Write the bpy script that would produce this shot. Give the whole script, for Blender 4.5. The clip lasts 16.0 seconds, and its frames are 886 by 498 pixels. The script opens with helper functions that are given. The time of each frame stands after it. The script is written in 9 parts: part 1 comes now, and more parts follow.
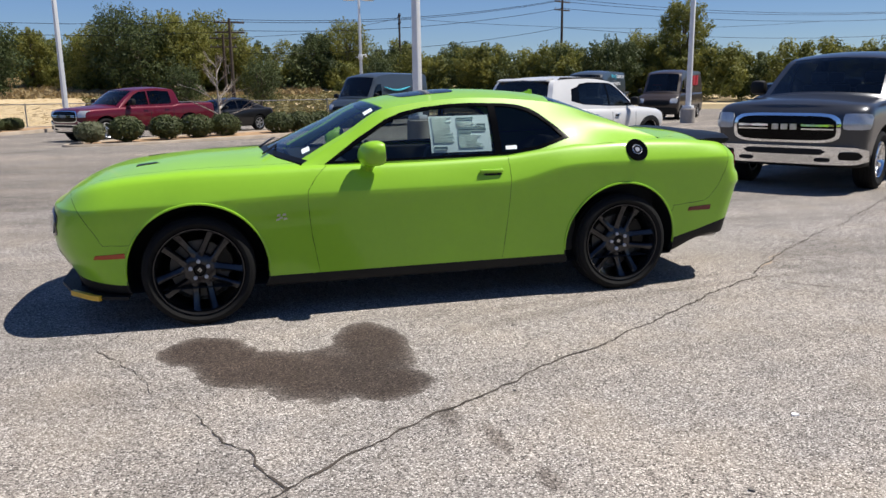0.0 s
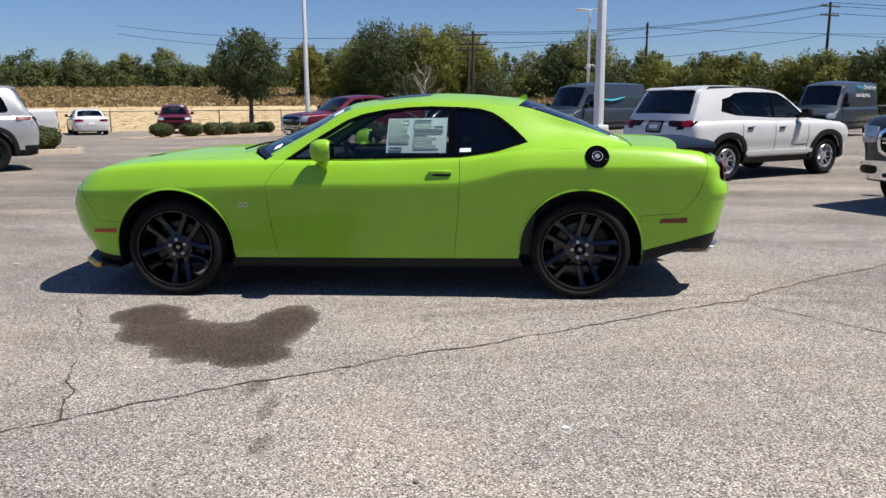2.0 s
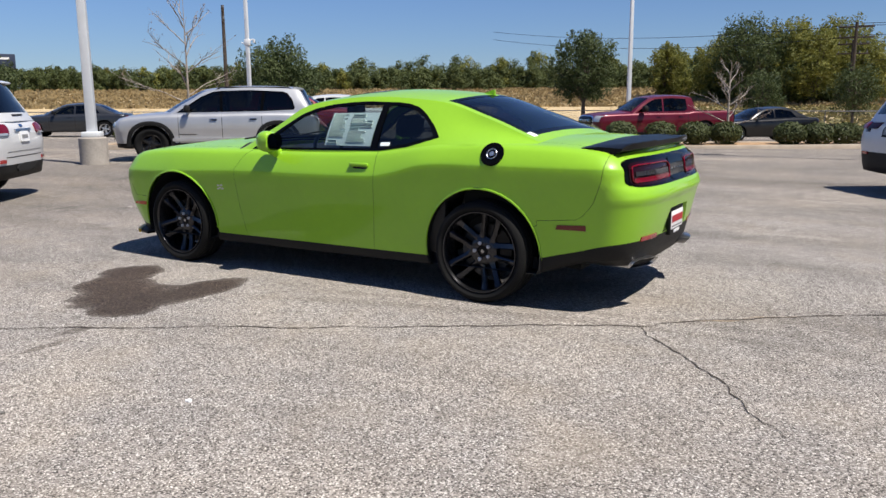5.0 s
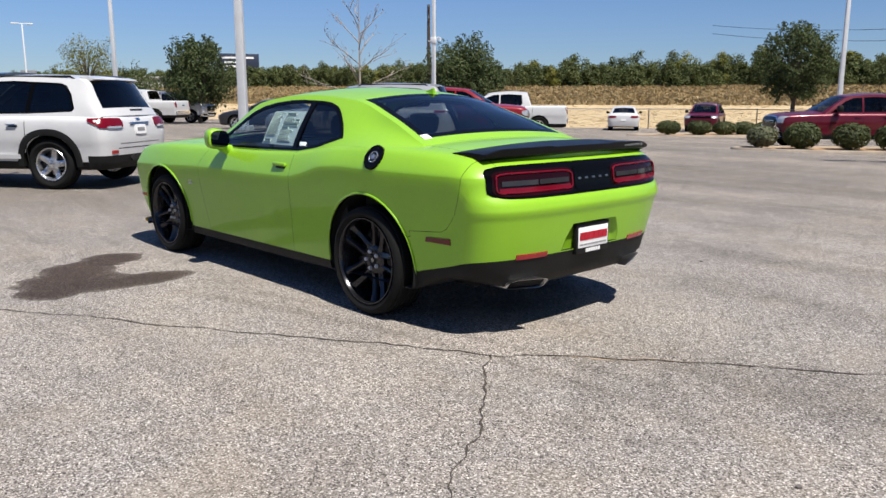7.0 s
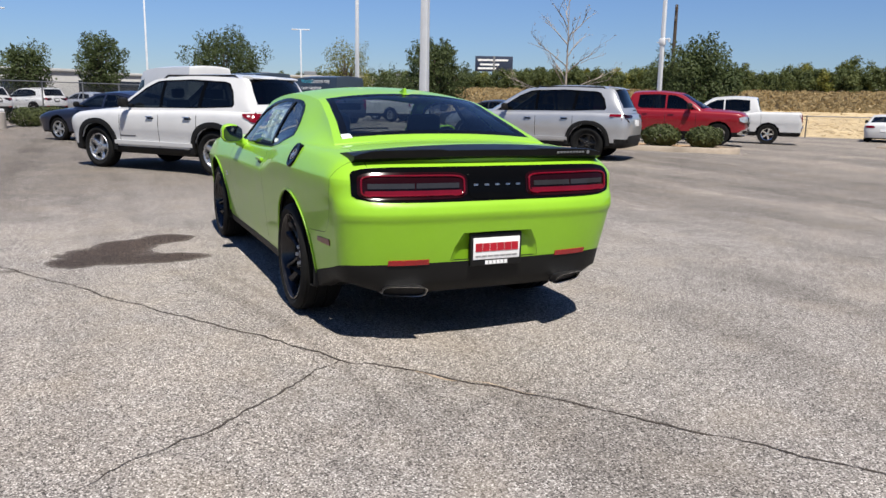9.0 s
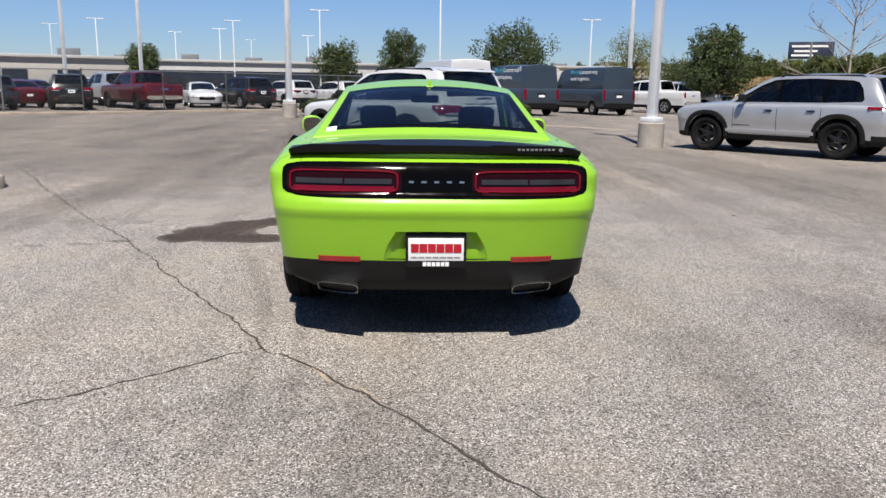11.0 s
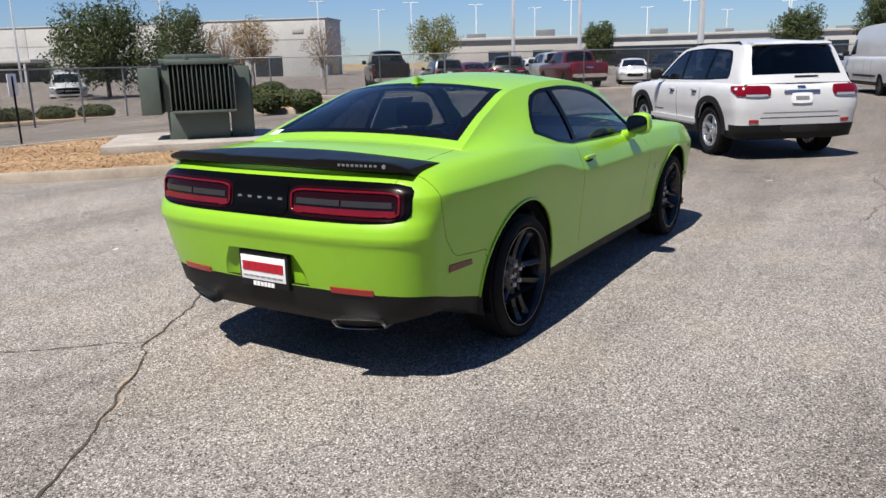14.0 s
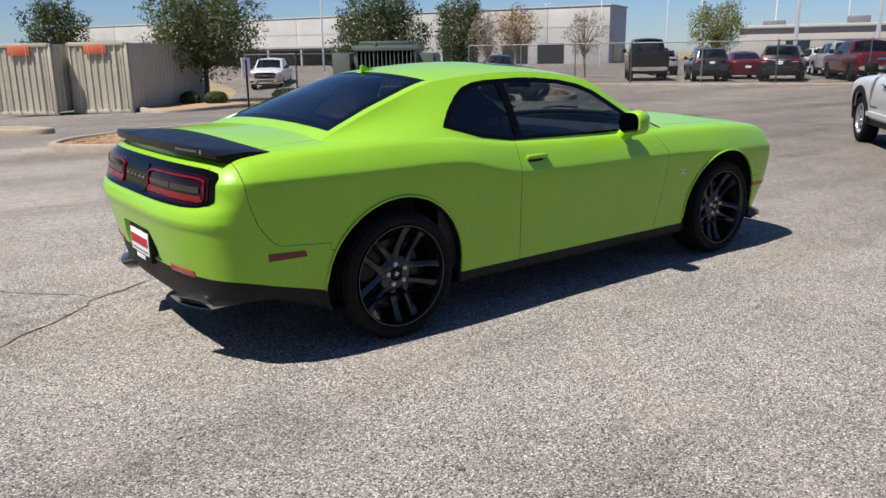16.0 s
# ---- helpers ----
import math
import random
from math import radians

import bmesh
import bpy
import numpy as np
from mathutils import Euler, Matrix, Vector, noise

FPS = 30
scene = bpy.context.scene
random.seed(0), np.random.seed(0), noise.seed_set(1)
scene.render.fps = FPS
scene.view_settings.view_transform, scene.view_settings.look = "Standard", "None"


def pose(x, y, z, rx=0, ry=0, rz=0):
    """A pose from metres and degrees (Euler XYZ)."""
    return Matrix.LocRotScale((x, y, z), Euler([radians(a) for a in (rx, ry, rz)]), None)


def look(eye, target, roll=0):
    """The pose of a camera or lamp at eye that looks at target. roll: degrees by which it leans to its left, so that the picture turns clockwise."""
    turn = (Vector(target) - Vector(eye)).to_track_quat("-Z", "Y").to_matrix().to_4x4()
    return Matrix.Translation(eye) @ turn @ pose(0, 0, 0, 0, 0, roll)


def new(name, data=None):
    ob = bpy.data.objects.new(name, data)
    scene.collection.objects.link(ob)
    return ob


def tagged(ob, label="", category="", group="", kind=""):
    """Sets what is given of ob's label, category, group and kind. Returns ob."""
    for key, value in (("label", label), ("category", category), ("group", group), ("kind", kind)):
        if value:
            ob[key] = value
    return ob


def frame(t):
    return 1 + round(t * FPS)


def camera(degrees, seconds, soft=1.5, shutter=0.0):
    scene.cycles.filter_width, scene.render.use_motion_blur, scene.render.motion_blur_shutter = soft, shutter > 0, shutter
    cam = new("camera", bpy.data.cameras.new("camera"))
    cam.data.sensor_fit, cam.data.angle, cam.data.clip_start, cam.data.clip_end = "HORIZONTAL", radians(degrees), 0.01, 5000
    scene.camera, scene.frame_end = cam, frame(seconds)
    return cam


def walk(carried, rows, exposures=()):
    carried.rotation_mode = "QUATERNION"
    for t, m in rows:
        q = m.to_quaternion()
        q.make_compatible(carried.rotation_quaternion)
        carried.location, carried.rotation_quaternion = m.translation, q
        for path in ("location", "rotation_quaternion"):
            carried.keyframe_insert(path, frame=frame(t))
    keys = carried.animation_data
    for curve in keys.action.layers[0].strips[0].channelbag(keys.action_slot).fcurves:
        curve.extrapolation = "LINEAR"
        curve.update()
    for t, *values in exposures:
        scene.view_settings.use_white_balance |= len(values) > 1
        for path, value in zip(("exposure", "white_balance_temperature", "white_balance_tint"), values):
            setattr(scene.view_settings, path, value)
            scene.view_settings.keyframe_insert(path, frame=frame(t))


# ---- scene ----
cam = camera(59.5, 16.0)
PATH = [
    (0, (-1.169, -5.944, 1.481), (-0.665, -4.053, 1.071), -0.8),
    (0.5, (-0.703, -6.161, 1.476), (-0.346, -4.233, 1.082), -0.5),
    (1, (-0.188, -6.218, 1.488), (0.019, -4.267, 1.102), -0.3),
    (1.5, (0.324, -6.406, 1.461), (0.372, -4.443, 1.081), -0.2),
    (2, (0.867, -6.383, 1.413), (0.749, -4.423, 1.035), -0.3),
    (2.5, (1.412, -6.382, 1.394), (1.123, -4.44, 1.016), -0.4),
    (3, (1.938, -6.336, 1.388), (1.484, -4.425, 1.013), -0.4),
    (3.5, (2.459, -6.149, 1.413), (1.851, -4.28, 1.038), -0.3),
    (4, (3.015, -6.082, 1.406), (2.266, -4.266, 1.033), -0.3),
    (4.2, (3.214, -5.996, 1.372), (2.411, -4.203, 0.999), -0.3),
    (6.3, (5.011, -4.531, 1.349), (3.719, -3.051, 0.978), -0.2),
    (6.5, (5.144, -4.384, 1.36), (3.812, -2.939, 0.987), -0.2),
    (7, (5.399, -3.896, 1.368), (3.968, -2.55, 0.99), 0.1),
    (7.5, (5.737, -3.494, 1.367), (4.212, -2.257, 0.986), 0.5),
    (8, (5.955, -3.04, 1.354), (4.338, -1.926, 0.975), 0.8),
    (8.5, (6.184, -2.563, 1.372), (4.479, -1.587, 0.994), 0.9),
    (8.7, (6.313, -2.38, 1.373), (4.575, -1.465, 0.995), 1.0),
    (10.8, (6.692, -0.365, 1.423), (4.741, -0.191, 1.019), 0.8),
    (11, (6.707, -0.166, 1.416), (4.753, -0.069, 1.004), 0.8),
    (11.5, (6.686, 0.348, 1.456), (4.735, 0.244, 1.029), 0.6),
    (12, (6.47, 0.846, 1.501), (4.544, 0.543, 1.056), 0.5),
    (12.5, (6.310, 1.402, 1.533), (4.432, 0.898, 1.066), -0.3),
    (13, (5.977, 1.856, 1.522), (4.162, 1.164, 1.044), -0.9),
    (13.5, (5.652, 2.316, 1.538), (3.912, 1.452, 1.061), -1.1),
    (14, (5.336, 2.762, 1.542), (3.684, 1.737, 1.071), -1.4),
    (14.5, (4.908, 3.127, 1.551), (3.355, 1.958, 1.082), -1.5),
    (15, (4.574, 3.594, 1.535), (3.134, 2.288, 1.065), -1.5),
    (15.5, (4.154, 3.920, 1.514), (2.842, 2.488, 1.038), -1.3),
    (16, (3.781, 4.268, 1.511), (2.607, 2.724, 1.024), -0.8),
]
walk(cam, [(t, look(eye, target, roll)) for t, eye, target, roll in PATH])

# ---- light ----
SUN = Vector((0.52, -0.06, 1.0)).normalized()
world = bpy.data.worlds.new("sky")
scene.world = world
world.use_nodes = True
wn = world.node_tree.nodes
sky = wn.new("ShaderNodeTexSky")
sky.sky_type, sky.sun_disc = "NISHITA", False
sky.sun_elevation, sky.sun_rotation = math.asin(SUN.z), math.atan2(-SUN.x, SUN.y)
sky.altitude, sky.air_density, sky.dust_density, sky.ozone_density = 200, 1.0, 0.05, 2.6
clear = wn.new("ShaderNodeMix")
clear.data_type, clear.blend_type = "RGBA", "MULTIPLY"
clear.inputs[0].default_value, clear.inputs[7].default_value = 1.0, (0.75, 0.92, 1.28, 1)
world.node_tree.links.new(sky.outputs[0], clear.inputs[6])
world.node_tree.links.new(clear.outputs[2], wn["Background"].inputs[0])
wn["Background"].inputs[1].default_value = 0.049
sun_data = bpy.data.lights.new("sun", "SUN")
sun_data.energy, sun_data.angle, sun_data.color = 5.0, radians(0.53), (1.0, 0.945, 0.87)
sun = new("sun", sun_data)
sun.matrix_basis = look(SUN * 60, (0, 0, 0))
scene.view_settings.exposure = 0.54


# ---- materials ----
def material(name):
    m = bpy.data.materials.new(name)
    m.use_nodes = True
    nt = m.node_tree
    return m, nt, nt.nodes["Principled BSDF"]


def node(nt, kind, **values):
    n = nt.nodes.new(kind)
    for key, value in values.items():
        n.inputs[key].default_value = value
    return n


def noise_node(nt, scale, detail=4.0, rough=0.55, obj=True):
    co = nt.nodes.new("ShaderNodeTexCoord")
    n = node(nt, "ShaderNodeTexNoise", Scale=scale, Detail=detail, Roughness=rough)
    nt.links.new(co.outputs["Object" if obj else "Generated"], n.inputs["Vector"])
    return n


def ramp(nt, source, stops):
    r = nt.nodes.new("ShaderNodeValToRGB")
    while len(r.color_ramp.elements) < len(stops):
        r.color_ramp.elements.new(0.5)
    for e, (pos, col) in zip(r.color_ramp.elements, stops):
        e.position, e.color = pos, (*col, 1) if len(col) == 3 else col
    nt.links.new(source, r.inputs[0])
    return r


def grey(v):
    return (v, v, v)


def surface(name, col, rough=0.5, metal=0.0, vary=0.15, scale=8.0, bump=0.0, bump_scale=60.0, coat=0.0, spec=0.5, vary_obj=0.0):
    """A surface with two scales of variation in colour and roughness, and fine relief."""
    m, nt, b = material(name)
    big = noise_node(nt, scale, 5.0)
    small = noise_node(nt, scale * 9, 3.0)
    mix = nt.nodes.new("ShaderNodeMath")
    mix.operation = "MULTIPLY_ADD"
    nt.links.new(small.outputs[0], mix.inputs[0])
    mix.inputs[1].default_value = 0.4
    nt.links.new(big.outputs[0], mix.inputs[2])
    lo = tuple(c * (1 - vary) for c in col)
    hi = tuple(min(1, c * (1 + vary)) for c in col)
    r = ramp(nt, mix.outputs[0], [(0.45, lo), (0.95, hi)])
    out = r.outputs[0]
    if vary_obj:
        info = nt.nodes.new("ShaderNodeObjectInfo")
        hsv = nt.nodes.new("ShaderNodeHueSaturation")
        mr = node(nt, "ShaderNodeMapRange", **{"To Min": 1 - vary_obj, "To Max": 1 + vary_obj})
        nt.links.new(info.outputs["Random"], mr.inputs[0])
        nt.links.new(mr.outputs[0], hsv.inputs["Value"])
        nt.links.new(out, hsv.inputs["Color"])
        out = hsv.outputs[0]
    nt.links.new(out, b.inputs["Base Color"])
    rr = node(nt, "ShaderNodeMapRange", **{"To Min": max(0.0, rough - 0.06), "To Max": min(1.0, rough + 0.06)})
    nt.links.new(big.outputs[0], rr.inputs[0])
    nt.links.new(rr.outputs[0], b.inputs["Roughness"])
    b.inputs["Metallic"].default_value = metal
    b.inputs["Specular IOR Level"].default_value = spec
    b.inputs["Coat Weight"].default_value = coat
    b.inputs["Coat Roughness"].default_value = 0.04
    if bump:
        bn = noise_node(nt, bump_scale, 4.0)
        bu = node(nt, "ShaderNodeBump", Strength=bump, Distance=0.01)
        nt.links.new(bn.outputs[0], bu.inputs["Height"])
        nt.links.new(bu.outputs[0], b.inputs["Normal"])
    return m


def paint(name, col, rough=0.38, metal=0.0, flake=0.04):
    """Car paint: a coloured coat under a clear, lightly dusty one."""
    m = surface(name, col, rough, metal, flake, 3.0, coat=0.6, spec=0.3)
    b = m.node_tree.nodes["Principled BSDF"]
    dust = noise_node(m.node_tree, 14.0, 6.0)
    mr = node(m.node_tree, "ShaderNodeMapRange", **{"From Min": 0.35, "From Max": 0.75, "To Min": 0.025, "To Max": 0.075})
    m.node_tree.links.new(dust.outputs[0], mr.inputs[0])
    m.node_tree.links.new(mr.outputs[0], b.inputs["Coat Roughness"])
    return m


def glass(name, tint, rough=0.01):
    """Thin tinted glass: it passes light straight through and mirrors by Fresnel."""
    m, nt, b = material(name)
    nt.nodes.remove(b)
    tr = node(nt, "ShaderNodeBsdfTransparent", Color=(*tint, 1))
    gl = node(nt, "ShaderNodeBsdfGlossy", Color=(1, 1, 1, 1), Roughness=rough)
    lw = node(nt, "ShaderNodeLayerWeight", Blend=0.5)
    p5 = nt.nodes.new("ShaderNodeMath")
    p5.operation = "POWER"
    p5.inputs[1].default_value = 5.0
    nt.links.new(lw.outputs["Facing"], p5.inputs[0])
    fr = node(nt, "ShaderNodeMapRange", **{"To Min": 0.045, "To Max": 1.0})
    nt.links.new(p5.outputs[0], fr.inputs[0])
    mix = nt.nodes.new("ShaderNodeMixShader")
    nt.links.new(fr.outputs[0], mix.inputs[0])
    nt.links.new(tr.outputs[0], mix.inputs[1])
    nt.links.new(gl.outputs[0], mix.inputs[2])
    nt.links.new(mix.outputs[0], nt.nodes["Material Output"].inputs[0])
    return m


GLASS_DOOR = glass("door_glass", (0.55, 0.61, 0.62))
LIME = paint("lime_paint", (0.242, 0.482, 0.020), 0.40)
GLASS_DARK = glass("privacy_glass", (0.10, 0.115, 0.12))
GLASS_MID = glass("tinted_glass", (0.42, 0.46, 0.47))
GLASS_CLEAR = glass("clear_glass", (0.60, 0.66, 0.66))
TRIM = surface("black_trim_plastic", grey(0.010), 0.58, spec=0.22, bump=0.12, bump_scale=300)
GLOSS_BLACK = surface("gloss_black", grey(0.0025), 0.10, spec=0.10)
SATIN_BLACK = surface("satin_black", grey(0.006), 0.35, spec=0.16)
RUBBER = surface("tyre_rubber", grey(0.007), 0.8, vary=0.3, scale=14, spec=0.2, bump=0.2, bump_scale=120)
GUNMETAL = surface("gunmetal_alloy", (0.048, 0.048, 0.052), 0.20, 0.85)
BLACK_ALLOY = surface("black_alloy", grey(0.02), 0.3, 0.4)
ALLOY = surface("silver_alloy", (0.55, 0.56, 0.58), 0.28, 0.85)
NUT = surface("zinc_plated_nut", (0.52, 0.52, 0.53), 0.4, 0.0)
BRAKE = surface("brake_iron", grey(0.06), 0.45, 0.7, vary=0.2, scale=10)
CHROME = surface("chrome", (0.78, 0.79, 0.80), 0.09, 1.0, vary=0.03)
STEEL = surface("brushed_steel", (0.52, 0.52, 0.53), 0.3, 1.0)
DARK = surface("dark_cavity", grey(0.008), 0.9)
LEATHER = surface("grey_leather", (0.075, 0.07, 0.068), 0.5, bump=0.25, bump_scale=180)
LEATHER_BLACK = surface("black_leather", grey(0.02), 0.5, bump=0.25, bump_scale=180)
CARPET = surface("black_carpet", grey(0.012), 0.95)
MIRROR = surface("tinted_mirror", grey(0.16), 0.03, 1.0, vary=0.0)
RED_LENS = surface("red_lens", (0.14, 0.003, 0.011), 0.12, spec=0.35)
DARK_RED_LENS = surface("dark_red_lens", (0.014, 0.002, 0.003), 0.12, spec=0.2)
SMOKE_LENS = surface("smoked_lens", (0.028, 0.027, 0.03), 0.12, spec=0.3)
AMBER = surface("amber_reflector", (0.42, 0.055, 0.010), 0.25, coat=0.2)
RED_REFLECTOR = surface("red_reflector", (0.30, 0.012, 0.014), 0.2, coat=0.5)
MARKER_RED = surface("side_marker_red", (0.13, 0.010, 0.006), 0.3, coat=0.1)
LAMP_CLEAR = surface("headlamp_lens", (0.42, 0.44, 0.46), 0.1, 0.3, coat=0.8)
PAPER = surface("white_paper", (0.84, 0.93, 0.90), 0.6, vary=0.04)
PAPER_GREY = surface("printed_grey", (0.70, 0.80, 0.77), 0.6)
PAPER_DARK = surface("printed_dark", (0.50, 0.60, 0.57), 0.6)
WHITE = surface("white_enamel", grey(0.78), 0.35, vary=0.04)
PRINT_RED = surface("printed_red", (0.36, 0.006, 0.018), 0.45)
# grey of print bars, also of the painted shade at the tailgate's crease
PRINT_SHADE_GREY = surface("print_and_shade_grey", grey(0.22), 0.5)
YELLOW = surface("yellow_plastic", (0.70, 0.42, 0.03), 0.4)


# ---- mesh helpers ----
def part(name, bm, mat, parent=None, label="", smooth=35, recalc=True):
    """Links a bmesh as one mesh object under a thing or a part."""
    if recalc:
        bmesh.ops.recalc_face_normals(bm, faces=bm.faces)
    me = bpy.data.meshes.new(name)
    bm.to_mesh(me)
    bm.free()
    if mat:
        me.materials.append(mat)
    if smooth:
        me.shade_smooth()
        me.set_sharp_from_angle(angle=radians(smooth))
    ob = new(name, me)
    if parent:
        ob.parent = parent
    return tagged(ob, label)


def box(bm, x0, x1, y0, y1, z0, z1, bevel=0.0, m=None, seg=2):
    vs = [bm.verts.new((x, y, z)) for x in (x0, x1) for y in (y0, y1) for z in (z0, z1)]
    fs = [bm.faces.new([vs[i] for i in f]) for f in ((0, 1, 3, 2), (4, 6, 7, 5), (0, 4, 5, 1), (2, 3, 7, 6), (0, 2, 6, 4), (1, 5, 7, 3))]
    geom = vs
    if bevel:
        es = list({e for f in fs for e in f.edges})
        r = bmesh.ops.bevel(bm, geom=es, offset=bevel, segments=seg, affect="EDGES", profile=0.5)
        geom = list({v for f in r["faces"] for v in f.verts} | {v for v in vs if v.is_valid})
    if m is not None:
        bmesh.ops.transform(bm, matrix=m, verts=geom)
    return geom


def rod(bm, a, b, r0, r1=None, seg=10, caps=True):
    """A tapered round bar from a to b."""
    a, b = Vector(a), Vector(b)
    r1 = r0 if r1 is None else r1
    q = (b - a).to_track_quat("Z", "Y").to_matrix()
    rings = []
    for c, r in ((a, r0), (b, r1)):
        rings.append([bm.verts.new(c + q @ Vector((r * math.cos(k * math.tau / seg), r * math.sin(k * math.tau / seg), 0))) for k in range(seg)])
    for k in range(seg):
        bm.faces.new((rings[0][k], rings[0][(k + 1) % seg], rings[1][(k + 1) % seg], rings[1][k]))
    if caps:
        bm.faces.new(rings[0][::-1])
        bm.faces.new(rings[1])


def tube(bm, path, r, seg=8, closed=False):
    """A round tube along a path; r is a number or one radius for each point."""
    pts = [Vector(p) for p in path]
    rs = r if isinstance(r, (list, tuple)) else [r] * len(pts)
    rings, up = [], Vector((0.31, 0.17, 0.93))
    for i, p in enumerate(pts):
        if closed:
            d = pts[(i + 1) % len(pts)] - pts[i - 1]
        else:
            d = pts[min(i + 1, len(pts) - 1)] - pts[max(i - 1, 0)]
        d.normalize()
        u = up - d * up.dot(d)
        u.normalize()
        w = d.cross(u)
        rings.append([bm.verts.new(p + (u * math.cos(k * math.tau / seg) + w * math.sin(k * math.tau / seg)) * rs[i]) for k in range(seg)])
    n = len(rings)
    for i in range(n if closed else n - 1):
        a, b = rings[i], rings[(i + 1) % n]
        for k in range(seg):
            bm.faces.new((a[k], a[(k + 1) % seg], b[(k + 1) % seg], b[k]))
    if not closed:
        bm.faces.new(rings[0][::-1])
        bm.faces.new(rings[-1])


def revolve(bm, profile, seg=32, axis="Y", centre=(0, 0, 0), closed=False):
    """Turns a profile of (radius, along) about an axis through centre."""
    c = Vector(centre)
    rings = []
    for k in range(seg):
        a = k * math.tau / seg
        ring = []
        for r, h in profile:
            if axis == "Y":
                p = Vector((r * math.cos(a), h, r * math.sin(a)))
            elif axis == "X":
                p = Vector((h, r * math.cos(a), r * math.sin(a)))
            else:
                p = Vector((r * math.cos(a), r * math.sin(a), h))
            ring.append(bm.verts.new(c + p))
        rings.append(ring)
    m = len(profile)
    for k in range(seg):
        a, b = rings[k], rings[(k + 1) % seg]
        for i in range(m if closed else m - 1):
            j = (i + 1) % m
            bm.faces.new((a[i], a[j], b[j], b[i]))


def prism(bm, poly, lo, hi, plane="XZ"):
    """Extrudes a 2D polygon from lo to hi along the axis that the plane leaves."""
    def at(p, h):
        return {"XZ": (p[0], h, p[1]), "XY": (p[0], p[1], h), "YZ": (h, p[0], p[1])}[plane]
    a = [bm.verts.new(at(p, lo)) for p in poly]
    b = [bm.verts.new(at(p, hi)) for p in poly]
    bm.faces.new(a)
    bm.faces.new(b[::-1])
    for i in range(len(poly)):
        j = (i + 1) % len(poly)
        bm.faces.new((a[i], b[i], b[j], a[j]))


def pchip(xs, ys):
    """A smooth interpolation that does not overshoot."""
    xs, ys = np.asarray(xs, float), np.asarray(ys, float)
    h = np.diff(xs).reshape((-1,) + (1,) * (ys.ndim - 1))
    d = np.diff(ys, axis=0) / h
    m = np.zeros_like(ys)
    if len(xs) > 2:
        same = d[:-1] * d[1:] > 0
        w1, w2 = 2 * h[1:] + h[:-1], h[1:] + 2 * h[:-1]
        safe0, safe1 = np.where(same, d[:-1], 1), np.where(same, d[1:], 1)
        m[1:-1] = np.where(same, (w1 + w2) / (w1 / safe0 + w2 / safe1), 0)
    m[0], m[-1] = d[0], d[-1]

    def f(x):
        x = np.clip(np.asarray(x, float), xs[0], xs[-1])
        i = np.clip(np.searchsorted(xs, x, side="right") - 1, 0, len(xs) - 2)
        hh = xs[i + 1] - xs[i]
        t = (x - xs[i]) / hh
        sh = t.shape + (1,) * (ys.ndim - 1)
        t, hh = t.reshape(sh), hh.reshape(sh)
        return (1 + 2 * t) * (1 - t) ** 2 * ys[i] + t * (1 - t) ** 2 * hh * m[i] + t * t * (3 - 2 * t) * ys[i + 1] + t * t * (t - 1) * hh * m[i + 1]
    return f


def curve_of(points):
    return pchip([p[0] for p in points], [p[1] for p in points])


def inside(poly, a, b):
    c = False
    for i in range(len(poly)):
        (x0, y0), (x1, y1) = poly[i - 1], poly[i]
        if (y0 > b) != (y1 > b) and a < (x1 - x0) * (b - y0) / (y1 - y0) + x0:
            c = not c
    return c


def circle(cx, cz, r, n=28, a0=0.0, a1=math.tau):
    return [(cx + r * math.cos(a0 + (a1 - a0) * k / n), cz + r * math.sin(a0 + (a1 - a0) * k / n)) for k in range(n)]


def cut(bm, poly, side=0, closed=True, margin=0.08, axes=(0, 2)):
    """Cuts a shell along an outline that is seen from the side (or another pair of axes)."""
    i, j = axes
    lo0, hi0 = min(p[0] for p in poly) - margin, max(p[0] for p in poly) + margin
    lo1, hi1 = min(p[1] for p in poly) - margin, max(p[1] for p in poly) + margin
    for k in range(len(poly) if closed else len(poly) - 1):
        a, b = poly[k], poly[(k + 1) % len(poly)]
        co, no = [0, 0, 0], [0, 0, 0]
        co[i], co[j] = a
        no[i], no[j] = -(b[1] - a[1]), b[0] - a[0]
        fs = []
        for f in bm.faces:
            c = f.calc_center_bounds()
            if lo0 < c[i] < hi0 and lo1 < c[j] < hi1 and (side == 0 or c[1] * side > 0):
                fs.append(f)
        es = {e for f in fs for e in f.edges}
        vs = {v for f in fs for v in f.verts}
        bmesh.ops.bisect_plane(bm, geom=list(vs) + list(es) + fs, dist=2e-4, plane_co=co, plane_no=no)


def ring_points(f, r, cf, cr, w, z, nf, nr, nx, nc):
    """Half of a plan outline, from the front's middle along the side to the rear's middle."""
    pts = []
    wf, wr = float(w(f + cf)), float(w(r - cr))
    for k in range(nc):
        t = math.pi / 2 * k / nc
        pts.append((f + cf * (1 - math.cos(t) ** (2 / nf)), wf * math.sin(t) ** (2 / nf)))
    for k in range(nx + 1):
        x = f + cf + (r - cr - f - cf) * k / nx
        pts.append((x, float(w(x))))
    for k in range(1, nc + 1):
        t = math.pi / 2 * (1 - k / nc)
        pts.append((r - cr * (1 - math.cos(t) ** (2 / nr)), wr * max(math.sin(t), 0.0) ** (2 / nr)))
    return [(x, y, float(z(x))) for x, y in pts]


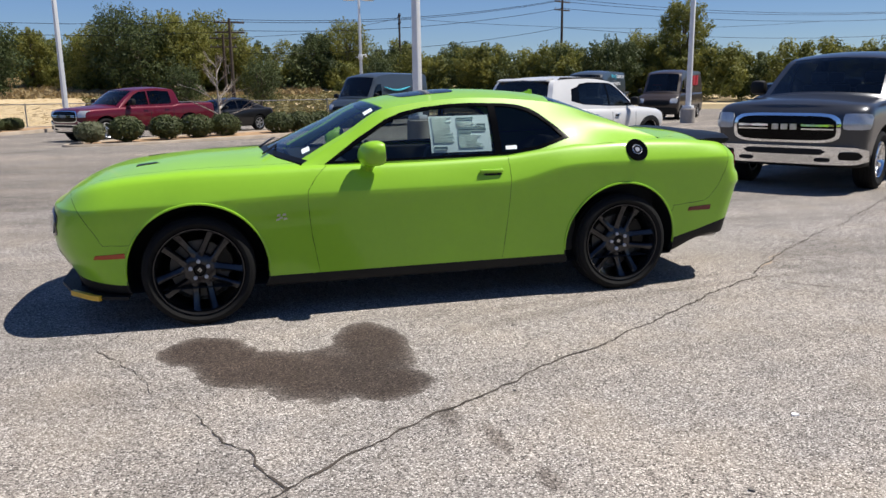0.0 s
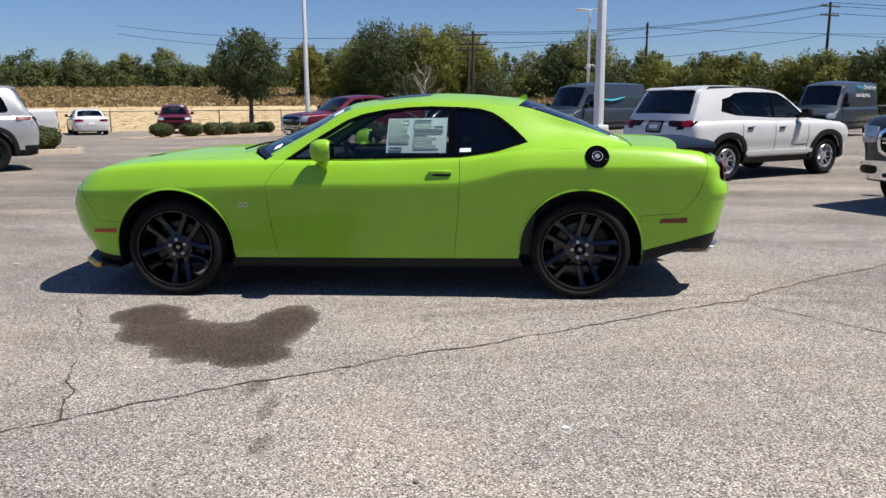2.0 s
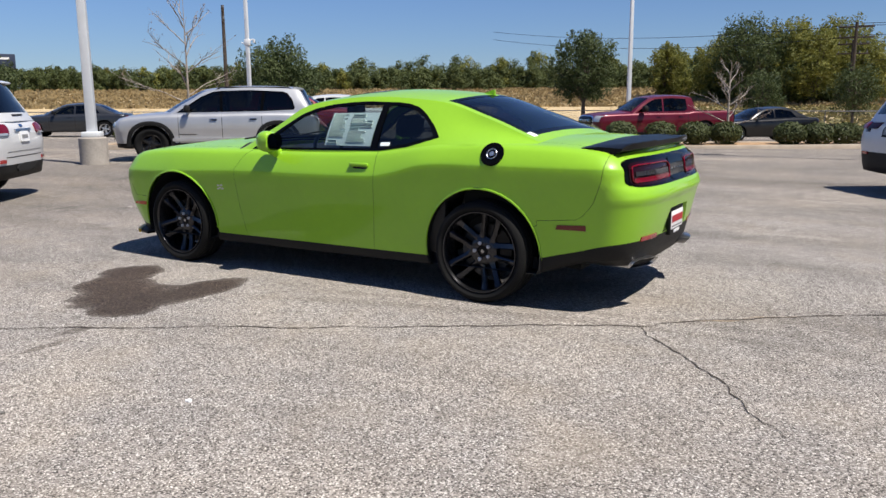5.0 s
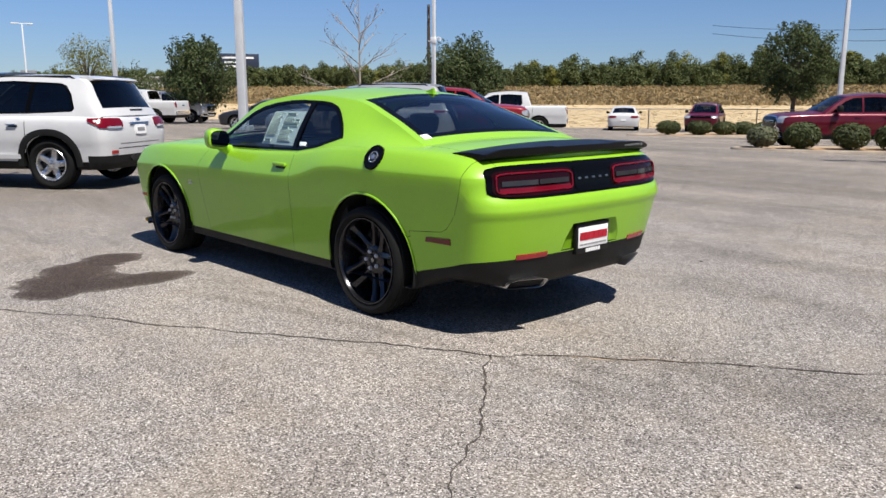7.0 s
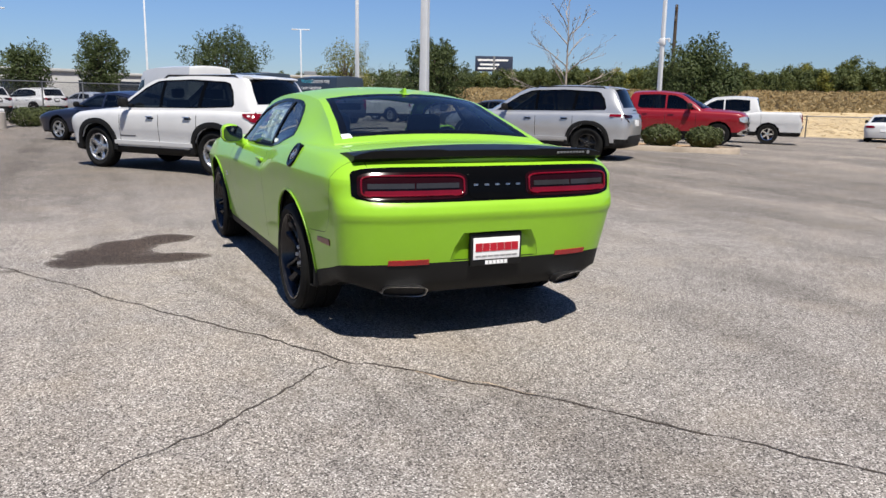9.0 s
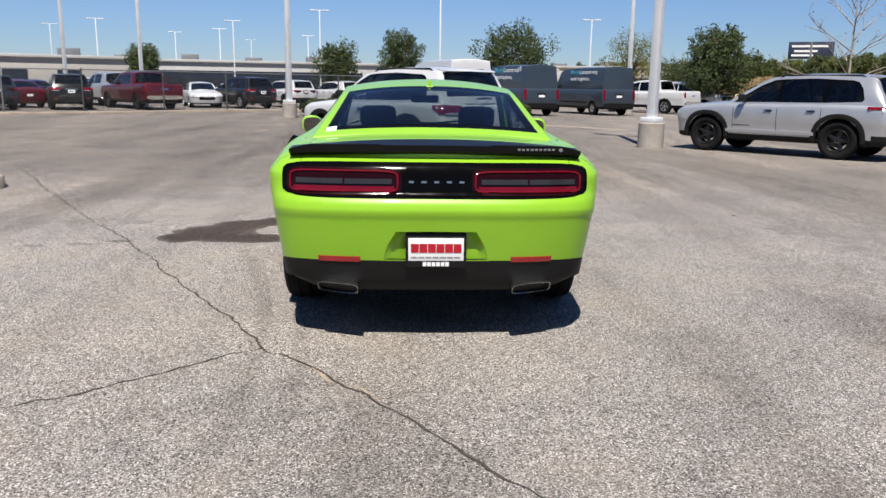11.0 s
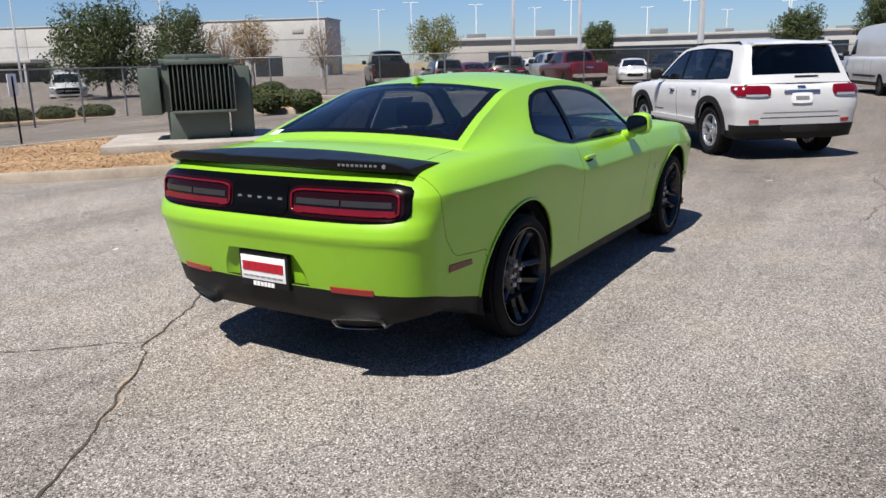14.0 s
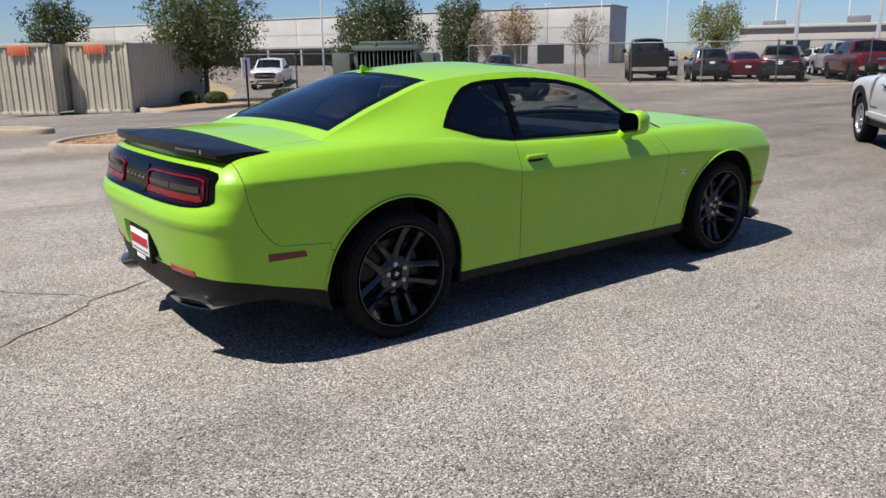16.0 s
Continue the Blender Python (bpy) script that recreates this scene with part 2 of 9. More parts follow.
def shell(levels, nx, nc, subs, crown, cap_rows, nf=2.6, nr=3.2):
    """A vehicle's lower body as a closed bmesh: plan rings from the sill up, and a crowned top. levels: front, rear, front corner, rear corner, half width, height."""
    rings = np.array([ring_points(f, r, cf, cr, w, z, nf, nr, nx, nc) for f, r, cf, cr, w, z in levels])
    ks = []
    for i, n in enumerate(subs):
        ks += [i + q / n for q in range(n)]
    ks.append(len(levels) - 1)
    grid = pchip(range(len(levels)), rings)(ks)
    top = grid[-1]
    rows = [grid]
    for q in range(1, cap_rows + 1):
        u = q / cap_rows
        row = top.copy()
        row[:, 1] *= 1 - u
        row[:, 2] += (crown(top[:, 0]) - top[:, 2]) * (1 - (1 - u) ** 2.2)
        rows.append(row[None])
    grid = np.concatenate(rows)
    return grid_mesh(grid)


def grid_mesh(grid, mirror=True):
    """A mesh from rows of points, doubled to both sides. The face layers "col" and "row" run from 0 to 1 along the grid."""
    bm = bmesh.new()
    col, row = bm.faces.layers.float.new("col"), bm.faces.layers.float.new("row")
    for s in ((1, -1) if mirror else (1,)):
        vs = [[bm.verts.new((p[0], p[1] * s, p[2])) for p in r] for r in grid]
        nk, ni = len(vs) - 1, len(vs[0]) - 1
        for k in range(nk):
            for i in range(ni):
                q = (vs[k][i], vs[k][i + 1], vs[k + 1][i + 1], vs[k + 1][i])
                f = bm.faces.new(q if s < 0 else q[::-1])
                f[col], f[row] = (i + 0.5) / ni, (k + 0.5) / nk
    bmesh.ops.remove_doubles(bm, verts=bm.verts, dist=2e-4)
    bmesh.ops.dissolve_degenerate(bm, dist=1e-5, edges=bm.edges)
    bm.normal_update()
    out = sum(f.normal.dot(f.calc_center_median() * Vector((0.2, 1, 1)) - Vector((0, 0, 0.6))) * f.calc_area() for f in bm.faces)
    if out < 0:
        bmesh.ops.reverse_faces(bm, faces=bm.faces)
        bm.normal_update()
    return bm


def greenhouse(keys, nt, nside, ntop, bulge):
    """The glasshouse above a body. keys: belt, rail and centre points from the windscreen's foot to the rear window's foot.
    Returns the side and the top surface as separate bmeshes."""
    arr = pchip(range(len(keys)), np.array(keys, float))(np.linspace(0, len(keys) - 1, nt))
    belt, rail, mid = arr[:, 0], arr[:, 1], arr[:, 2]
    bl = bulge(np.linspace(0, len(keys) - 1, nt))
    side, top = [], []
    for q in range(nside + 1):
        u = q / nside
        row = belt * (1 - u) + rail * u
        row[:, 1] += bl * math.sin(math.pi * u)
        side.append(row)
    for q in range(ntop + 1):
        u = q / ntop
        row = rail * (1 - u) + mid * u
        c = 1 - (1 - u) ** 2.2
        row[:, 2] = rail[:, 2] + (mid[:, 2] - rail[:, 2]) * c
        row[:, 0] = rail[:, 0] + (mid[:, 0] - rail[:, 0]) * c
        top.append(row)
    return grid_mesh(np.array(side)), grid_mesh(np.array(top))


def panel(name, bm, faces, mat, parent, label="", gap=0.0019, depth=0.014, lift=0.0, rim=True):
    """Takes faces of a shell as a panel of its own, with a turned-in edge, shaded as part of the whole shell."""
    faces = list(faces)
    if not faces:
        return None
    chosen, idx, co, no = set(faces), {}, [], []
    for f in faces:
        for v in f.verts:
            if v not in idx:
                idx[v] = len(co)
                co.append(v.co + v.normal * lift)
                no.append(v.normal.copy())
    polys = [[idx[v] for v in f.verts] for f in faces]
    n_face = len(polys)
    if rim:
        edges = [e for e in {e for f in faces for e in f.edges} if sum(1 for f in e.link_faces if f in chosen) == 1]
        inner = {}
        for e in edges:
            for v in e.verts:
                if v not in inner:
                    near = [f for f in v.link_faces if f in chosen]
                    c = sum((f.calc_center_median() for f in near), Vector()) / len(near)
                    d = c - v.co
                    d = d.normalized() if d.length > 1e-6 else Vector()
                    co[idx[v]] = co[idx[v]] + d * gap
                    inner[v] = len(co)
                    co.append(co[idx[v]] - v.normal * depth)
                    no.append(v.normal.copy())
        for e in edges:
            f = next(f for f in e.link_faces if f in chosen)
            loop = next(l for l in f.loops if l.edge == e)
            a, b = loop.vert, loop.link_loop_next.vert
            polys.append([idx[b], idx[a], inner[a], inner[b]])
    me = bpy.data.meshes.new(name)
    me.from_pydata(co, [], polys)
    me.materials.append(mat)
    if gap:
        me.materials.append(DARK)
        for p in me.polygons[n_face:]:
            p.material_index = 1
    me.shade_smooth()
    me.normals_split_custom_set_from_vertices(no)
    ob = new(name, me)
    ob.parent = parent
    return tagged(ob, label)


from mathutils.bvhtree import BVHTree


def patch(bm, tree, fn, nu, nv, axis, start, lift=0.004, skirt=0.006, sign=1):
    """A thin plate that hugs a shell: fn(u, v) gives its two coordinates across the axis, and it is dropped onto the shell along the axis."""
    d = Vector((0, 0, 0))
    d[axis] = -sign
    i, j = [k for k in range(3) if k != axis]
    rows = []
    for a in range(nu + 1):
        row = []
        for b in range(nv + 1):
            p = Vector((0, 0, 0))
            p[axis] = start
            p[i], p[j] = fn(a / nu, b / nv)
            hit, n, _, _ = tree.ray_cast(p, d)
            if hit is None:
                hit, n, _, _ = tree.find_nearest(p)
            if n[axis] * sign < 0:
                n = -n
            row.append((hit, n))
        rows.append(row)
    top = [[bm.verts.new(h + n * lift) for h, n in row] for row in rows]
    low = [[bm.verts.new(h - n * skirt) for h, n in row] for row in rows]
    for a in range(nu):
        for b in range(nv):
            bm.faces.new((top[a][b], top[a + 1][b], top[a + 1][b + 1], top[a][b + 1]))
    edge = [(a, 0) for a in range(nu)] + [(nu, b) for b in range(nv)] + [(a, nv) for a in range(nu, 0, -1)] + [(0, b) for b in range(nv, 0, -1)]
    for k in range(len(edge)):
        (a, b), (c, e) = edge[k], edge[(k + 1) % len(edge)]
        bm.faces.new((top[a][b], low[a][b], low[c][e], top[c][e]))


def quad_fn(p00, p10, p11, p01):
    """Maps the unit square onto four corners."""
    def f(u, v):
        return tuple((p00[k] * (1 - u) + p10[k] * u) * (1 - v) + (p01[k] * (1 - u) + p11[k] * u) * v for k in (0, 1))
    return f


def disc_fn(cx, cy, rx, ry, n=2.0):
    """Maps the unit square onto a (super)ellipse."""
    def f(u, v):
        a, b = 2 * u - 1, 2 * v - 1
        m = max(abs(a), abs(b))
        if m < 1e-9:
            return cx, cy
        l = (abs(a) ** n + abs(b) ** n) ** (1 / n)
        return cx + rx * a * m / l, cy + ry * b * m / l
    return f


# ---- ground ----
def asphalt():
    """Bleached, coarse asphalt: pale chips in dark binder, browner far tones, oil and tyre marks."""
    m, nt, b = material("bleached_asphalt")
    L = nt.links.new
    co = nt.nodes.new("ShaderNodeTexCoord")

    def tex(kind, scale, **kw):
        n = nt.nodes.new(kind)
        n.inputs["Scale"].default_value = scale
        for k, v in kw.items():
            n.inputs[k].default_value = v
        L(co.outputs["Object"], n.inputs["Vector"])
        return n

    def maths(op, a, c, clamp=False):
        n = nt.nodes.new("ShaderNodeMath")
        n.operation, n.use_clamp = op, clamp
        for i, v in enumerate((a, c)):
            if isinstance(v, (int, float)):
                n.inputs[i].default_value = v
            else:
                L(v, n.inputs[i])
        return n.outputs[0]

    def mixc(fac, a, c):
        n = nt.nodes.new("ShaderNodeMix")
        n.data_type = "RGBA"
        L(fac, n.inputs[0])
        for i, v in ((6, a), (7, c)):
            if isinstance(v, tuple):
                n.inputs[i].default_value = (*v, 1)
            else:
                L(v, n.inputs[i])
        return n.outputs[2]
    def tint(fac, a, c):
        n = nt.nodes.new("ShaderNodeMix")
        n.data_type, n.blend_type = "RGBA", "MULTIPLY"
        L(fac, n.inputs[0])
        L(a, n.inputs[6])
        n.inputs[7].default_value = (*c, 1)
        return n.outputs[2]
    chips = tex("ShaderNodeTexVoronoi", 150.0, Randomness=1.0)
    grit = tex("ShaderNodeTexNoise", 150.0, Detail=2.0)
    patchy = tex("ShaderNodeTexNoise", 0.55, Detail=8.0, Roughness=0.65)
    wide = tex("ShaderNodeTexNoise", 0.09, Detail=4.0)
    mid = tex("ShaderNodeTexNoise", 5.0, Detail=6.0, Roughness=0.7)
    chip_col = nt.nodes.new("ShaderNodeSeparateColor")
    L(chips.outputs["Color"], chip_col.inputs[0])
    tone = ramp(nt, chip_col.outputs[0], [(0.0, (0.036, 0.032, 0.029)), (0.16, (0.120, 0.108, 0.098)), (0.36, (0.258, 0.234, 0.213)), (0.62, (0.318, 0.290, 0.265)), (0.84, (0.44, 0.408, 0.376)), (1.0, (0.74, 0.70, 0.66))])
    pits = ramp(nt, chips.outputs["Distance"], [(0.30, grey(1)), (0.65, grey(0.62))])
    mul = nt.nodes.new("ShaderNodeMix")
    mul.data_type, mul.blend_type = "RGBA", "MULTIPLY"
    mul.inputs[0].default_value = 1.0
    L(tone.outputs[0], mul.inputs[6])
    L(pits.outputs[0], mul.inputs[7])
    shade = maths("ADD", maths("MULTIPLY", patchy.outputs[0], 0.55), maths("MULTIPLY", mid.outputs[0], 0.25))
    shade = maths("ADD", shade, maths("MULTIPLY", wide.outputs[0], 0.25))
    worn = ramp(nt, shade, [(0.38, grey(0.74)), (0.50, grey(1.02)), (0.62, (1.24, 1.21, 1.16))])
    mul2 = nt.nodes.new("ShaderNodeMix")
    mul2.data_type, mul2.blend_type = "RGBA", "MULTIPLY"
    mul2.inputs[0].default_value = 1.0
    L(mul.outputs[2], mul2.inputs[6])
    L(worn.outputs[0], mul2.inputs[7])
    col = mul2.outputs[2]
    # warm dusty patches
    dust = ramp(nt, tex("ShaderNodeTexNoise", 1.3, Detail=5.0).outputs[0], [(0.52, grey(0)), (0.72, grey(0.26))])
    col = mixc(dust.outputs[0], col, (0.34, 0.285, 0.215))
    # oil spill and drips: blobs with a ragged rim
    sep = nt.nodes.new("ShaderNodeSeparateXYZ")
    L(co.outputs["Object"], sep.inputs[0])
    wob = tex("ShaderNodeTexNoise", 4.0, Detail=8.0, Roughness=0.62)
    wobble = maths("MULTIPLY", maths("SUBTRACT", wob.outputs[0], 0.5), 0.75)
    spill = None
    for x, y, rx, ry, rot in ((-0.72, -2.02, 0.44, 0.40, 0.0), (-0.46, -1.62, 0.22, 0.46, 0.0), (-1.42, -1.46, 0.24, 0.28, 0.0), (-1.10, -1.84, 0.34, 0.30, 0.0), (-1.28, -1.64, 0.22, 0.22, 0.0), (-0.50, -2.22, 0.26, 0.26, 0.0)):
        dx, dy = maths("SUBTRACT", sep.outputs[0], x), maths("SUBTRACT", sep.outputs[1], y)
        c, s = math.cos(rot), math.sin(rot)
        ux = maths("ADD", maths("MULTIPLY", dx, c / rx), maths("MULTIPLY", dy, s / rx))
        uy = maths("ADD", maths("MULTIPLY", dx, -s / ry), maths("MULTIPLY", dy, c / ry))
        d = maths("SQRT", maths("ADD", maths("MULTIPLY", ux, ux), maths("MULTIPLY", uy, uy)), 0.0)
        spill = d if spill is None else maths("MINIMUM", spill, d)
    spill = maths("ADD", spill, wobble)
    wet = ramp(nt, spill, [(0.62, grey(0.96)), (0.86, grey(0.84)), (1.0, grey(0.55)), (1.12, grey(0.0))])
    col = tint(wet.outputs[0], col, (0.165, 0.125, 0.105))
    # thin drips beside the crack and the faint curved track of a tyre
    drip = None
    for x, y, rx, ry in ((-0.30, -2.73, 0.07, 0.13), (-0.16, -2.98, 0.05, 0.20), (-0.08, -3.40, 0.05, 0.14)):
        dx, dy = maths("MULTIPLY", maths("SUBTRACT", sep.outputs[0], x), 1 / rx), maths("MULTIPLY", maths("SUBTRACT", sep.outputs[1], y), 1 / ry)
        d = maths("SQRT", maths("ADD", maths("MULTIPLY", dx, dx), maths("MULTIPLY", dy, dy)), 0.0)
        drip = d if drip is None else maths("MINIMUM", drip, d)
    damp = ramp(nt, maths("ADD", drip, maths("MULTIPLY", wobble, 2.2)), [(0.55, grey(0.75)), (1.15, grey(0.0))])
    col = tint(damp.outputs[0], col, (0.42, 0.39, 0.37))
    cx, cy = maths("SUBTRACT", sep.outputs[0], 3.65), maths("ADD", sep.outputs[1], 11.3)
    arc = maths("SQRT", maths("ADD", maths("MULTIPLY", cx, cx), maths("MULTIPLY", cy, cy)), 0.0)
    arc = maths("SUBTRACT", arc, 10.25)
    arc_f = ramp(nt, arc, [(0.05, grey(0)), (0.10, grey(0.5)), (0.17, grey(0.5)), (0.20, grey(0.05)), (0.30, grey(0.05)), (0.33, grey(0.4)), (0.38, grey(0.4)), (0.43, grey(0))])
    span = ramp(nt, maths("MULTIPLY", maths("ADD", sep.outputs[0], 1.0), 0.16), [(0.10, grey(0)), (0.22, grey(1)), (0.72, grey(1)), (0.85, grey(0))])
    col = tint(maths("MULTIPLY", arc_f.outputs[0], span.outputs[0]), col, (0.66, 0.64, 0.62))
    # darker and browner away from the coupe, with slanting streaks
    slant_map = nt.nodes.new("ShaderNodeMapping")
    slant_map.inputs["Rotation"].default_value = (0, 0, radians(-42))
    slant_map.inputs["Scale"].default_value = (0.10, 0.9, 1)
    L(co.outputs["Object"], slant_map.inputs[0])
    streak = node(nt, "ShaderNodeTexNoise", Scale=1.0, Detail=6.0, Roughness=0.6)
    L(slant_map.outputs[0], streak.inputs["Vector"])
    dist = maths("SQRT", maths("ADD", maths("POWER", maths("SUBTRACT", sep.outputs[0], 1.5), 2.0), maths("POWER", maths("ADD", sep.outputs[1], 1.0), 2.0)), 0.0)
    far_tone = maths("ADD", maths("MULTIPLY", dist, 0.055), maths("MULTIPLY", streak.outputs[0], 0.9))
    far_f = ramp(nt, far_tone, [(0.62, grey(0)), (1.2, grey(0.58))])
    col = tint(far_f.outputs[0], col, (0.58, 0.55, 0.51))
    # darker again to the west, fading out to the north
    west = ramp(nt, maths("ADD", maths("MULTIPLY", sep.outputs[0], -0.05), maths("MULTIPLY", maths("SUBTRACT", streak.outputs[0], 0.5), 0.5)), [(0.02, grey(0)), (0.30, grey(0.5))])
    south = ramp(nt, maths("MULTIPLY", maths("SUBTRACT", 12.0, sep.outputs[1]), 0.05), [(0.15, grey(0)), (0.65, grey(1))])
    col = tint(maths("MULTIPLY", west.outputs[0], south.outputs[0]), col, (0.66, 0.64, 0.62))
    streak_f = ramp(nt, streak.outputs[0], [(0.48, grey(0)), (0.62, grey(0.36))])
    col = tint(streak_f.outputs[0], col, (0.62, 0.61, 0.60))
    # scattered darker stains
    spots = ramp(nt, tex("ShaderNodeTexNoise", 0.8, Detail=7.0, Roughness=0.65, Distortion=0.6).outputs[0], [(0.54, grey(0)), (0.70, grey(0.42))])
    col = tint(spots.outputs[0], col, (0.5, 0.48, 0.46))
    # worn pale bands along the same slant and a web of fine cracks farther out
    pale_map = nt.nodes.new("ShaderNodeMapping")
    pale_map.inputs["Rotation"].default_value = (0, 0, radians(-42))
    pale_map.inputs["Scale"].default_value = (0.05, 0.38, 1)
    L(co.outputs["Object"], pale_map.inputs[0])
    pale = node(nt, "ShaderNodeTexNoise", Scale=1.0, Detail=9.0, Roughness=0.68)
    L(pale_map.outputs[0], pale.inputs["Vector"])
    away = ramp(nt, maths("MULTIPLY", dist, 0.05), [(0.17, grey(0)), (0.36, grey(1))])
    pale_f = ramp(nt, pale.outputs[0], [(0.50, grey(0)), (0.60, grey(0.6))])
    col = tint(maths("MULTIPLY", pale_f.outputs[0], away.outputs[0]), col, (1.5, 1.46, 1.40))
    dark_f = ramp(nt, pale.outputs[0], [(0.36, grey(0.6)), (0.45, grey(0))])
    col = tint(maths("MULTIPLY", dark_f.outputs[0], away.outputs[0]), col, (0.55, 0.53, 0.51))
    bend = nt.nodes.new("ShaderNodeVectorMath")
    bend.operation = "MULTIPLY_ADD"
    L(tex("ShaderNodeTexNoise", 0.9, Detail=6.0).outputs["Color"], bend.inputs[0])
    bend.inputs[1].default_value = (0.9, 0.9, 0)
    L(co.outputs["Object"], bend.inputs[2])
    web = node(nt, "ShaderNodeTexVoronoi", Scale=0.24)
    web.feature = "DISTANCE_TO_EDGE"
    L(bend.outputs[0], web.inputs["Vector"])
    web_f = ramp(nt, web.outputs["Distance"], [(0.0015, grey(0.55)), (0.006, grey(0))])
    some = ramp(nt, tex("ShaderNodeTexNoise", 0.16, Detail=2.0).outputs[0], [(0.44, grey(0)), (0.54, grey(1))])
    col = mixc(maths("MULTIPLY", maths("MULTIPLY", web_f.outputs[0], away.outputs[0]), some.outputs[0]), col, (0.05, 0.045, 0.04))
    L(col, b.inputs["Base Color"])
    b.inputs["Roughness"].default_value = 0.9
    b.inputs["Specular IOR Level"].default_value = 0.3
    bump = node(nt, "ShaderNodeBump", Strength=0.55, Distance=0.006)
    hsum = maths("ADD", maths("MULTIPLY", chips.outputs["Distance"], -1.0), maths("MULTIPLY", grit.outputs[0], 0.5))
    L(hsum, bump.inputs["Height"])
    L(bump.outputs[0], b.inputs["Normal"])
    return m


def drygrass(name, lo, hi):
    m, nt, b = material(name)
    n = noise_node(nt, 0.35, 8.0, 0.7)
    r = ramp(nt, n.outputs[0], [(0.3, lo), (0.7, hi)])
    nt.links.new(r.outputs[0], b.inputs["Base Color"])
    b.inputs["Roughness"].default_value = 0.95
    bu = node(nt, "ShaderNodeBump", Strength=0.6, Distance=0.1)
    nt.links.new(noise_node(nt, 9.0, 6.0).outputs[0], bu.inputs["Height"])
    nt.links.new(bu.outputs[0], b.inputs["Normal"])
    return m


def leaf_material(name, lo, hi, back=0.26):
    m, nt, b = material(name)
    geo = nt.nodes.new("ShaderNodeNewGeometry")
    clump = noise_node(nt, 0.55, 3.0, 0.6)
    spread = node(nt, "ShaderNodeMapRange", **{"From Min": 0.34, "From Max": 0.66, "To Min": 0.0, "To Max": 0.62})
    nt.links.new(clump.outputs[0], spread.inputs[0])
    both = nt.nodes.new("ShaderNodeMath")
    both.operation = "MULTIPLY_ADD"
    both.inputs[1].default_value = 0.38
    nt.links.new(geo.outputs["Random Per Island"], both.inputs[0])
    nt.links.new(spread.outputs[0], both.inputs[2])
    r = ramp(nt, both.outputs[0], [(0.0, lo), (1.0, hi)])
    nt.links.new(r.outputs[0], b.inputs["Base Color"])
    b.inputs["Roughness"].default_value = 0.6
    b.inputs["Specular IOR Level"].default_value = 0.28
    tl = nt.nodes.new("ShaderNodeBsdfTranslucent")
    nt.links.new(r.outputs[0], tl.inputs[0])
    mix = nt.nodes.new("ShaderNodeMixShader")
    mix.inputs[0].default_value = back
    nt.links.new(b.outputs[0], mix.inputs[1])
    nt.links.new(tl.outputs[0], mix.inputs[2])
    nt.links.new(mix.outputs[0], nt.nodes["Material Output"].inputs[0])
    return m


CONCRETE = surface("weathered_concrete", (0.33, 0.30, 0.265), 0.85, vary=0.25, scale=2.5, bump=0.35, bump_scale=60)
KERB = surface("kerb_concrete", (0.33, 0.275, 0.215), 0.85, vary=0.25, scale=1.8, bump=0.35, bump_scale=50)
CRACK = surface("crack_dirt", (0.050, 0.040, 0.032), 0.95, vary=0.4, scale=6)
CRACK_DRY = surface("crack_sand", (0.36, 0.28, 0.20), 0.95, vary=0.3, scale=6)
MULCH = surface("wood_chip_soil", (0.33, 0.21, 0.11), 0.9, vary=0.45, scale=6, bump=0.8, bump_scale=30)
CHIP = leaf_material("wood_chip", (0.24, 0.13, 0.06), (0.58, 0.42, 0.24), 0.0)
BARK = surface("bark", (0.11, 0.085, 0.065), 0.9, vary=0.3, scale=4, bump=0.6, bump_scale=30)
BARK_PALE = surface("pale_bark", (0.30, 0.26, 0.22), 0.9, vary=0.3, scale=4, bump=0.4, bump_scale=30)
LEAF_OAK = leaf_material("oak_leaf", (0.033, 0.051, 0.016), (0.094, 0.120, 0.041))
LEAF_HEDGE = leaf_material("hedge_leaf", (0.042, 0.062, 0.019), (0.125, 0.145, 0.046))
LEAF_BUSH = leaf_material("clipped_bush_leaf", (0.030, 0.044, 0.013), (0.092, 0.108, 0.036))
LEAF_WOOD = leaf_material("wood_leaf", (0.085, 0.105, 0.024), (0.27, 0.26, 0.058), 0.40)
LEAF_AUTUMN = leaf_material("autumn_leaf", (0.16, 0.11, 0.03), (0.36, 0.22, 0.07))
LEAF_PALE = leaf_material("grey_green_leaf", (0.07, 0.085, 0.04), (0.20, 0.20, 0.12))
LEAF_DRY = leaf_material("dry_leaf", (0.16, 0.10, 0.06), (0.34, 0.25, 0.17))
STRAW = leaf_material("straw", (0.32, 0.225, 0.105), (0.58, 0.44, 0.24), 0.2)
GALV = surface("galvanised_steel", (0.24, 0.245, 0.25), 0.5, 0.6, vary=0.15)
POLE_WHITE = surface("white_painted_steel", (0.66, 0.68, 0.70), 0.45, vary=0.08, scale=2)
WOODPOLE = surface("creosoted_pole", (0.05, 0.038, 0.03), 0.9, vary=0.3, scale=3)
STUCCO = surface("pale_stucco", (0.44, 0.435, 0.42), 0.85, vary=0.12, scale=0.3)
STUCCO_GREY = surface("grey_stucco", (0.40, 0.38, 0.35), 0.85, vary=0.1, scale=0.3)
DARKGLASS = surface("dark_shopfront_glass", (0.02, 0.024, 0.03), 0.12)

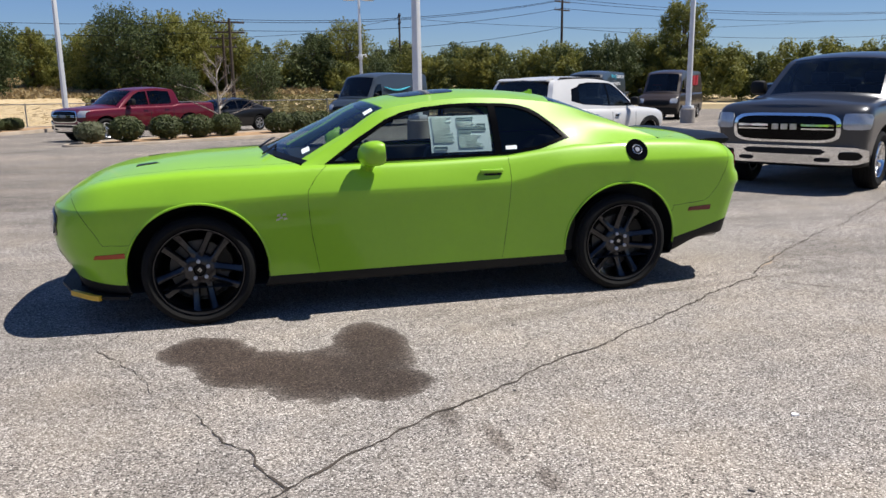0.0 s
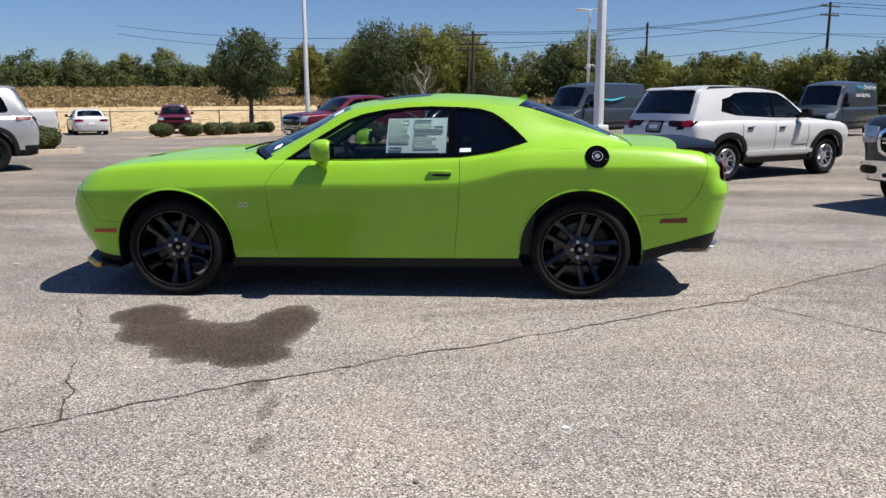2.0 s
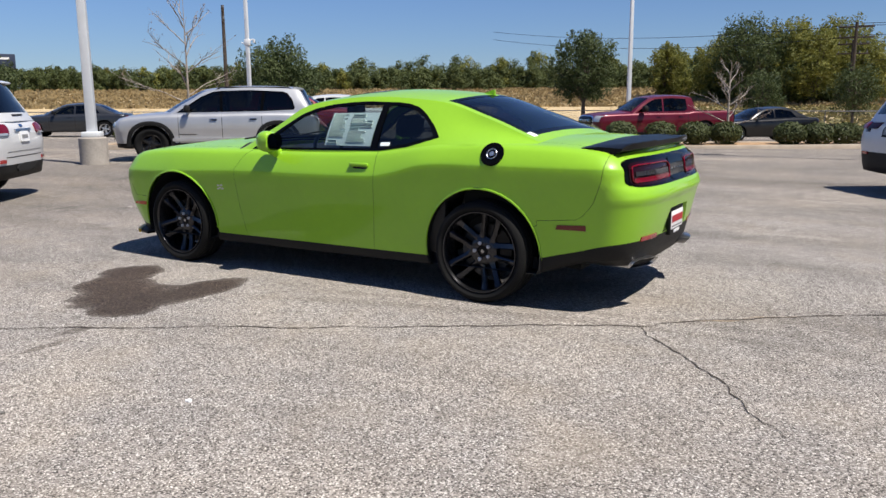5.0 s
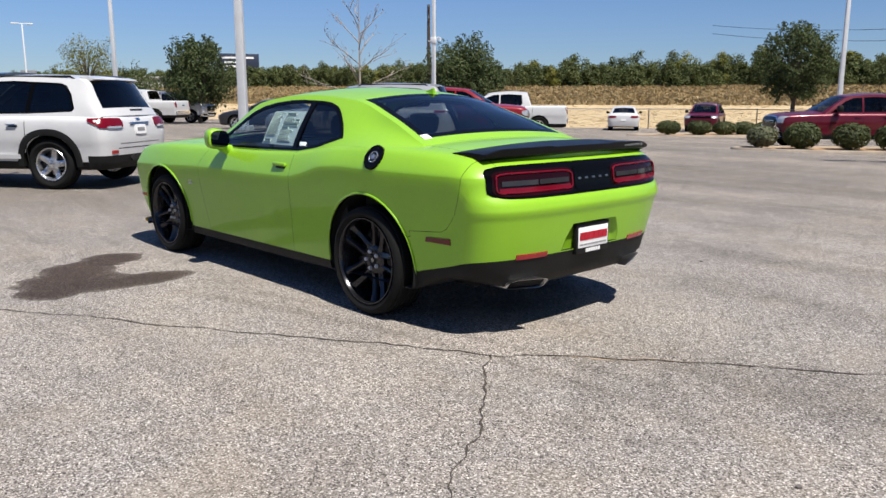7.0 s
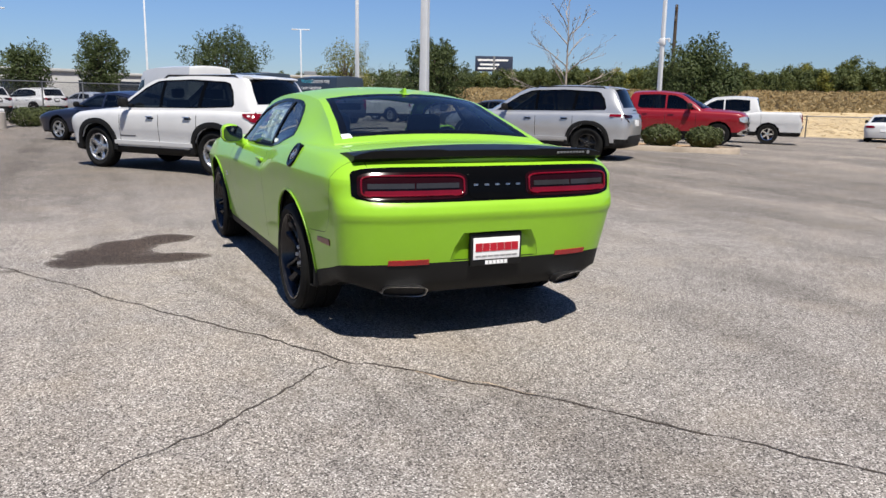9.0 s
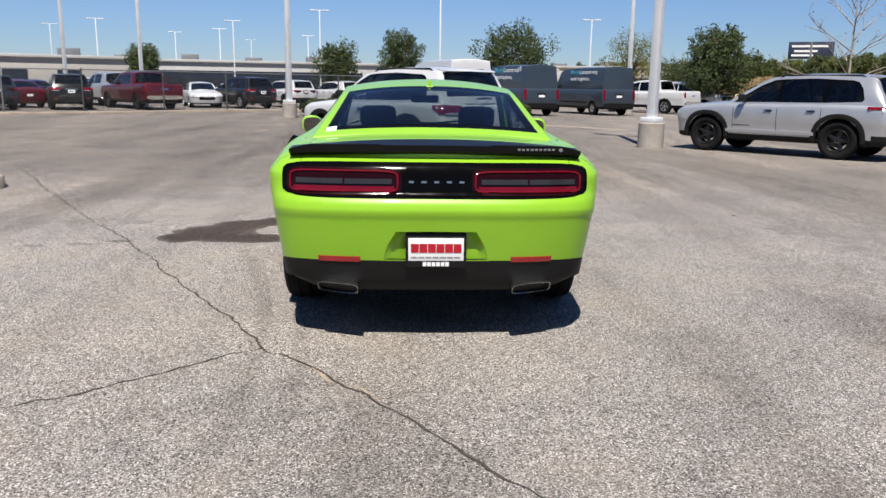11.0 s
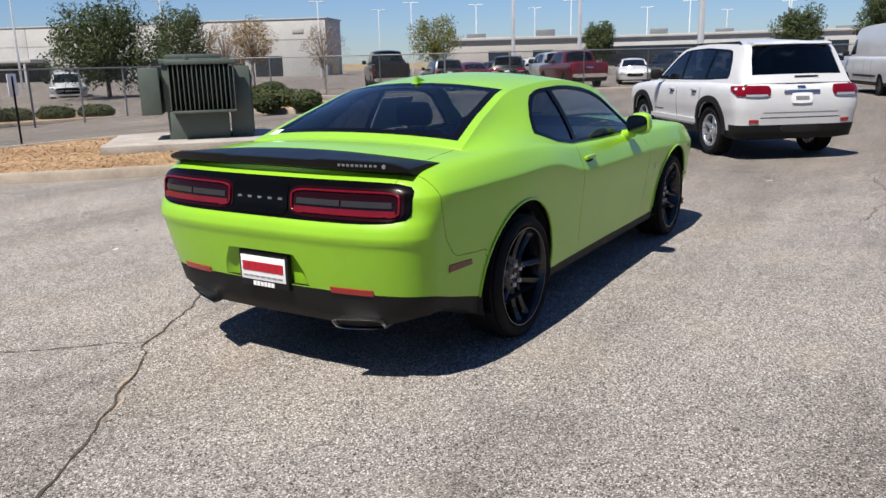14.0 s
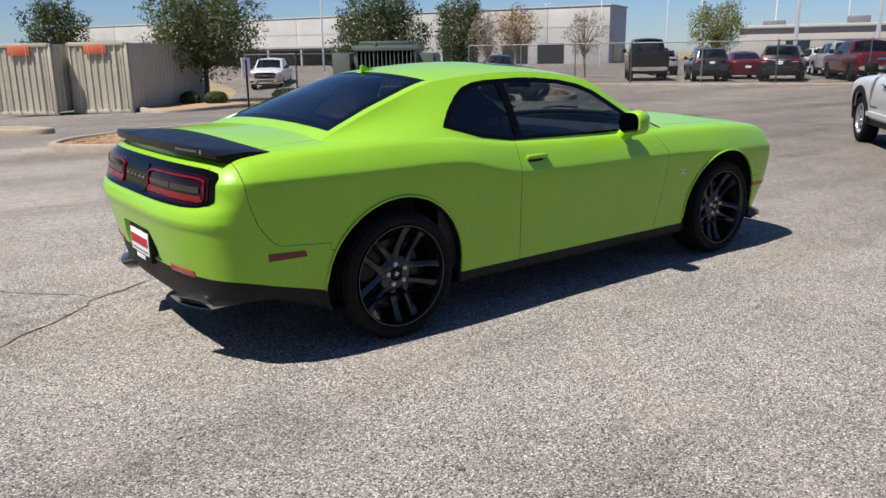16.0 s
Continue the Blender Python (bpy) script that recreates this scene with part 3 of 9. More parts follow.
bm = bmesh.new()
ring_r = [0, 30, 60, 90, 130, 200, 400, 900, 2500]
prev = None
for r in ring_r:
    ring = [bm.verts.new((r * math.cos(k * math.tau / 72), r * math.sin(k * math.tau / 72), -0.35 - (0.6 if r < 60 else 0.0))) for k in range(72)] if r else [bm.verts.new((0, 0, -0.95))]
    if prev:
        for k in range(72):
            j = (k + 1) % 72
            bm.faces.new((prev[k % len(prev)], ring[k], ring[j], prev[j % len(prev)]) if len(prev) > 1 else (prev[0], ring[k], ring[j]))
    prev = ring
ground = part("ground", bm, drygrass("far_ground", (0.20, 0.15, 0.08), (0.30, 0.24, 0.13)), smooth=60)
tagged(ground, "dry grassy plain reaching the horizon", "ground", kind="structure")


def lot_height(x, y):
    """The lot is level round the coupe and falls gently to the south-east drive and to the north."""
    if y > 14:
        return -min(0.42, 0.02 * (y - 14))
    return -0.036 * max(0.0, -13.5 - y) * min(1.0, max(0.0, (x + 22) / 10)) if y < -13.5 else 0.0


bm = bmesh.new()
xs = sorted({-140, -110, -90, -70, -55, -45, -38, *range(-32, 34, 2), 40, 50, 70})
ys = sorted({-190, -150, -120, -90, -70, -55, -45, *range(-38, 34, 2), 40, 46, 52, 58, 64, 70})
edge_n = [(-150, 30), (-60, 29), (-50, 27.5), (-38, 32), (-27, 37.5), (-22.5, 41), (-16.6, 43.6), (0, 43), (4.6, 43), (31.5, 54.5), (70, 41)]
grid = {}
for x in xs:
    for y in ys:
        lim = np.interp(x, [p[0] for p in edge_n], [p[1] for p in edge_n])
        grid[x, y] = bm.verts.new((x, min(y, lim), lot_height(x, y)))
for i in range(len(xs) - 1):
    for j in range(len(ys) - 1):
        q = [grid[xs[i], ys[j]], grid[xs[i + 1], ys[j]], grid[xs[i + 1], ys[j + 1]], grid[xs[i], ys[j + 1]]]
        if (q[0].co - q[3].co).length > 1e-3 or (q[1].co - q[2].co).length > 1e-3:
            try:
                bm.faces.new(q)
            except ValueError:
                pass
bmesh.ops.remove_doubles(bm, verts=bm.verts, dist=1e-3)
lot = part("pavement", bm, asphalt(), smooth=60)
tagged(lot, "sun-bleached coarse asphalt lot with cracks and an oil stain", "pavement", kind="structure")


def ragged(path, step=0.05, amp=0.02, seed=1):
    """Breaks a line into short uneven steps."""
    rnd = random.Random(seed)
    out, off = [], 0.0
    for (x0, y0), (x1, y1) in zip(path[:-1], path[1:]):
        d = math.hypot(x1 - x0, y1 - y0)
        n = max(1, int(d / step))
        for k in range(n):
            t = k / n
            off = off * 0.75 + rnd.uniform(-amp, amp)
            out.append((x0 + (x1 - x0) * t - (y1 - y0) / d * off, y0 + (y1 - y0) * t + (x1 - x0) / d * off))
    out.append(path[-1])
    return out


def crack(path, width, mat, seed, z=0.004, label="jagged dark crack in the asphalt", amp=0.02):
    rnd = random.Random(seed)
    pts = ragged(path, 0.045, amp, seed)
    bm = bmesh.new()
    prev = None
    for i, (x, y) in enumerate(pts):
        a, b = pts[max(0, i - 1)], pts[min(len(pts) - 1, i + 1)]
        d = math.hypot(b[0] - a[0], b[1] - a[1]) or 1
        nx, ny = -(b[1] - a[1]) / d, (b[0] - a[0]) / d
        w = width * rnd.uniform(0.3, 1.3) * min(1, 0.2 + (len(pts) - 1 - i) / 12)
        cur = (bm.verts.new((x + nx * w, y + ny * w, z)), bm.verts.new((x - nx * w * rnd.uniform(0.4, 1), y - ny * w, z)))
        if prev:
            bm.faces.new((prev[0], prev[1], cur[1], cur[0]))
        prev = cur
    return part("crack", bm, mat, lot, label, smooth=0)


MAIN_CRACK = [(-7.0, -6.9), (-3.79, -4.95), (-1.6, -3.55), (-1.02, -3.17), (-0.74, -2.95), (-0.42, -2.74), (-0.14, -2.58), (0.3, -2.32), (0.72, -2.08), (1.12, -1.86), (1.52, -1.6), (2.05, -1.27), (2.55, -0.96), (2.66, -0.9), (2.93, -0.62), (3.12, -0.5), (3.3, -0.33), (3.6, -0.13), (3.9, 0.07), (4.23, 0.3), (5.1, 0.85), (6.85, 2.1), (9.5, 4.2)]
crack(MAIN_CRACK, 0.0070, CRACK, 3, amp=0.015)
crack([(2.9, -0.64), (3.12, -0.49), (3.28, -0.34), (3.45, -0.22)], 0.009, CRACK_DRY, 4, 0.0025, "sand-filled rim of the crack")
crack([(-1.06, -3.19), (-1.13, -2.95), (-1.18, -2.83), (-1.33, -2.62), (-1.41, -2.45), (-1.52, -2.27)], 0.006, CRACK, 5)
crack([(2.62, -0.95), (2.88, -1.24), (3.06, -1.45), (3.25, -1.66), (3.42, -1.95), (3.7, -2.3)], 0.0055, CRACK, 6)
crack([(-1.9, -0.95), (-2.0, -1.25), (-1.86, -1.45), (-1.75, -1.75), (-1.6, -2.1)], 0.004, CRACK, 7)
crack([(-3.3, 0.95), (-3.9, 1.5), (-5.2, 1.9)], 0.0035, CRACK, 8)
crack([(-6.3, 0.95), (-4.4, 0.2), (-3.2, -0.3)], 0.005, CRACK, 9)
crack([(-8.0, 3.2), (-6.0, 2.2), (-4.2, 2.6), (-2.4, 2.3)], 0.006, CRACK, 10)
crack([(-9.5, 12.0), (-6.0, 9.0), (-3.5, 8.4), (0.5, 6.6), (3.0, 5.8)], 0.008, CRACK, 11)
crack([(-5.2, 13.5), (-3.0, 11.2), (0.5, 10.2)], 0.008, CRACK, 12)
crack([(-14.0, -2.0), (-10.5, -4.0), (-6.5, -4.3), (-5.2, -5.0)], 0.007, CRACK, 13)
crack([(-16.0, 2.0), (-12.0, 1.4), (-9.0, 2.4)], 0.008, CRACK, 14)
TYRE_MARK = surface("tyre_mark", (0.12, 0.11, 0.10), 0.9, vary=0.3, scale=3)
for k, (x, y, r) in enumerate(((1.207, -3.18, 0.016), (0.10, -2.53, 0.012), (2.15, 2.22, 0.014), (-3.3, 0.1, 0.03), (0.6, -3.7, 0.012), (2.9, 1.3, 0.012), (4.4, -1.2, 0.012), (-4.9, 1.2, 0.05), (-1.9, 3.6, 0.02))):
    bm = bmesh.new()
    rnd = random.Random(k)
    prism(bm, [(x + r * rnd.uniform(0.6, 1.3) * math.cos(a), y + r * rnd.uniform(0.6, 1.3) * math.sin(a)) for a in np.linspace(0, math.tau, 9, endpoint=False)], 0.001, 0.008, "XY")
    tagged(part("pebble", bm, WHITE if k in (0,) else (CONCRETE if k % 2 else TYRE_MARK), smooth=0), "small loose chip lying on the asphalt", "pebble", "loose chips on the asphalt")


# ---- the planting island with the transformer ----
def island(outline, name, top_mat, label, kerb_h=0.15, w=0.16, z0=0.0):
    """A kerbed island: a rounded kerb ring with soil inside."""
    pts = [Vector((x, y)) for x, y in outline]
    n = len(pts)
    inner = []
    for i in range(n):
        a, b, c = pts[i - 1], pts[i], pts[(i + 1) % n]
        d = ((b - a).normalized() + (c - b).normalized()).normalized()
        inner.append(b + Vector((-d.y, d.x)) * w)
    area = sum(pts[i - 1].x * pts[i].y - pts[i].x * pts[i - 1].y for i in range(n))
    if area < 0:
        inner = [2 * p - q for p, q in zip(pts, inner)]
    bm = bmesh.new()
    loops = []
    for src, k, z in ((pts, 0.0, -0.1), (pts, 0.0, kerb_h * 0.75), (pts, 0.18, kerb_h), (pts, 0.85, kerb_h), (pts, 1.0, kerb_h - 0.05)):
        loops.append([bm.verts.new((*(p + (q - p) * k), z + z0)) for p, q in zip(pts, inner)])
    for a, b in zip(loops[:-1], loops[1:]):
        for i in range(n):
            j = (i + 1) % n
            bm.faces.new((a[i], a[j], b[j], b[i]))
    top = part(name, bm, KERB, smooth=50)
    tagged(top, label, "kerb", kind="structure")
    bm = bmesh.new()
    f = bm.faces.new([bm.verts.new((*q, z0 + kerb_h - 0.045)) for q in inner])
    bmesh.ops.triangulate(bm, faces=[f])
    part("soil", bm, top_mat, top, smooth=0)
    return inner


def smooth_loop(pts, n=4):
    """Rounds a closed outline by corner cutting."""
    for _ in range(n):
        out = []
        for i in range(len(pts)):
            a, b = pts[i], pts[(i + 1) % len(pts)]
            out += [(a[0] * 0.8 + b[0] * 0.2, a[1] * 0.8 + b[1] * 0.2), (a[0] * 0.2 + b[0] * 0.8, a[1] * 0.2 + b[1] * 0.8)]
        pts = out
    return pts


planter = smooth_loop([(1.3, -10.0), (-0.1, -8.75), (-1.6, -7.15), (-2.9, -6.0), (-3.75, -5.45), (-4.35, -5.75), (-5.9, -7.7), (-7.5, -9.3), (-7.6, -10.6), (-6.3, -11.9), (-4.0, -12.4), (-1.6, -12.2), (0.6, -11.2)], 2)
soil = island(planter, "kerb", MULCH, "worn concrete kerb round a planting island")


def litter(name, poly, z, count, size, mat, label, category, seed, flat=0.35):
    """Loose chips or tufts strewn over an outline, as one object."""
    rnd = random.Random(seed)
    x0, x1 = min(p[0] for p in poly), max(p[0] for p in poly)
    y0, y1 = min(p[1] for p in poly), max(p[1] for p in poly)
    vs, fs = [], []
    while len(fs) < count:
        x, y = rnd.uniform(x0, x1), rnd.uniform(y0, y1)
        if not inside(poly, x, y):
            continue
        a, t = rnd.uniform(0, math.tau), rnd.uniform(-flat, flat)
        l, w = size * rnd.uniform(0.5, 1.4), size * rnd.uniform(0.15, 0.4)
        ca, sa = math.cos(a), math.sin(a)
        h = z + rnd.uniform(0.004, 0.03)
        k = len(vs)
        for u, v in ((-l, -w), (l, -w), (l, w), (-l, w)):
            vs.append((x + u * ca - v * sa, y + u * sa + v * ca, h + u * t + v * rnd.uniform(-0.4, 0.4)))
        fs.append((k, k + 1, k + 2, k + 3))
    me = bpy.data.meshes.new(name)
    me.from_pydata(vs, [], fs)
    me.materials.append(mat)
    return tagged(new(name, me), label, category, kind="stuff")


litter("wood_chips", [tuple(p) for p in soil], 0.105, 16000, 0.030, CHIP, "coarse brown wood chip mulch on the island", "mulch", 5)
pad_m = Matrix.Translation((-5.0, -9.25, 0)) @ Matrix.Rotation(math.atan2(0.689, -0.725), 4, "Z")
bm = bmesh.new()
box(bm, -1.5, 1.5, -1.45, 1.1, 0.05, 0.25, 0.02)
pad = part("concrete_pad", bm, CONCRETE)
pad.matrix_basis = pad_m
tagged(pad, "low concrete pad under the transformer", "pad", kind="structure")
TRAFO = surface("grey_green_enamel", (0.085, 0.108, 0.092), 0.5, vary=0.14, scale=2.5, bump=0.05, bump_scale=40)


def transformer():
    t = new("transformer")
    tagged(t, "grey-green pad-mounted transformer with cooling fins on a concrete pad", "transformer")
    t.matrix_basis = pad_m @ Matrix.Translation((0, 0, 0.25))

    def p(name, boxes, mat=TRAFO, label="", bev=0.012):
        b = bmesh.new()
        for x0, x1, *rest in boxes:
            box(b, x0 * 0.87 + 0.146, x1 * 0.87 + 0.146, *rest, bev)
        return part(name, b, mat, t, label)
    # local x runs along the fin face, +y away from the lot
    p("base", [(-0.62, 0.62, -0.62, 0.6, 0, 0.50)])
    p("tank", [(-0.66, 0.70, -0.60, 0.62, 0.50, 1.36)])
    p("lid", [(-0.70, 0.74, -0.64, 0.66, 1.36, 1.45)])
    p("upper_lid", [(-0.60, 0.55, -0.3, 0.62, 1.45, 1.53)])
    p("radiator_frame_top", [(-0.56, 0.86, -0.96, -0.60, 1.34, 1.42)])
    p("radiator_frame_bottom", [(-0.50, 0.80, -0.94, -0.60, 0.48, 0.53)])
    for k in range(15):
        x = -0.50 + k * 0.0915
        p("cooling_fin", [(x - 0.010, x + 0.010, -0.94, -0.60, 0.53, 1.34)], bev=0.004)
    p("switch_cabinet", [(-1.12, -0.72, -0.72, 0.3, 0.46, 1.30)])
    p("cable_cabinet", [(0.66, 1.12, -0.5, 0.62, 0.0, 1.30)])
    p("cabinet_door", [(1.12, 1.15, -0.42, 0.52, 0.08, 1.22)])
    p("warning_label", [(1.15, 1.165, -0.2, -0.06, 0.8, 0.95)], YELLOW, "small yellow label", 0.001)
    p("lifting_lug", [(-0.2, -0.12, -0.66, -0.62, 1.38, 1.52)])
    return t


transformer()
far_bed = [(-14.8, -13.3), (-16.9, -14.9), (-19.5, -18.5), (-18.3, -20.5), (-14.0, -16.8)]
inner = island(smooth_loop(far_bed, 2), "kerb", MULCH, "low concrete kerb round a bare bed")
litter("debris", [tuple(p) for p in inner], 0.105, 900, 0.12, CHIP, "broken slabs and dry soil on the bed", "debris", 6, 0.2)


# ---- plants ----
def leaves(bm_pts, faces, centre, radius, count, size, rnd, squash=0.85, hollow=0.55):
    for _ in range(count):
        while True:
            d = Vector((rnd.gauss(0, 1), rnd.gauss(0, 1), rnd.gauss(0, 1)))
            if d.length > 1e-3:
                break
        d.normalize()
        r = radius * (hollow + (1.06 - hollow) * rnd.random() ** 0.6)
        p = Vector(centre) + Vector((d.x * r, d.y * r, d.z * r * squash))
        n = (d * 1.25 + Vector((rnd.uniform(-0.75, 0.75), rnd.uniform(-0.75, 0.75), rnd.uniform(-0.5, 0.8)))).normalized()
        u = n.cross(Vector((rnd.uniform(-1, 1), rnd.uniform(-1, 1), rnd.uniform(-1, 1)))).normalized()
        v = n.cross(u)
        l = size * rnd.uniform(0.6, 1.4)
        k = len(bm_pts)
        bm_pts += [p - u * l, p + v * l * 0.45 + n * l * 0.12, p + u * l, p - v * l * 0.45 + n * l * 0.1]
        faces.append((k, k + 1, k + 2, k + 3))


def leaf_mesh(name, vs, fs, mat, parent=None, label=""):
    me = bpy.data.meshes.new(name)
    me.from_pydata(vs, [], fs)
    me.materials.append(mat)
    ob = new(name, me)
    if parent:
        ob.parent = parent
    return tagged(ob, label)


def tree(x, y, height, width, leaf_mat, bark, seed, label, count=3200, size=0.16, foot=0.3, name="tree", group="", z=0.0, squash=0.9, clumps=38):
    """A tapered trunk with limbs and a crown of leaf clumps with gaps."""
    rnd = random.Random(seed)
    t = new(name)
    tagged(t, label, "tree", group)
    t.matrix_basis = pose(x, y, z + (lot_height(x, y) if 14 < y < 50 else 0), 0, 0, rnd.uniform(0, 360))
    bm = bmesh.new()
    trunk_h = height * foot
    lean = Vector((rnd.uniform(-0.05, 0.05), rnd.uniform(-0.05, 0.05), 1))
    tr = [lean * (trunk_h * k / 4) - Vector((0, 0, 0.15 if k == 0 else 0)) for k in range(5)] + [lean * (height * 0.62), lean * (height * 0.85)]
    r0 = 0.022 * height + 0.02
    tube(bm, tr, [r0 * 1.25, r0, r0 * 0.92, r0 * 0.85, r0 * 0.78, r0 * 0.42, r0 * 0.12], 9)
    cents = []
    cz, rz, rx = height * (foot + 1) / 2, height * (1 - foot) / 2, width / 2
    for k in range(clumps):
        a = math.tau * (k * 0.618) + rnd.uniform(-0.3, 0.3)
        h = -0.85 + 1.75 * (k + 0.5) / clumps
        rr = math.sqrt(max(0.05, 1 - h * h)) * rx * rnd.uniform(0.35, 0.85)
        c = Vector((rr * math.cos(a), rr * math.sin(a), cz + h * rz * 0.8))
        cents.append(c)
        s = lean * (trunk_h * 0.9 + (c.z - trunk_h) * 0.35)
        mid = s.lerp(c, 0.5) + Vector((0, 0, 0.06 * height * rnd.random()))
        tube(bm, [s, mid, c], [r0 * 0.42, r0 * 0.25, r0 * 0.08], 6)
    part("trunk", bm, bark, t, smooth=60)
    vs, fs = [], []
    axis = Vector((0, 0, cz))
    for c in cents:
        rad = rx * rnd.uniform(0.24, 0.42)
        leaves(vs, fs, c, rad, int(count * 2.5) // clumps, size * 0.5, rnd, squash)
        # short leafy sprays that break the outline
        for _ in range(7):
            d = (c - axis).normalized() + Vector((rnd.uniform(-0.8, 0.8), rnd.uniform(-0.8, 0.8), rnd.uniform(-0.5, 0.9)))
            d.normalize()
            p = c + d * rad * 0.75
            for q in range(3):
                leaves(vs, fs, p + d * rad * 0.24 * q, rad * (0.26 - 0.06 * q), max(2, int(count * 0.9) // (clumps * 21)), size * 0.46, rnd, 0.9, 0.2)
    leaf_mesh("crown", vs, fs, leaf_mat, t)
    return t


def bare_tree(x, y, height, width, seed, label, leaf_count=260):
    """A leafless young tree with fine twigs and a few dry leaves."""
    rnd = random.Random(seed)
    t = new("bare_tree")
    tagged(t, label, "tree")
    t.matrix_basis = pose(x, y, lot_height(x, y))
    bm = bmesh.new()
    vs, fs = [], []
    tube(bm, [(0, 0, -0.15), (0.02, 0, height * 0.3), (0.0, 0.03, height * 0.6), (0.03, 0.0, height)], [0.06, 0.045, 0.03, 0.006], 8)

    def limb(p, d, length, r, depth):
        q = p + d * length
        m = p.lerp(q, 0.5) + Vector((rnd.uniform(-1, 1), rnd.uniform(-1, 1), 0.4)) * length * 0.08
        tube(bm, [p, m, q], [r, r * 0.75, r * 0.4], 5)
        if depth == 0:
            if rnd.random() < 0.65:
                leaves(vs, fs, q, 0.10, max(1, leaf_count // 130), 0.035, rnd)
            return
        for k in range(3):
            s = p.lerp(q, rnd.uniform(0.35, 1.0))
            nd = (d + Vector((rnd.uniform(-0.8, 0.8), rnd.uniform(-0.8, 0.8), rnd.uniform(-0.15, 0.6)))).normalized()
            limb(s, nd, length * rnd.uniform(0.45, 0.65), r * 0.5, depth - 1)
    for k in range(13):
        a = math.tau * k * 0.618
        h = height * (0.22 + 0.68 * k / 13)
        up = 0.35 + 0.8 * k / 13
        d = Vector((math.cos(a), math.sin(a), up)).normalized()
        limb(Vector((0, 0, h)), d, width * 0.5 * (1.05 - 0.65 * k / 13), 0.024, 2)
    part("trunk", bm, BARK_PALE, t, smooth=60)
    leaf_mesh("dry_leaves", vs, fs, LEAF_DRY, t, "few dry brown leaves")
    return t


def bush(x, y, w, h, seed, mat=None, label="clipped round evergreen bush", group="clipped bushes", z=0.0, count=1100):
    rnd = random.Random(seed)
    b = new("bush")
    tagged(b, label, "bush", group)
    b.matrix_basis = pose(x, y, z + (lot_height(x, y) if y > 14 else 0), 0, 0, rnd.uniform(0, 360))
    bm = bmesh.new()
    for k in range(5):
        a = math.tau * k / 5
        tube(bm, [(0, 0, -0.05), (0.12 * w * math.cos(a), 0.12 * w * math.sin(a), h * 0.4), (0.3 * w * math.cos(a), 0.3 * w * math.sin(a), h * 0.7)], [0.025, 0.018, 0.008], 5)
    part("stem", bm, BARK, b)
    vs, fs = [], []
    leaves(vs, fs, (0, 0, h * 0.5), w / 2, count, 0.065, rnd, h / w, 0.78)
    for _ in range(6):
        a = rnd.uniform(0, math.tau)
        leaves(vs, fs, (0.3 * w * math.cos(a), 0.3 * w * math.sin(a), h * rnd.uniform(0.4, 0.68)), w * 0.24, count // 12, 0.06, rnd, 0.9, 0.6)
    leaf_mesh("foliage", vs, fs, mat or LEAF_BUSH, b)
    return b


tree(-26.5, 27.8, 4.8, 4.6, LEAF_OAK, BARK, 1, "dense dark green live oak at the lot's edge", 5200, 0.17, 0.16)
tree(-14.2, 42.6, 6.3, 4.2, LEAF_OAK, BARK, 2, "round live oak in a hedged island", 4200, 0.17, 0.24)
tree(-40.8, 18.7, 5.3, 4.4, LEAF_OAK, BARK, 3, "full green live oak behind the parked vehicles", 4200, 0.18, 0.14)
tree(-70.0, 10.2, 7.0, 7.4, LEAF_OAK, BARK, 4, "broad green oak behind the vans", 3600, 0.24, 0.2)
tree(-62.0, 19.5, 6.4, 4.8, LEAF_WOOD, BARK, 5, "thin-crowned young tree with yellowing leaves", 1500, 0.16, 0.2)
tree(-65.1, -0.6, 6.3, 4.4, LEAF_OAK, BARK, 6, "conical green oak beyond the vans", 3000, 0.2, 0.16)
tree(-80.0, 30.0, 4.6, 7.0, LEAF_OAK, BARK, 7, "low spreading tree in the distance", 2400, 0.24, 0.2)
tree(-60.0, -6.0, 4.8, 4.0, LEAF_OAK, BARK, 8, "small round tree in the far lot", 2200, 0.2, 0.25)
tree(-64.0, -23.0, 4.6, 3.6, LEAF_OAK, BARK, 9, "small round tree in the far lot", 2000, 0.2, 0.25)
tree(-55.0, -35.0, 5.4, 5.0, LEAF_WOOD, BARK, 10, "thin-crowned tree before the white building", 1900, 0.17, 0.25)
tree(-22.7, -36.4, 5.6, 6.2, LEAF_OAK, BARK, 11, "broad dark oak before the warehouse", 4200, 0.18, 0.22, z=-0.6)
tree(-41.0, -51.5, 7.2, 5.4, LEAF_OAK, BARK, 12, "tall oak before the warehouse", 3400, 0.2, 0.15, z=-0.6)
tree(-9.1, -29.7, 5.2, 5.6, LEAF_HEDGE, BARK, 13, "feathery green tree beside the containers", 4600, 0.14, 0.28, z=-0.6)
tree(-8.0, -52.0, 6.6, 4.2, LEAF_OAK, BARK, 14, "conical tree behind the containers", 2600, 0.2, 0.12, z=-1.0)
tree(12.0, -42.0, 6.4, 6.4, LEAF_OAK, BARK, 15, "round tree behind the containers", 3000, 0.2, 0.2, z=-1.0)
tree(-31.0, -33.5, 4.4, 3.0, LEAF_AUTUMN, BARK_PALE, 16, "young tree with golden autumn leaves", 1500, 0.10, 0.35)
tree(-32.5, -29.0, 3.9, 2.6, LEAF_DRY, BARK_PALE, 17, "young tree with sparse brown leaves", 420, 0.09, 0.3)
tree(-26.0, -30.5, 3.9, 2.4, LEAF_DRY, BARK_PALE, 18, "young tree with sparse brown leaves", 380, 0.09, 0.3)
bare_tree(-18.3, 14.1, 5.0, 3.6, 19, "leafless young tree with pale twigs")
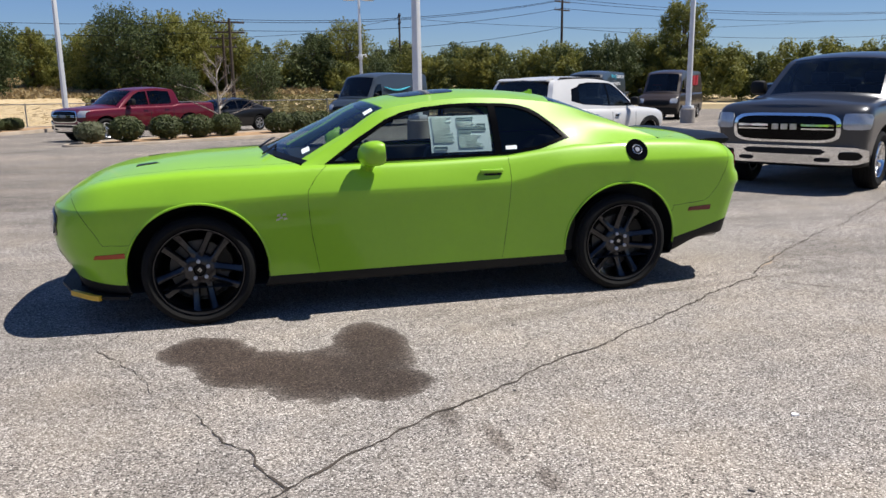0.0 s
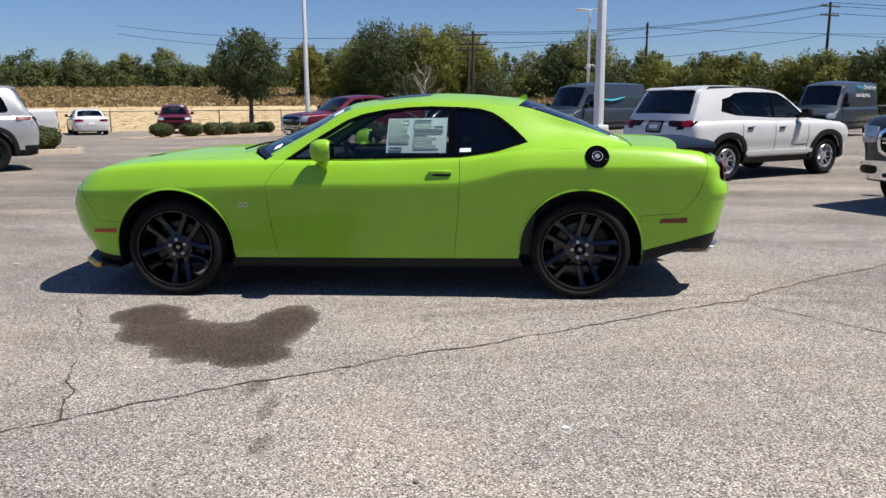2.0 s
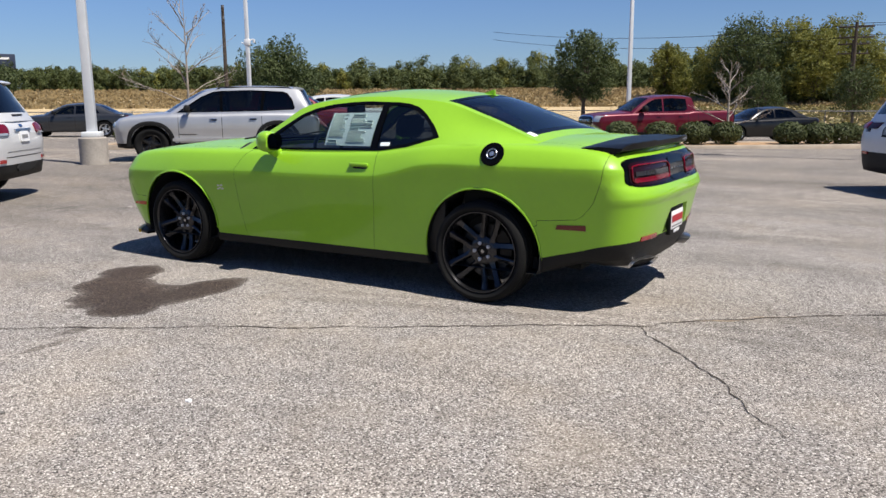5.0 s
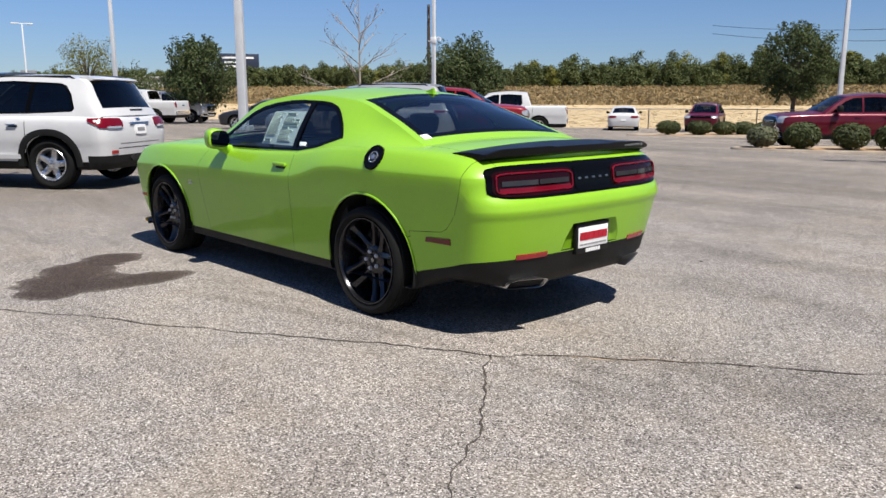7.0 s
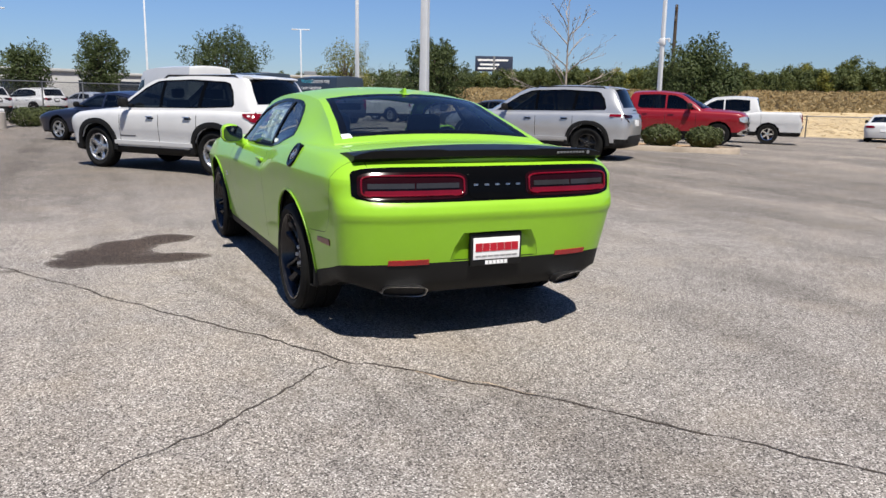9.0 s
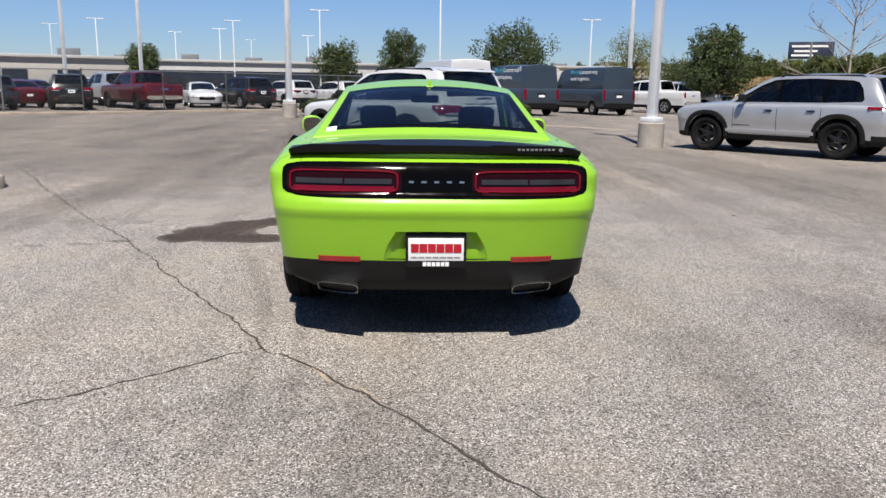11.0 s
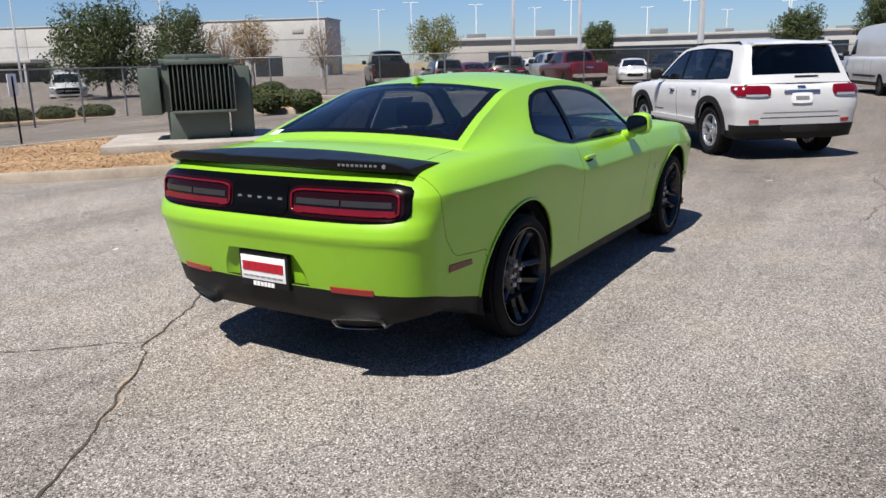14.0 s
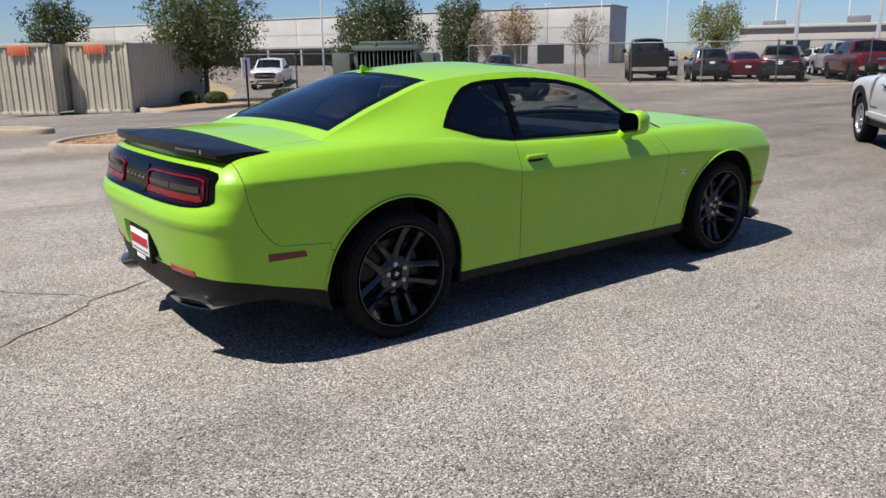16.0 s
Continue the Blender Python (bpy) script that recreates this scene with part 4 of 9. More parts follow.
bare_tree(-1.6, 23.5, 2.9, 2.0, 20, "leafless young tree in the hedge island", 60)

# hedge islands to the north
hedge_isle = smooth_loop([(-6.2, 18.6), (-4.0, 18.9), (0.5, 21.6), (4.2, 24.6), (4.6, 26.2), (2.8, 26.2), (-2.0, 23.4), (-5.6, 20.6)], 2)
island(hedge_isle, "kerb", MULCH, "pale concrete kerb round the hedge island", z0=-0.18)
for k, (x, y) in enumerate(((-4.35, 20.1), (-3.25, 20.9), (-2.3, 21.65), (-1.4, 22.35), (0.5, 23.2), (1.3, 23.75), (2.1, 24.3), (2.9, 24.85), (3.7, 25.3))):
    bush(x, y, 1.02, 0.76, 40 + k, z=0.08)
bush(-5.3, 19.5, 0.85, 0.60, 60, LEAF_PALE, "small straggly grey-green bush at the island's tip", z=0.1)
north_isle = smooth_loop([(-16.4, 27.6), (-13.0, 28.8), (-9.6, 34.2), (-9.4, 38.4), (-11.8, 37.6), (-14.6, 32.4)], 2)
island(north_isle, "kerb", MULCH, "pale concrete kerb round the far hedge island", z0=-0.37)
for k, (x, y) in enumerate(((-14.5, 29.6), (-13.6, 30.9), (-12.9, 32.0), (-12.4, 33.0), (-11.9, 34.2), (-11.3, 35.3))):
    bush(x, y, 1.1, 0.62, 70 + k, z=0.1)
for k, (x, y, w) in enumerate(((-12.7, 14.0, 1.15), (-11.7, 14.8, 1.05), (-15.6, 11.6, 1.3), (-16.8, 10.6, 1.2))):
    bush(x, y, w, 0.66, 90 + k, z=0.1)
island(smooth_loop([(-17.8, 9.2), (-16.0, 10.0), (-10.4, 14.4), (-10.8, 15.6), (-13.0, 15.4), (-18.2, 11.6)], 2), "kerb", MULCH, "pale concrete kerb round a narrow island")
for k, (x, y, w) in enumerate(((-27.2, 3.9, 1.5), (-26.0, 4.5, 1.3), (-28.6, 3.1, 1.4))):
    bush(x, y, w * 0.85, 0.72, 100 + k, z=0.05)
for k, (x, y, w) in enumerate(((-14.6, -14.8, 1.0), (-13.8, -15.8, 0.9), (-15.3, -16.4, 1.0), (-18.0, -20.2, 1.2), (-20.5, -22.4, 1.3), (-22.5, -24.0, 1.4), (-24.5, -25.8, 1.4), (-29.5, -4.2, 1.6), (-31.2, -3.4, 1.5))):
    bush(x, y, w, 0.75, 110 + k)
for k, (x, y, w) in enumerate(((-8.6, -27.4, 0.9), (-7.8, -28.2, 0.8), (-12.0, -27.6, 1.4), (-13.4, -27.0, 1.4), (-14.8, -26.4, 1.4))):
    bush(x, y, w, 0.6, 130 + k, z=-0.45)

# field and woods to the north-west
FIELD = drygrass("straw_field", (0.38, 0.285, 0.155), (0.56, 0.44, 0.26))


def field_rim(az):
    return float(np.interp(az, [30, 60, 84, 90, 111, 119, 126, 140, 152, 180], [80, 62, 42.5, 42, 46, 46, 45.5, 49, 57, 150]))


def field_z(d):
    return float(np.interp(d, [0, 2, 15, 40, 55, 70, 100, 180], [-0.46, -0.36, -0.05, 0.9, 2.2, 3.3, 3.5, 3.5]))


bm = bmesh.new()
rows = []
for k in range(61):
    a = radians(30 + 150 * k / 60)
    c, s = math.cos(a), math.sin(a)
    row = []
    for d in (0.0, 2.0, 15.0, 28.0, 40.0, 55.0, 70.0, 100.0, 180.0):
        r = field_rim(math.degrees(a)) + d
        row.append(bm.verts.new((r * c, r * s, field_z(d))))
    rows.append(row)
for k in range(60):
    for i in range(8):
        bm.faces.new((rows[k][i], rows[k][i + 1], rows[k + 1][i + 1], rows[k + 1][i]))
tagged(part("field", bm, FIELD, smooth=60), "dry straw field rising to the woods", "field", kind="structure")


def tufts(name, a0, a1, r0, r1, count, h, mat, label, seed):
    """Standing dry grass as one object."""
    rnd = random.Random(seed)
    vs, fs = [], []
    for _ in range(count):
        a = radians(rnd.uniform(a0, a1))
        d = rnd.uniform(r0, r1)
        r = field_rim(math.degrees(a)) + d
        z = field_z(d) - 0.1
        x, y = r * math.cos(a), r * math.sin(a)
        b = rnd.uniform(0, math.tau)
        w, hh = rnd.uniform(0.15, 0.4), h * rnd.uniform(0.5, 1.3)
        k = len(vs)
        vs += [(x - w * math.cos(b), y - w * math.sin(b), z), (x + w * math.cos(b), y + w * math.sin(b), z), (x + w * 0.7 * math.cos(b) + rnd.uniform(-0.2, 0.2), y + w * 0.7 * math.sin(b), z + hh), (x - w * 0.5 * math.cos(b), y - w * 0.5 * math.sin(b) + rnd.uniform(-0.2, 0.2), z + hh * 0.8)]
        fs.append((k, k + 1, k + 2, k + 3))
    me = bpy.data.meshes.new(name)
    me.from_pydata(vs, [], fs)
    me.materials.append(mat)
    return tagged(new(name, me), label, "grass", kind="stuff")


tufts("tall_dry_grass", 84, 160, 38, 75, 30000, 0.42, leaf_material("brown_grass", (0.20, 0.15, 0.073), (0.38, 0.29, 0.15), 0.22), "tall brown seeding grass on the bank", 7)
tufts("verge_grass", 60, 101, 1.0, 42, 14000, 0.24, leaf_material("verge_blade", (0.10, 0.10, 0.035), (0.26, 0.22, 0.095), 0.2), "dull green and brown grass on the verge", 9)
tufts("straw_grass", 99, 160, 1.5, 42, 9000, 0.12, STRAW, "short straw-coloured grass behind the fence", 8)


def woods(name, spots, mat, label, seed, leaf=0.17, per=1700):
    """A far belt of trees: trunks and ragged crowns of leaf clumps, as one object."""
    rnd = random.Random(seed)
    vs, fs = [], []
    for x, y, z, h, w in spots:
        n = 13
        for k in range(n):
            a = rnd.uniform(0, math.tau)
            q = (k + rnd.random()) / n
            wide = w * (0.42 - 0.30 * q ** 1.5) * rnd.uniform(0.4, 1.0)
            c = (x + math.cos(a) * wide, y + math.sin(a) * wide, z + h * (0.08 + 0.84 * q))
            leaves(vs, fs, c, w * rnd.uniform(0.13, 0.24) * (1.15 - 0.35 * q), per // n, leaf, rnd, 0.95, 0.3)
    ob = leaf_mesh(name, vs, fs, mat)
    return tagged(ob, label, "woods", kind="stuff")


rnd = random.Random(21)
far, near, yellow = [], [], []
for k in range(230):
    a = rnd.uniform(38, 168)
    r = np.interp(a, [38, 70, 85, 100, 130, 168], [86, 92, 98, 112, 125, 150]) + rnd.uniform(0, 30)
    h = np.interp(a, [38, 70, 90, 104, 106, 120, 150, 168], [4.6, 5.2, 6.2, 6.8, 6.0, 5.8, 4.4, 3.6]) * rnd.uniform(0.65, 1.12)
    (yellow if rnd.random() < (0.45 if a < 104 else 0.12) else far).append((r * math.cos(radians(a)), r * math.sin(radians(a)), field_z(r - field_rim(a)) - 0.4, h, h * rnd.uniform(0.8, 1.2)))
for k in range(150):
    a = 36 + 66 * (k + rnd.random()) / 150
    r = np.interp(a, [36, 66, 80, 92, 106], [66, 78, 86, 88, 92]) + rnd.uniform(0, 8)
    h = rnd.uniform(3.4, 6.2) * (0.85 if a < 66 else 1.0)
    (yellow if rnd.random() < 0.5 else near).append((r * math.cos(radians(a)), r * math.sin(radians(a)), 0.2, h, h * rnd.uniform(0.8, 1.15)))
for k in range(230):
    a = 98 + 72 * k / 230 + rnd.uniform(-0.3, 0.3)
    r = field_rim(a) + rnd.uniform(69, 78)
    h = rnd.uniform(2.8, 4.2)
    (yellow if rnd.random() < 0.08 else near).append((r * math.cos(radians(a)), r * math.sin(radians(a)), 3.0, h, rnd.uniform(3.5, 5.0)))
woods("far_woods", far, LEAF_HEDGE, "belt of dark green trees along the horizon", 31, 0.19, 1300)
woods("near_woods", near, LEAF_HEDGE, "green thicket behind the lot", 32, 0.16, 1400)
woods("yellowing_woods", yellow, LEAF_WOOD, "yellow-green trees mixed into the thicket", 33, 0.17, 1500)
for k, (a, r, h, w) in enumerate(((98.0, 88, 10.6, 7.5), (95.0, 86, 9.8, 7.5), (92.0, 90, 10.2, 7.0), (82.0, 92, 9.4, 7.5), (61.5, 76, 5.6, 6.0), (59.5, 80, 6.2, 6.5), (72.0, 82, 5.4, 5.0), (103.5, 96, 8.6, 5.0), (96.6, 84, 8.2, 7.0), (93.4, 84, 8.6, 6.5), (99.6, 92, 8.6, 6.5), (90.2, 86, 7.6, 6.0), (84.2, 90, 7.8, 6.0), (66.0, 84, 5.6, 6.0), (56.6, 78, 9.8, 6.0))):
    tree(r * math.cos(radians(a)), r * math.sin(radians(a)), h, w, LEAF_OAK if k % 4 == 0 else LEAF_WOOD, BARK, 200 + k, "tall tree standing out of the thicket", 4200, 0.26, 0.10, z=0.2)
for k, (a, r, h) in enumerate(((94.9, 46.5, 3.5), (89.0, 49, 4.0), (79.5, 52, 3.6))):
    tree(r * math.cos(radians(a)), r * math.sin(radians(a)), h, h * 0.75, LEAF_OAK, BARK, 220 + k, "small dark oak on the verge", 1800, 0.13, 0.2)


# ---- poles, wires and fences ----
def light_pole(x, y, height, heads, base=True, yaw=0.0, z=0.0, label="", ped=0.62, r=0.10):
    p = new("light_pole")
    tagged(p, label or "tall white steel car-park light pole on a concrete footing", "light pole", "car-park light poles")
    p.matrix_basis = pose(x, y, z + (lot_height(x, y) if 14 < y < 50 else 0), 0, 0, yaw)
    z0 = 0.0
    if base:
        b = bmesh.new()
        revolve(b, [(0.01, -0.1), (0.31, -0.1), (0.31, ped - 0.03), (0.28, ped), (0.01, ped)], 24, "Z")
        part("footing", b, CONCRETE, p, "round concrete footing")
        z0 = ped
        b = bmesh.new()
        box(b, -0.2, 0.2, -0.2, 0.2, z0, z0 + 0.12, 0.02)
        part("base_cover", b, POLE_WHITE, p)
    b = bmesh.new()
    box(b, -r, r, -r, r, z0, height, 0.012)
    for v in b.verts:
        k = 1 - 0.35 * max(0.0, (v.co.z - z0) / (height - z0))
        v.co.x *= k
        v.co.y *= k
    part("mast", b, POLE_WHITE, p)
    for s in (-1, 1) if heads else ():
        b = bmesh.new()
        box(b, 0.3 if s > 0 else -1.0, 1.0 if s > 0 else -0.3, -0.17, 0.17, height - 0.06, height + 0.06, 0.03)
        rod(b, (0, 0, height), (s * 0.34, 0, height), 0.04)
        part("lamp_head", b, POLE_WHITE, p)
    return p


def camera_box(pole, z, label="security camera cluster"):
    b = bmesh.new()
    box(b, -0.14, 0.14, -0.1, 0.1, z - 0.16, z + 0.16, 0.02)
    rod(b, (0, 0, z + 0.1), (0.35, 0, z + 0.14), 0.03)
    rod(b, (0.35, 0, z + 0.14), (0.35, 0, z - 0.02), 0.07, 0.05)
    rod(b, (0, 0, z - 0.05), (-0.3, 0, z - 0.02), 0.03)
    part("surveillance_unit", b, WHITE, pole, label)


light_pole(-12.1, 5.8, 9.5, True, yaw=40, ped=0.62)
light_pole(3.85, 15.4, 9.5, True, yaw=40, ped=0.62)
light_pole(-27.0, -5.1, 9.5, True, yaw=40)
light_pole(-37.5, 12.4, 9.5, True, yaw=40)
light_pole(17.8, 24.0, 9.5, True, yaw=40)
light_pole(-8.7, 34.6, 10.5, True, yaw=40)
camera_box(light_pole(7.3, 46.2, 7.5, True, yaw=0, base=False), 3.9)
camera_box(light_pole(-25.2, 24.2, 10.0, True, yaw=20, base=False), 4.6)
light_pole(-39.4, -19.5, 10.5, True, yaw=40)
light_pole(-40.8, -15.7, 10.5, True, yaw=40)
for k, (px_az, d) in enumerate(((200.8, 109), (195.9, 131), (193.0, 120), (192.1, 104), (190.9, 148), (186.2, 86), (187.0, 131), (177.7, 70), (167.0, 92), (203.5, 123), (212.0, 105), (214.5, 118), (218.5, 100), (223.0, 128), (207.5, 112), (237.5, 74), (229.0, 96))):
    light_pole(6.7 + d * math.cos(radians(px_az)), d * math.sin(radians(px_az)), 9.0, True, base=False, yaw=px_az + 90, r=0.09, label="distant double-headed car-park light pole")


def utility_pole(x, y, height, yaw):
    p = new("utility_pole")
    tagged(p, "dark wooden utility pole with crossarms and insulators", "utility pole", "utility poles")
    p.matrix_basis = pose(x, y, 0, 0, 0, yaw)
    b = bmesh.new()
    rod(b, (0, 0, -0.3), (0, 0, height), 0.19, 0.12, 12)
    part("mast", b, WOODPOLE, p)
    for z in (height - 0.4, height - 1.3):
        b = bmesh.new()
        box(b, -1.4, 1.4, -0.06, 0.06, z - 0.07, z + 0.07, 0.01)
        part("crossarm", b, WOODPOLE, p)
        for x2 in (-1.25, -0.6, 0.6, 1.25):
            b = bmesh.new()
            rod(b, (x2, 0, z + 0.07), (x2, 0, z + 0.28), 0.05, 0.03, 8)
            part("insulator", b, GALV, p)
    return p


UTIL = [(-46.0, 42.7, 9.4), (-0.8, 73.0, 8.1), (35.9, 79.1, 11.1), (92.0, 84.0, 11.0)]
for k, (x, y, h) in enumerate(UTIL):
    utility_pole(x, y, h, (138, 8, 30, 84)[k])
utility_pole(21.0, 98.0, 11.0, 85)
utility_pole(-1.5, 82.0, 7.2, 8)


def wire(a, b, sag, label="sagging black overhead wire"):
    bm = bmesh.new()
    a, b = Vector(a), Vector(b)
    pts = [a.lerp(b, t) - Vector((0, 0, sag * 4 * t * (1 - t))) for t in np.linspace(0, 1, 25)]
    tube(bm, pts, 0.024, 5)
    tagged(part("overhead_wire", bm, SATIN_BLACK), label, "wire", "overhead wires", kind="structure")


for (x0, y0, h0), (x1, y1, h1) in zip(UTIL[1:-1], UTIL[2:]):
    for dy, dz in ((-1.2, -0.2), (1.2, -0.2), (0.0, -1.1), (0.1, -3.2)):
        wire((x0, y0 + dy, h0 + dz), (x1, y1 + dy, h1 + dz), 0.9)
for dz, sag in ((-0.2, 1.0), (-1.2, 1.1)):
    wire((-0.8, 73, 8.1 + dz), (-46, 92, 11 + dz), sag)
wire((21, 98, 10.4), (92, 104, 11), 1.2)
wire((21, 98, 10.4), (-1.5, 82, 6.9), 0.6)


def mesh_material():
    """Woven wire: a see-through weave of fine galvanised diamonds."""
    m, nt, b = material("chain_link")
    co = nt.nodes.new("ShaderNodeTexCoord")
    sep = nt.nodes.new("ShaderNodeSeparateXYZ")
    nt.links.new(co.outputs["Object"], sep.inputs[0])
    outs = []
    for sg in (1, -1):
        a = nt.nodes.new("ShaderNodeMath")
        a.operation = "MULTIPLY_ADD"
        nt.links.new(sep.outputs[2], a.inputs[0])
        a.inputs[1].default_value = sg
        nt.links.new(sep.outputs[0], a.inputs[2])
        p = nt.nodes.new("ShaderNodeMath")
        p.operation = "PINGPONG"
        nt.links.new(a.outputs[0], p.inputs[0])
        p.inputs[1].default_value = 0.04
        l = nt.nodes.new("ShaderNodeMath")
        l.operation = "LESS_THAN"
        nt.links.new(p.outputs[0], l.inputs[0])
        l.inputs[1].default_value = 0.0024
        outs.append(l)
    mx = nt.nodes.new("ShaderNodeMath")
    mx.operation = "MAXIMUM"
    nt.links.new(outs[0].outputs[0], mx.inputs[0])
    nt.links.new(outs[1].outputs[0], mx.inputs[1])
    nt.links.new(mx.outputs[0], b.inputs["Alpha"])
    b.inputs["Base Color"].default_value = (0.16, 0.165, 0.17, 1)
    b.inputs["Metallic"].default_value = 0.6
    b.inputs["Roughness"].default_value = 0.5
    return m


CHAIN = mesh_material()


def fence(path, height, label, step=3.0, z=0.0):
    f = new("chain_link_fence")
    tagged(f, label, "fence", "chain-link fences")
    for (x0, y0), (x1, y1) in zip(path[:-1], path[1:]):
        d = math.hypot(x1 - x0, y1 - y0)
        n = max(1, round(d / step))
        ang = math.atan2(y1 - y0, x1 - x0)
        for k in range(n + 1):
            b = bmesh.new()
            rod(b, (0, 0, -0.1), (0, 0, height + 0.05), 0.035, seg=8)
            ob = part("post", b, GALV, f)
            ob.matrix_basis = pose(x0 + (x1 - x0) * k / n, y0 + (y1 - y0) * k / n, z)
        b = bmesh.new()
        rod(b, (0, 0, height), (d, 0, height), 0.025, seg=8)
        ob = part("top_rail", b, GALV, f)
        ob.matrix_basis = pose(x0, y0, z, 0, 0, math.degrees(ang))
        b = bmesh.new()
        vs = [b.verts.new(p) for p in ((0, 0, 0.03), (d, 0, 0.03), (d, 0, height), (0, 0, height))]
        b.faces.new(vs)
        ob = part("mesh_panel", b, CHAIN, f, smooth=0)
        ob.matrix_basis = pose(x0, y0, z, 0, 0, math.degrees(ang))
    return f


fence([(-21.0, -26.0), (-25.4, -19.6), (-28.6, -14.3), (-31.2, -11.6), (-33.6, -9.2), (-38.5, -4.0), (-46.0, 3.5)], 1.9, "galvanised chain-link fence along the storage yard")
fence([(-16.8, -24.6), (-10.2, -23.2), (-9.6, -26.5)], 1.9, "galvanised chain-link fence by the staff parking", 2.6, -0.3)
fence([(-49.5, 26.5), (-37, 30.8), (-26.3, 36.0), (-21.9, 39.6), (-16.2, 42.4), (0, 41.2), (4.4, 41.4), (30.5, 53.0)], 1.25, "chain-link field fence with grey posts", 4.2, -0.42)


def strip(path, w, z0, z1, label):
    bm = bmesh.new()
    for (x0, y0), (x1, y1) in zip(path[:-1], path[1:]):
        d = math.hypot(x1 - x0, y1 - y0)
        box(bm, 0, d, -w / 2, w / 2, z0, z1, 0.015, m=Matrix.Translation((x0, y0, 0)) @ Matrix.Rotation(math.atan2(y1 - y0, x1 - x0), 4, "Z"))
    tagged(part("kerb", bm, KERB), label, "kerb", kind="structure")


strip([(-20.6, -25.6), (-25.0, -19.3), (-28.2, -14.0), (-30.9, -11.3), (-33.3, -8.9), (-38.2, -3.7), (-45.7, 3.8)], 0.45, -0.1, 0.10, "pale concrete kerb along the yard fence")
strip([(-20.0, 7.5), (-28.5, 0.8)], 0.3, -0.1, 0.012, "flush concrete gutter strip")


# ---- buildings ----
def warehouse():
    w = new("warehouse")
    tagged(w, "long pale concrete tilt-up warehouse with dark openings and a canopy", "building")
    # along local x from the near corner away, the long face at y = 0
    ax, ay, bx, by = -81.0, -69.0, -34.4, -174.0
    w.matrix_basis = pose(ax, ay, -0.8, 0, 0, math.degrees(math.atan2(by - ay, bx - ax)))
    h, n = 8.5, 13
    for k in range(n):
        b = bmesh.new()
        box(b, k * 9.0 + 0.03, (k + 1) * 9.0 - 0.03, -8, 0, 0, h, 0.03)
        part("wall_panel", b, STUCCO, w)
    b = bmesh.new()
    box(b, -0.02, n * 9.0, 0.0, 0.03, 5.75, 5.85)
    part("reveal_line", b, STUCCO_GREY, w)
    b = bmesh.new()
    box(b, -0.15, n * 9 + 0.1, -8.1, 0.1, h - 0.05, h + 0.12, 0.03)
    part("parapet_cap", b, STUCCO, w)
    for x0, x1 in ((6.5, 10.5), (12, 16), (20, 26), (30, 36)):
        b = bmesh.new()
        box(b, x0, x1, -0.3, 0.04, 0.0, 3.6)
        part("dock_door", b, DARKGLASS, w, "dark opening")
    b = bmesh.new()
    box(b, 42, 100, 0.0, 4.0, 3.5, 4.0, 0.05)
    part("canopy", b, STUCCO, w, "flat white canopy")
    for k in range(9):
        b = bmesh.new()
        box(b, 43 + k * 7, 43.3 + k * 7, 3.6, 3.9, 0, 3.5)
        part("canopy_column", b, STUCCO, w)
    b = bmesh.new()
    box(b, 42, 100, 0.02, 0.06, 0.4, 3.2)
    part("ribbon_window", b, DARKGLASS, w, "shaded shopfront glass")
    for x0 in (3.2, 28.5, 60.0):
        b = bmesh.new()
        box(b, x0, x0 + 1.6, 0.0, 0.08, 6.6, 7.2, 0.02)
        part("wall_vent", b, STUCCO_GREY, w)
    b = bmesh.new()
    box(b, -0.05, 0.0, -6, -2, 0, 3.4)
    part("side_opening", b, DARKGLASS, w, "dark opening")


warehouse()


def shed(x, y, yaw, length, depth, h, label, openings, wall=STUCCO, z=0.0):
    s = new("dealer_building")
    tagged(s, label, "building")
    s.matrix_basis = pose(x, y, z, 0, 0, yaw)
    b = bmesh.new()
    box(b, -length / 2, length / 2, 0, depth, -0.5, h, 0.05)
    part("wall", b, wall, s)
    b = bmesh.new()
    box(b, -length / 2 - 0.3, length / 2 + 0.3, -0.3, depth + 0.3, h, h + 0.35, 0.04)
    part("roof_edge", b, STUCCO, s, "white roof fascia")
    for x0, x1, z0, z1 in openings:
        b = bmesh.new()
        box(b, x0, x1, -0.06, 0.1, z0, z1, 0.01)
        part("window", b, DARKGLASS, s, "dark glass")
    for k in range(int(length // 9)):
        b = bmesh.new()
        x0 = -length / 2 + 2 + k * 9
        box(b, x0, x0 + 2.4, depth * 0.4, depth * 0.4 + 2, h + 0.3, h + 1.0 + 0.3 * (k % 2), 0.03)
        part("rooftop_unit", b, GALV, s)


shed(-84.6, -40.4, 116, 19, 12, 3.9, "low white service building with a grey wall and dark doors", [(-4.5, -2, 0, 2.6), (1, 3.4, 0, 2.6), (5, 6.6, 0.8, 2.2), (7.2, 8.8, 0.8, 2.2)], STUCCO_GREY)
shed(-105.0, -22.0, 104, 40, 18, 4.1, "white dealership building beyond the storage yard", [(-16, 16, 0.4, 3.0)])
shed(-124.0, 2.0, 92, 46, 18, 4.1, "long white building on the horizon", [(-16, 16, 1.5, 3.2)])
shed(-135.0, 44.0, 70, 42, 18, 5.0, "long white building on the horizon", [(-14, 12, 1.5, 3.2)])
shed(-150.0, 185.0, 40, 60, 20, 9.0, "white roofline behind the woods", [(-20, 20, 2, 4)])


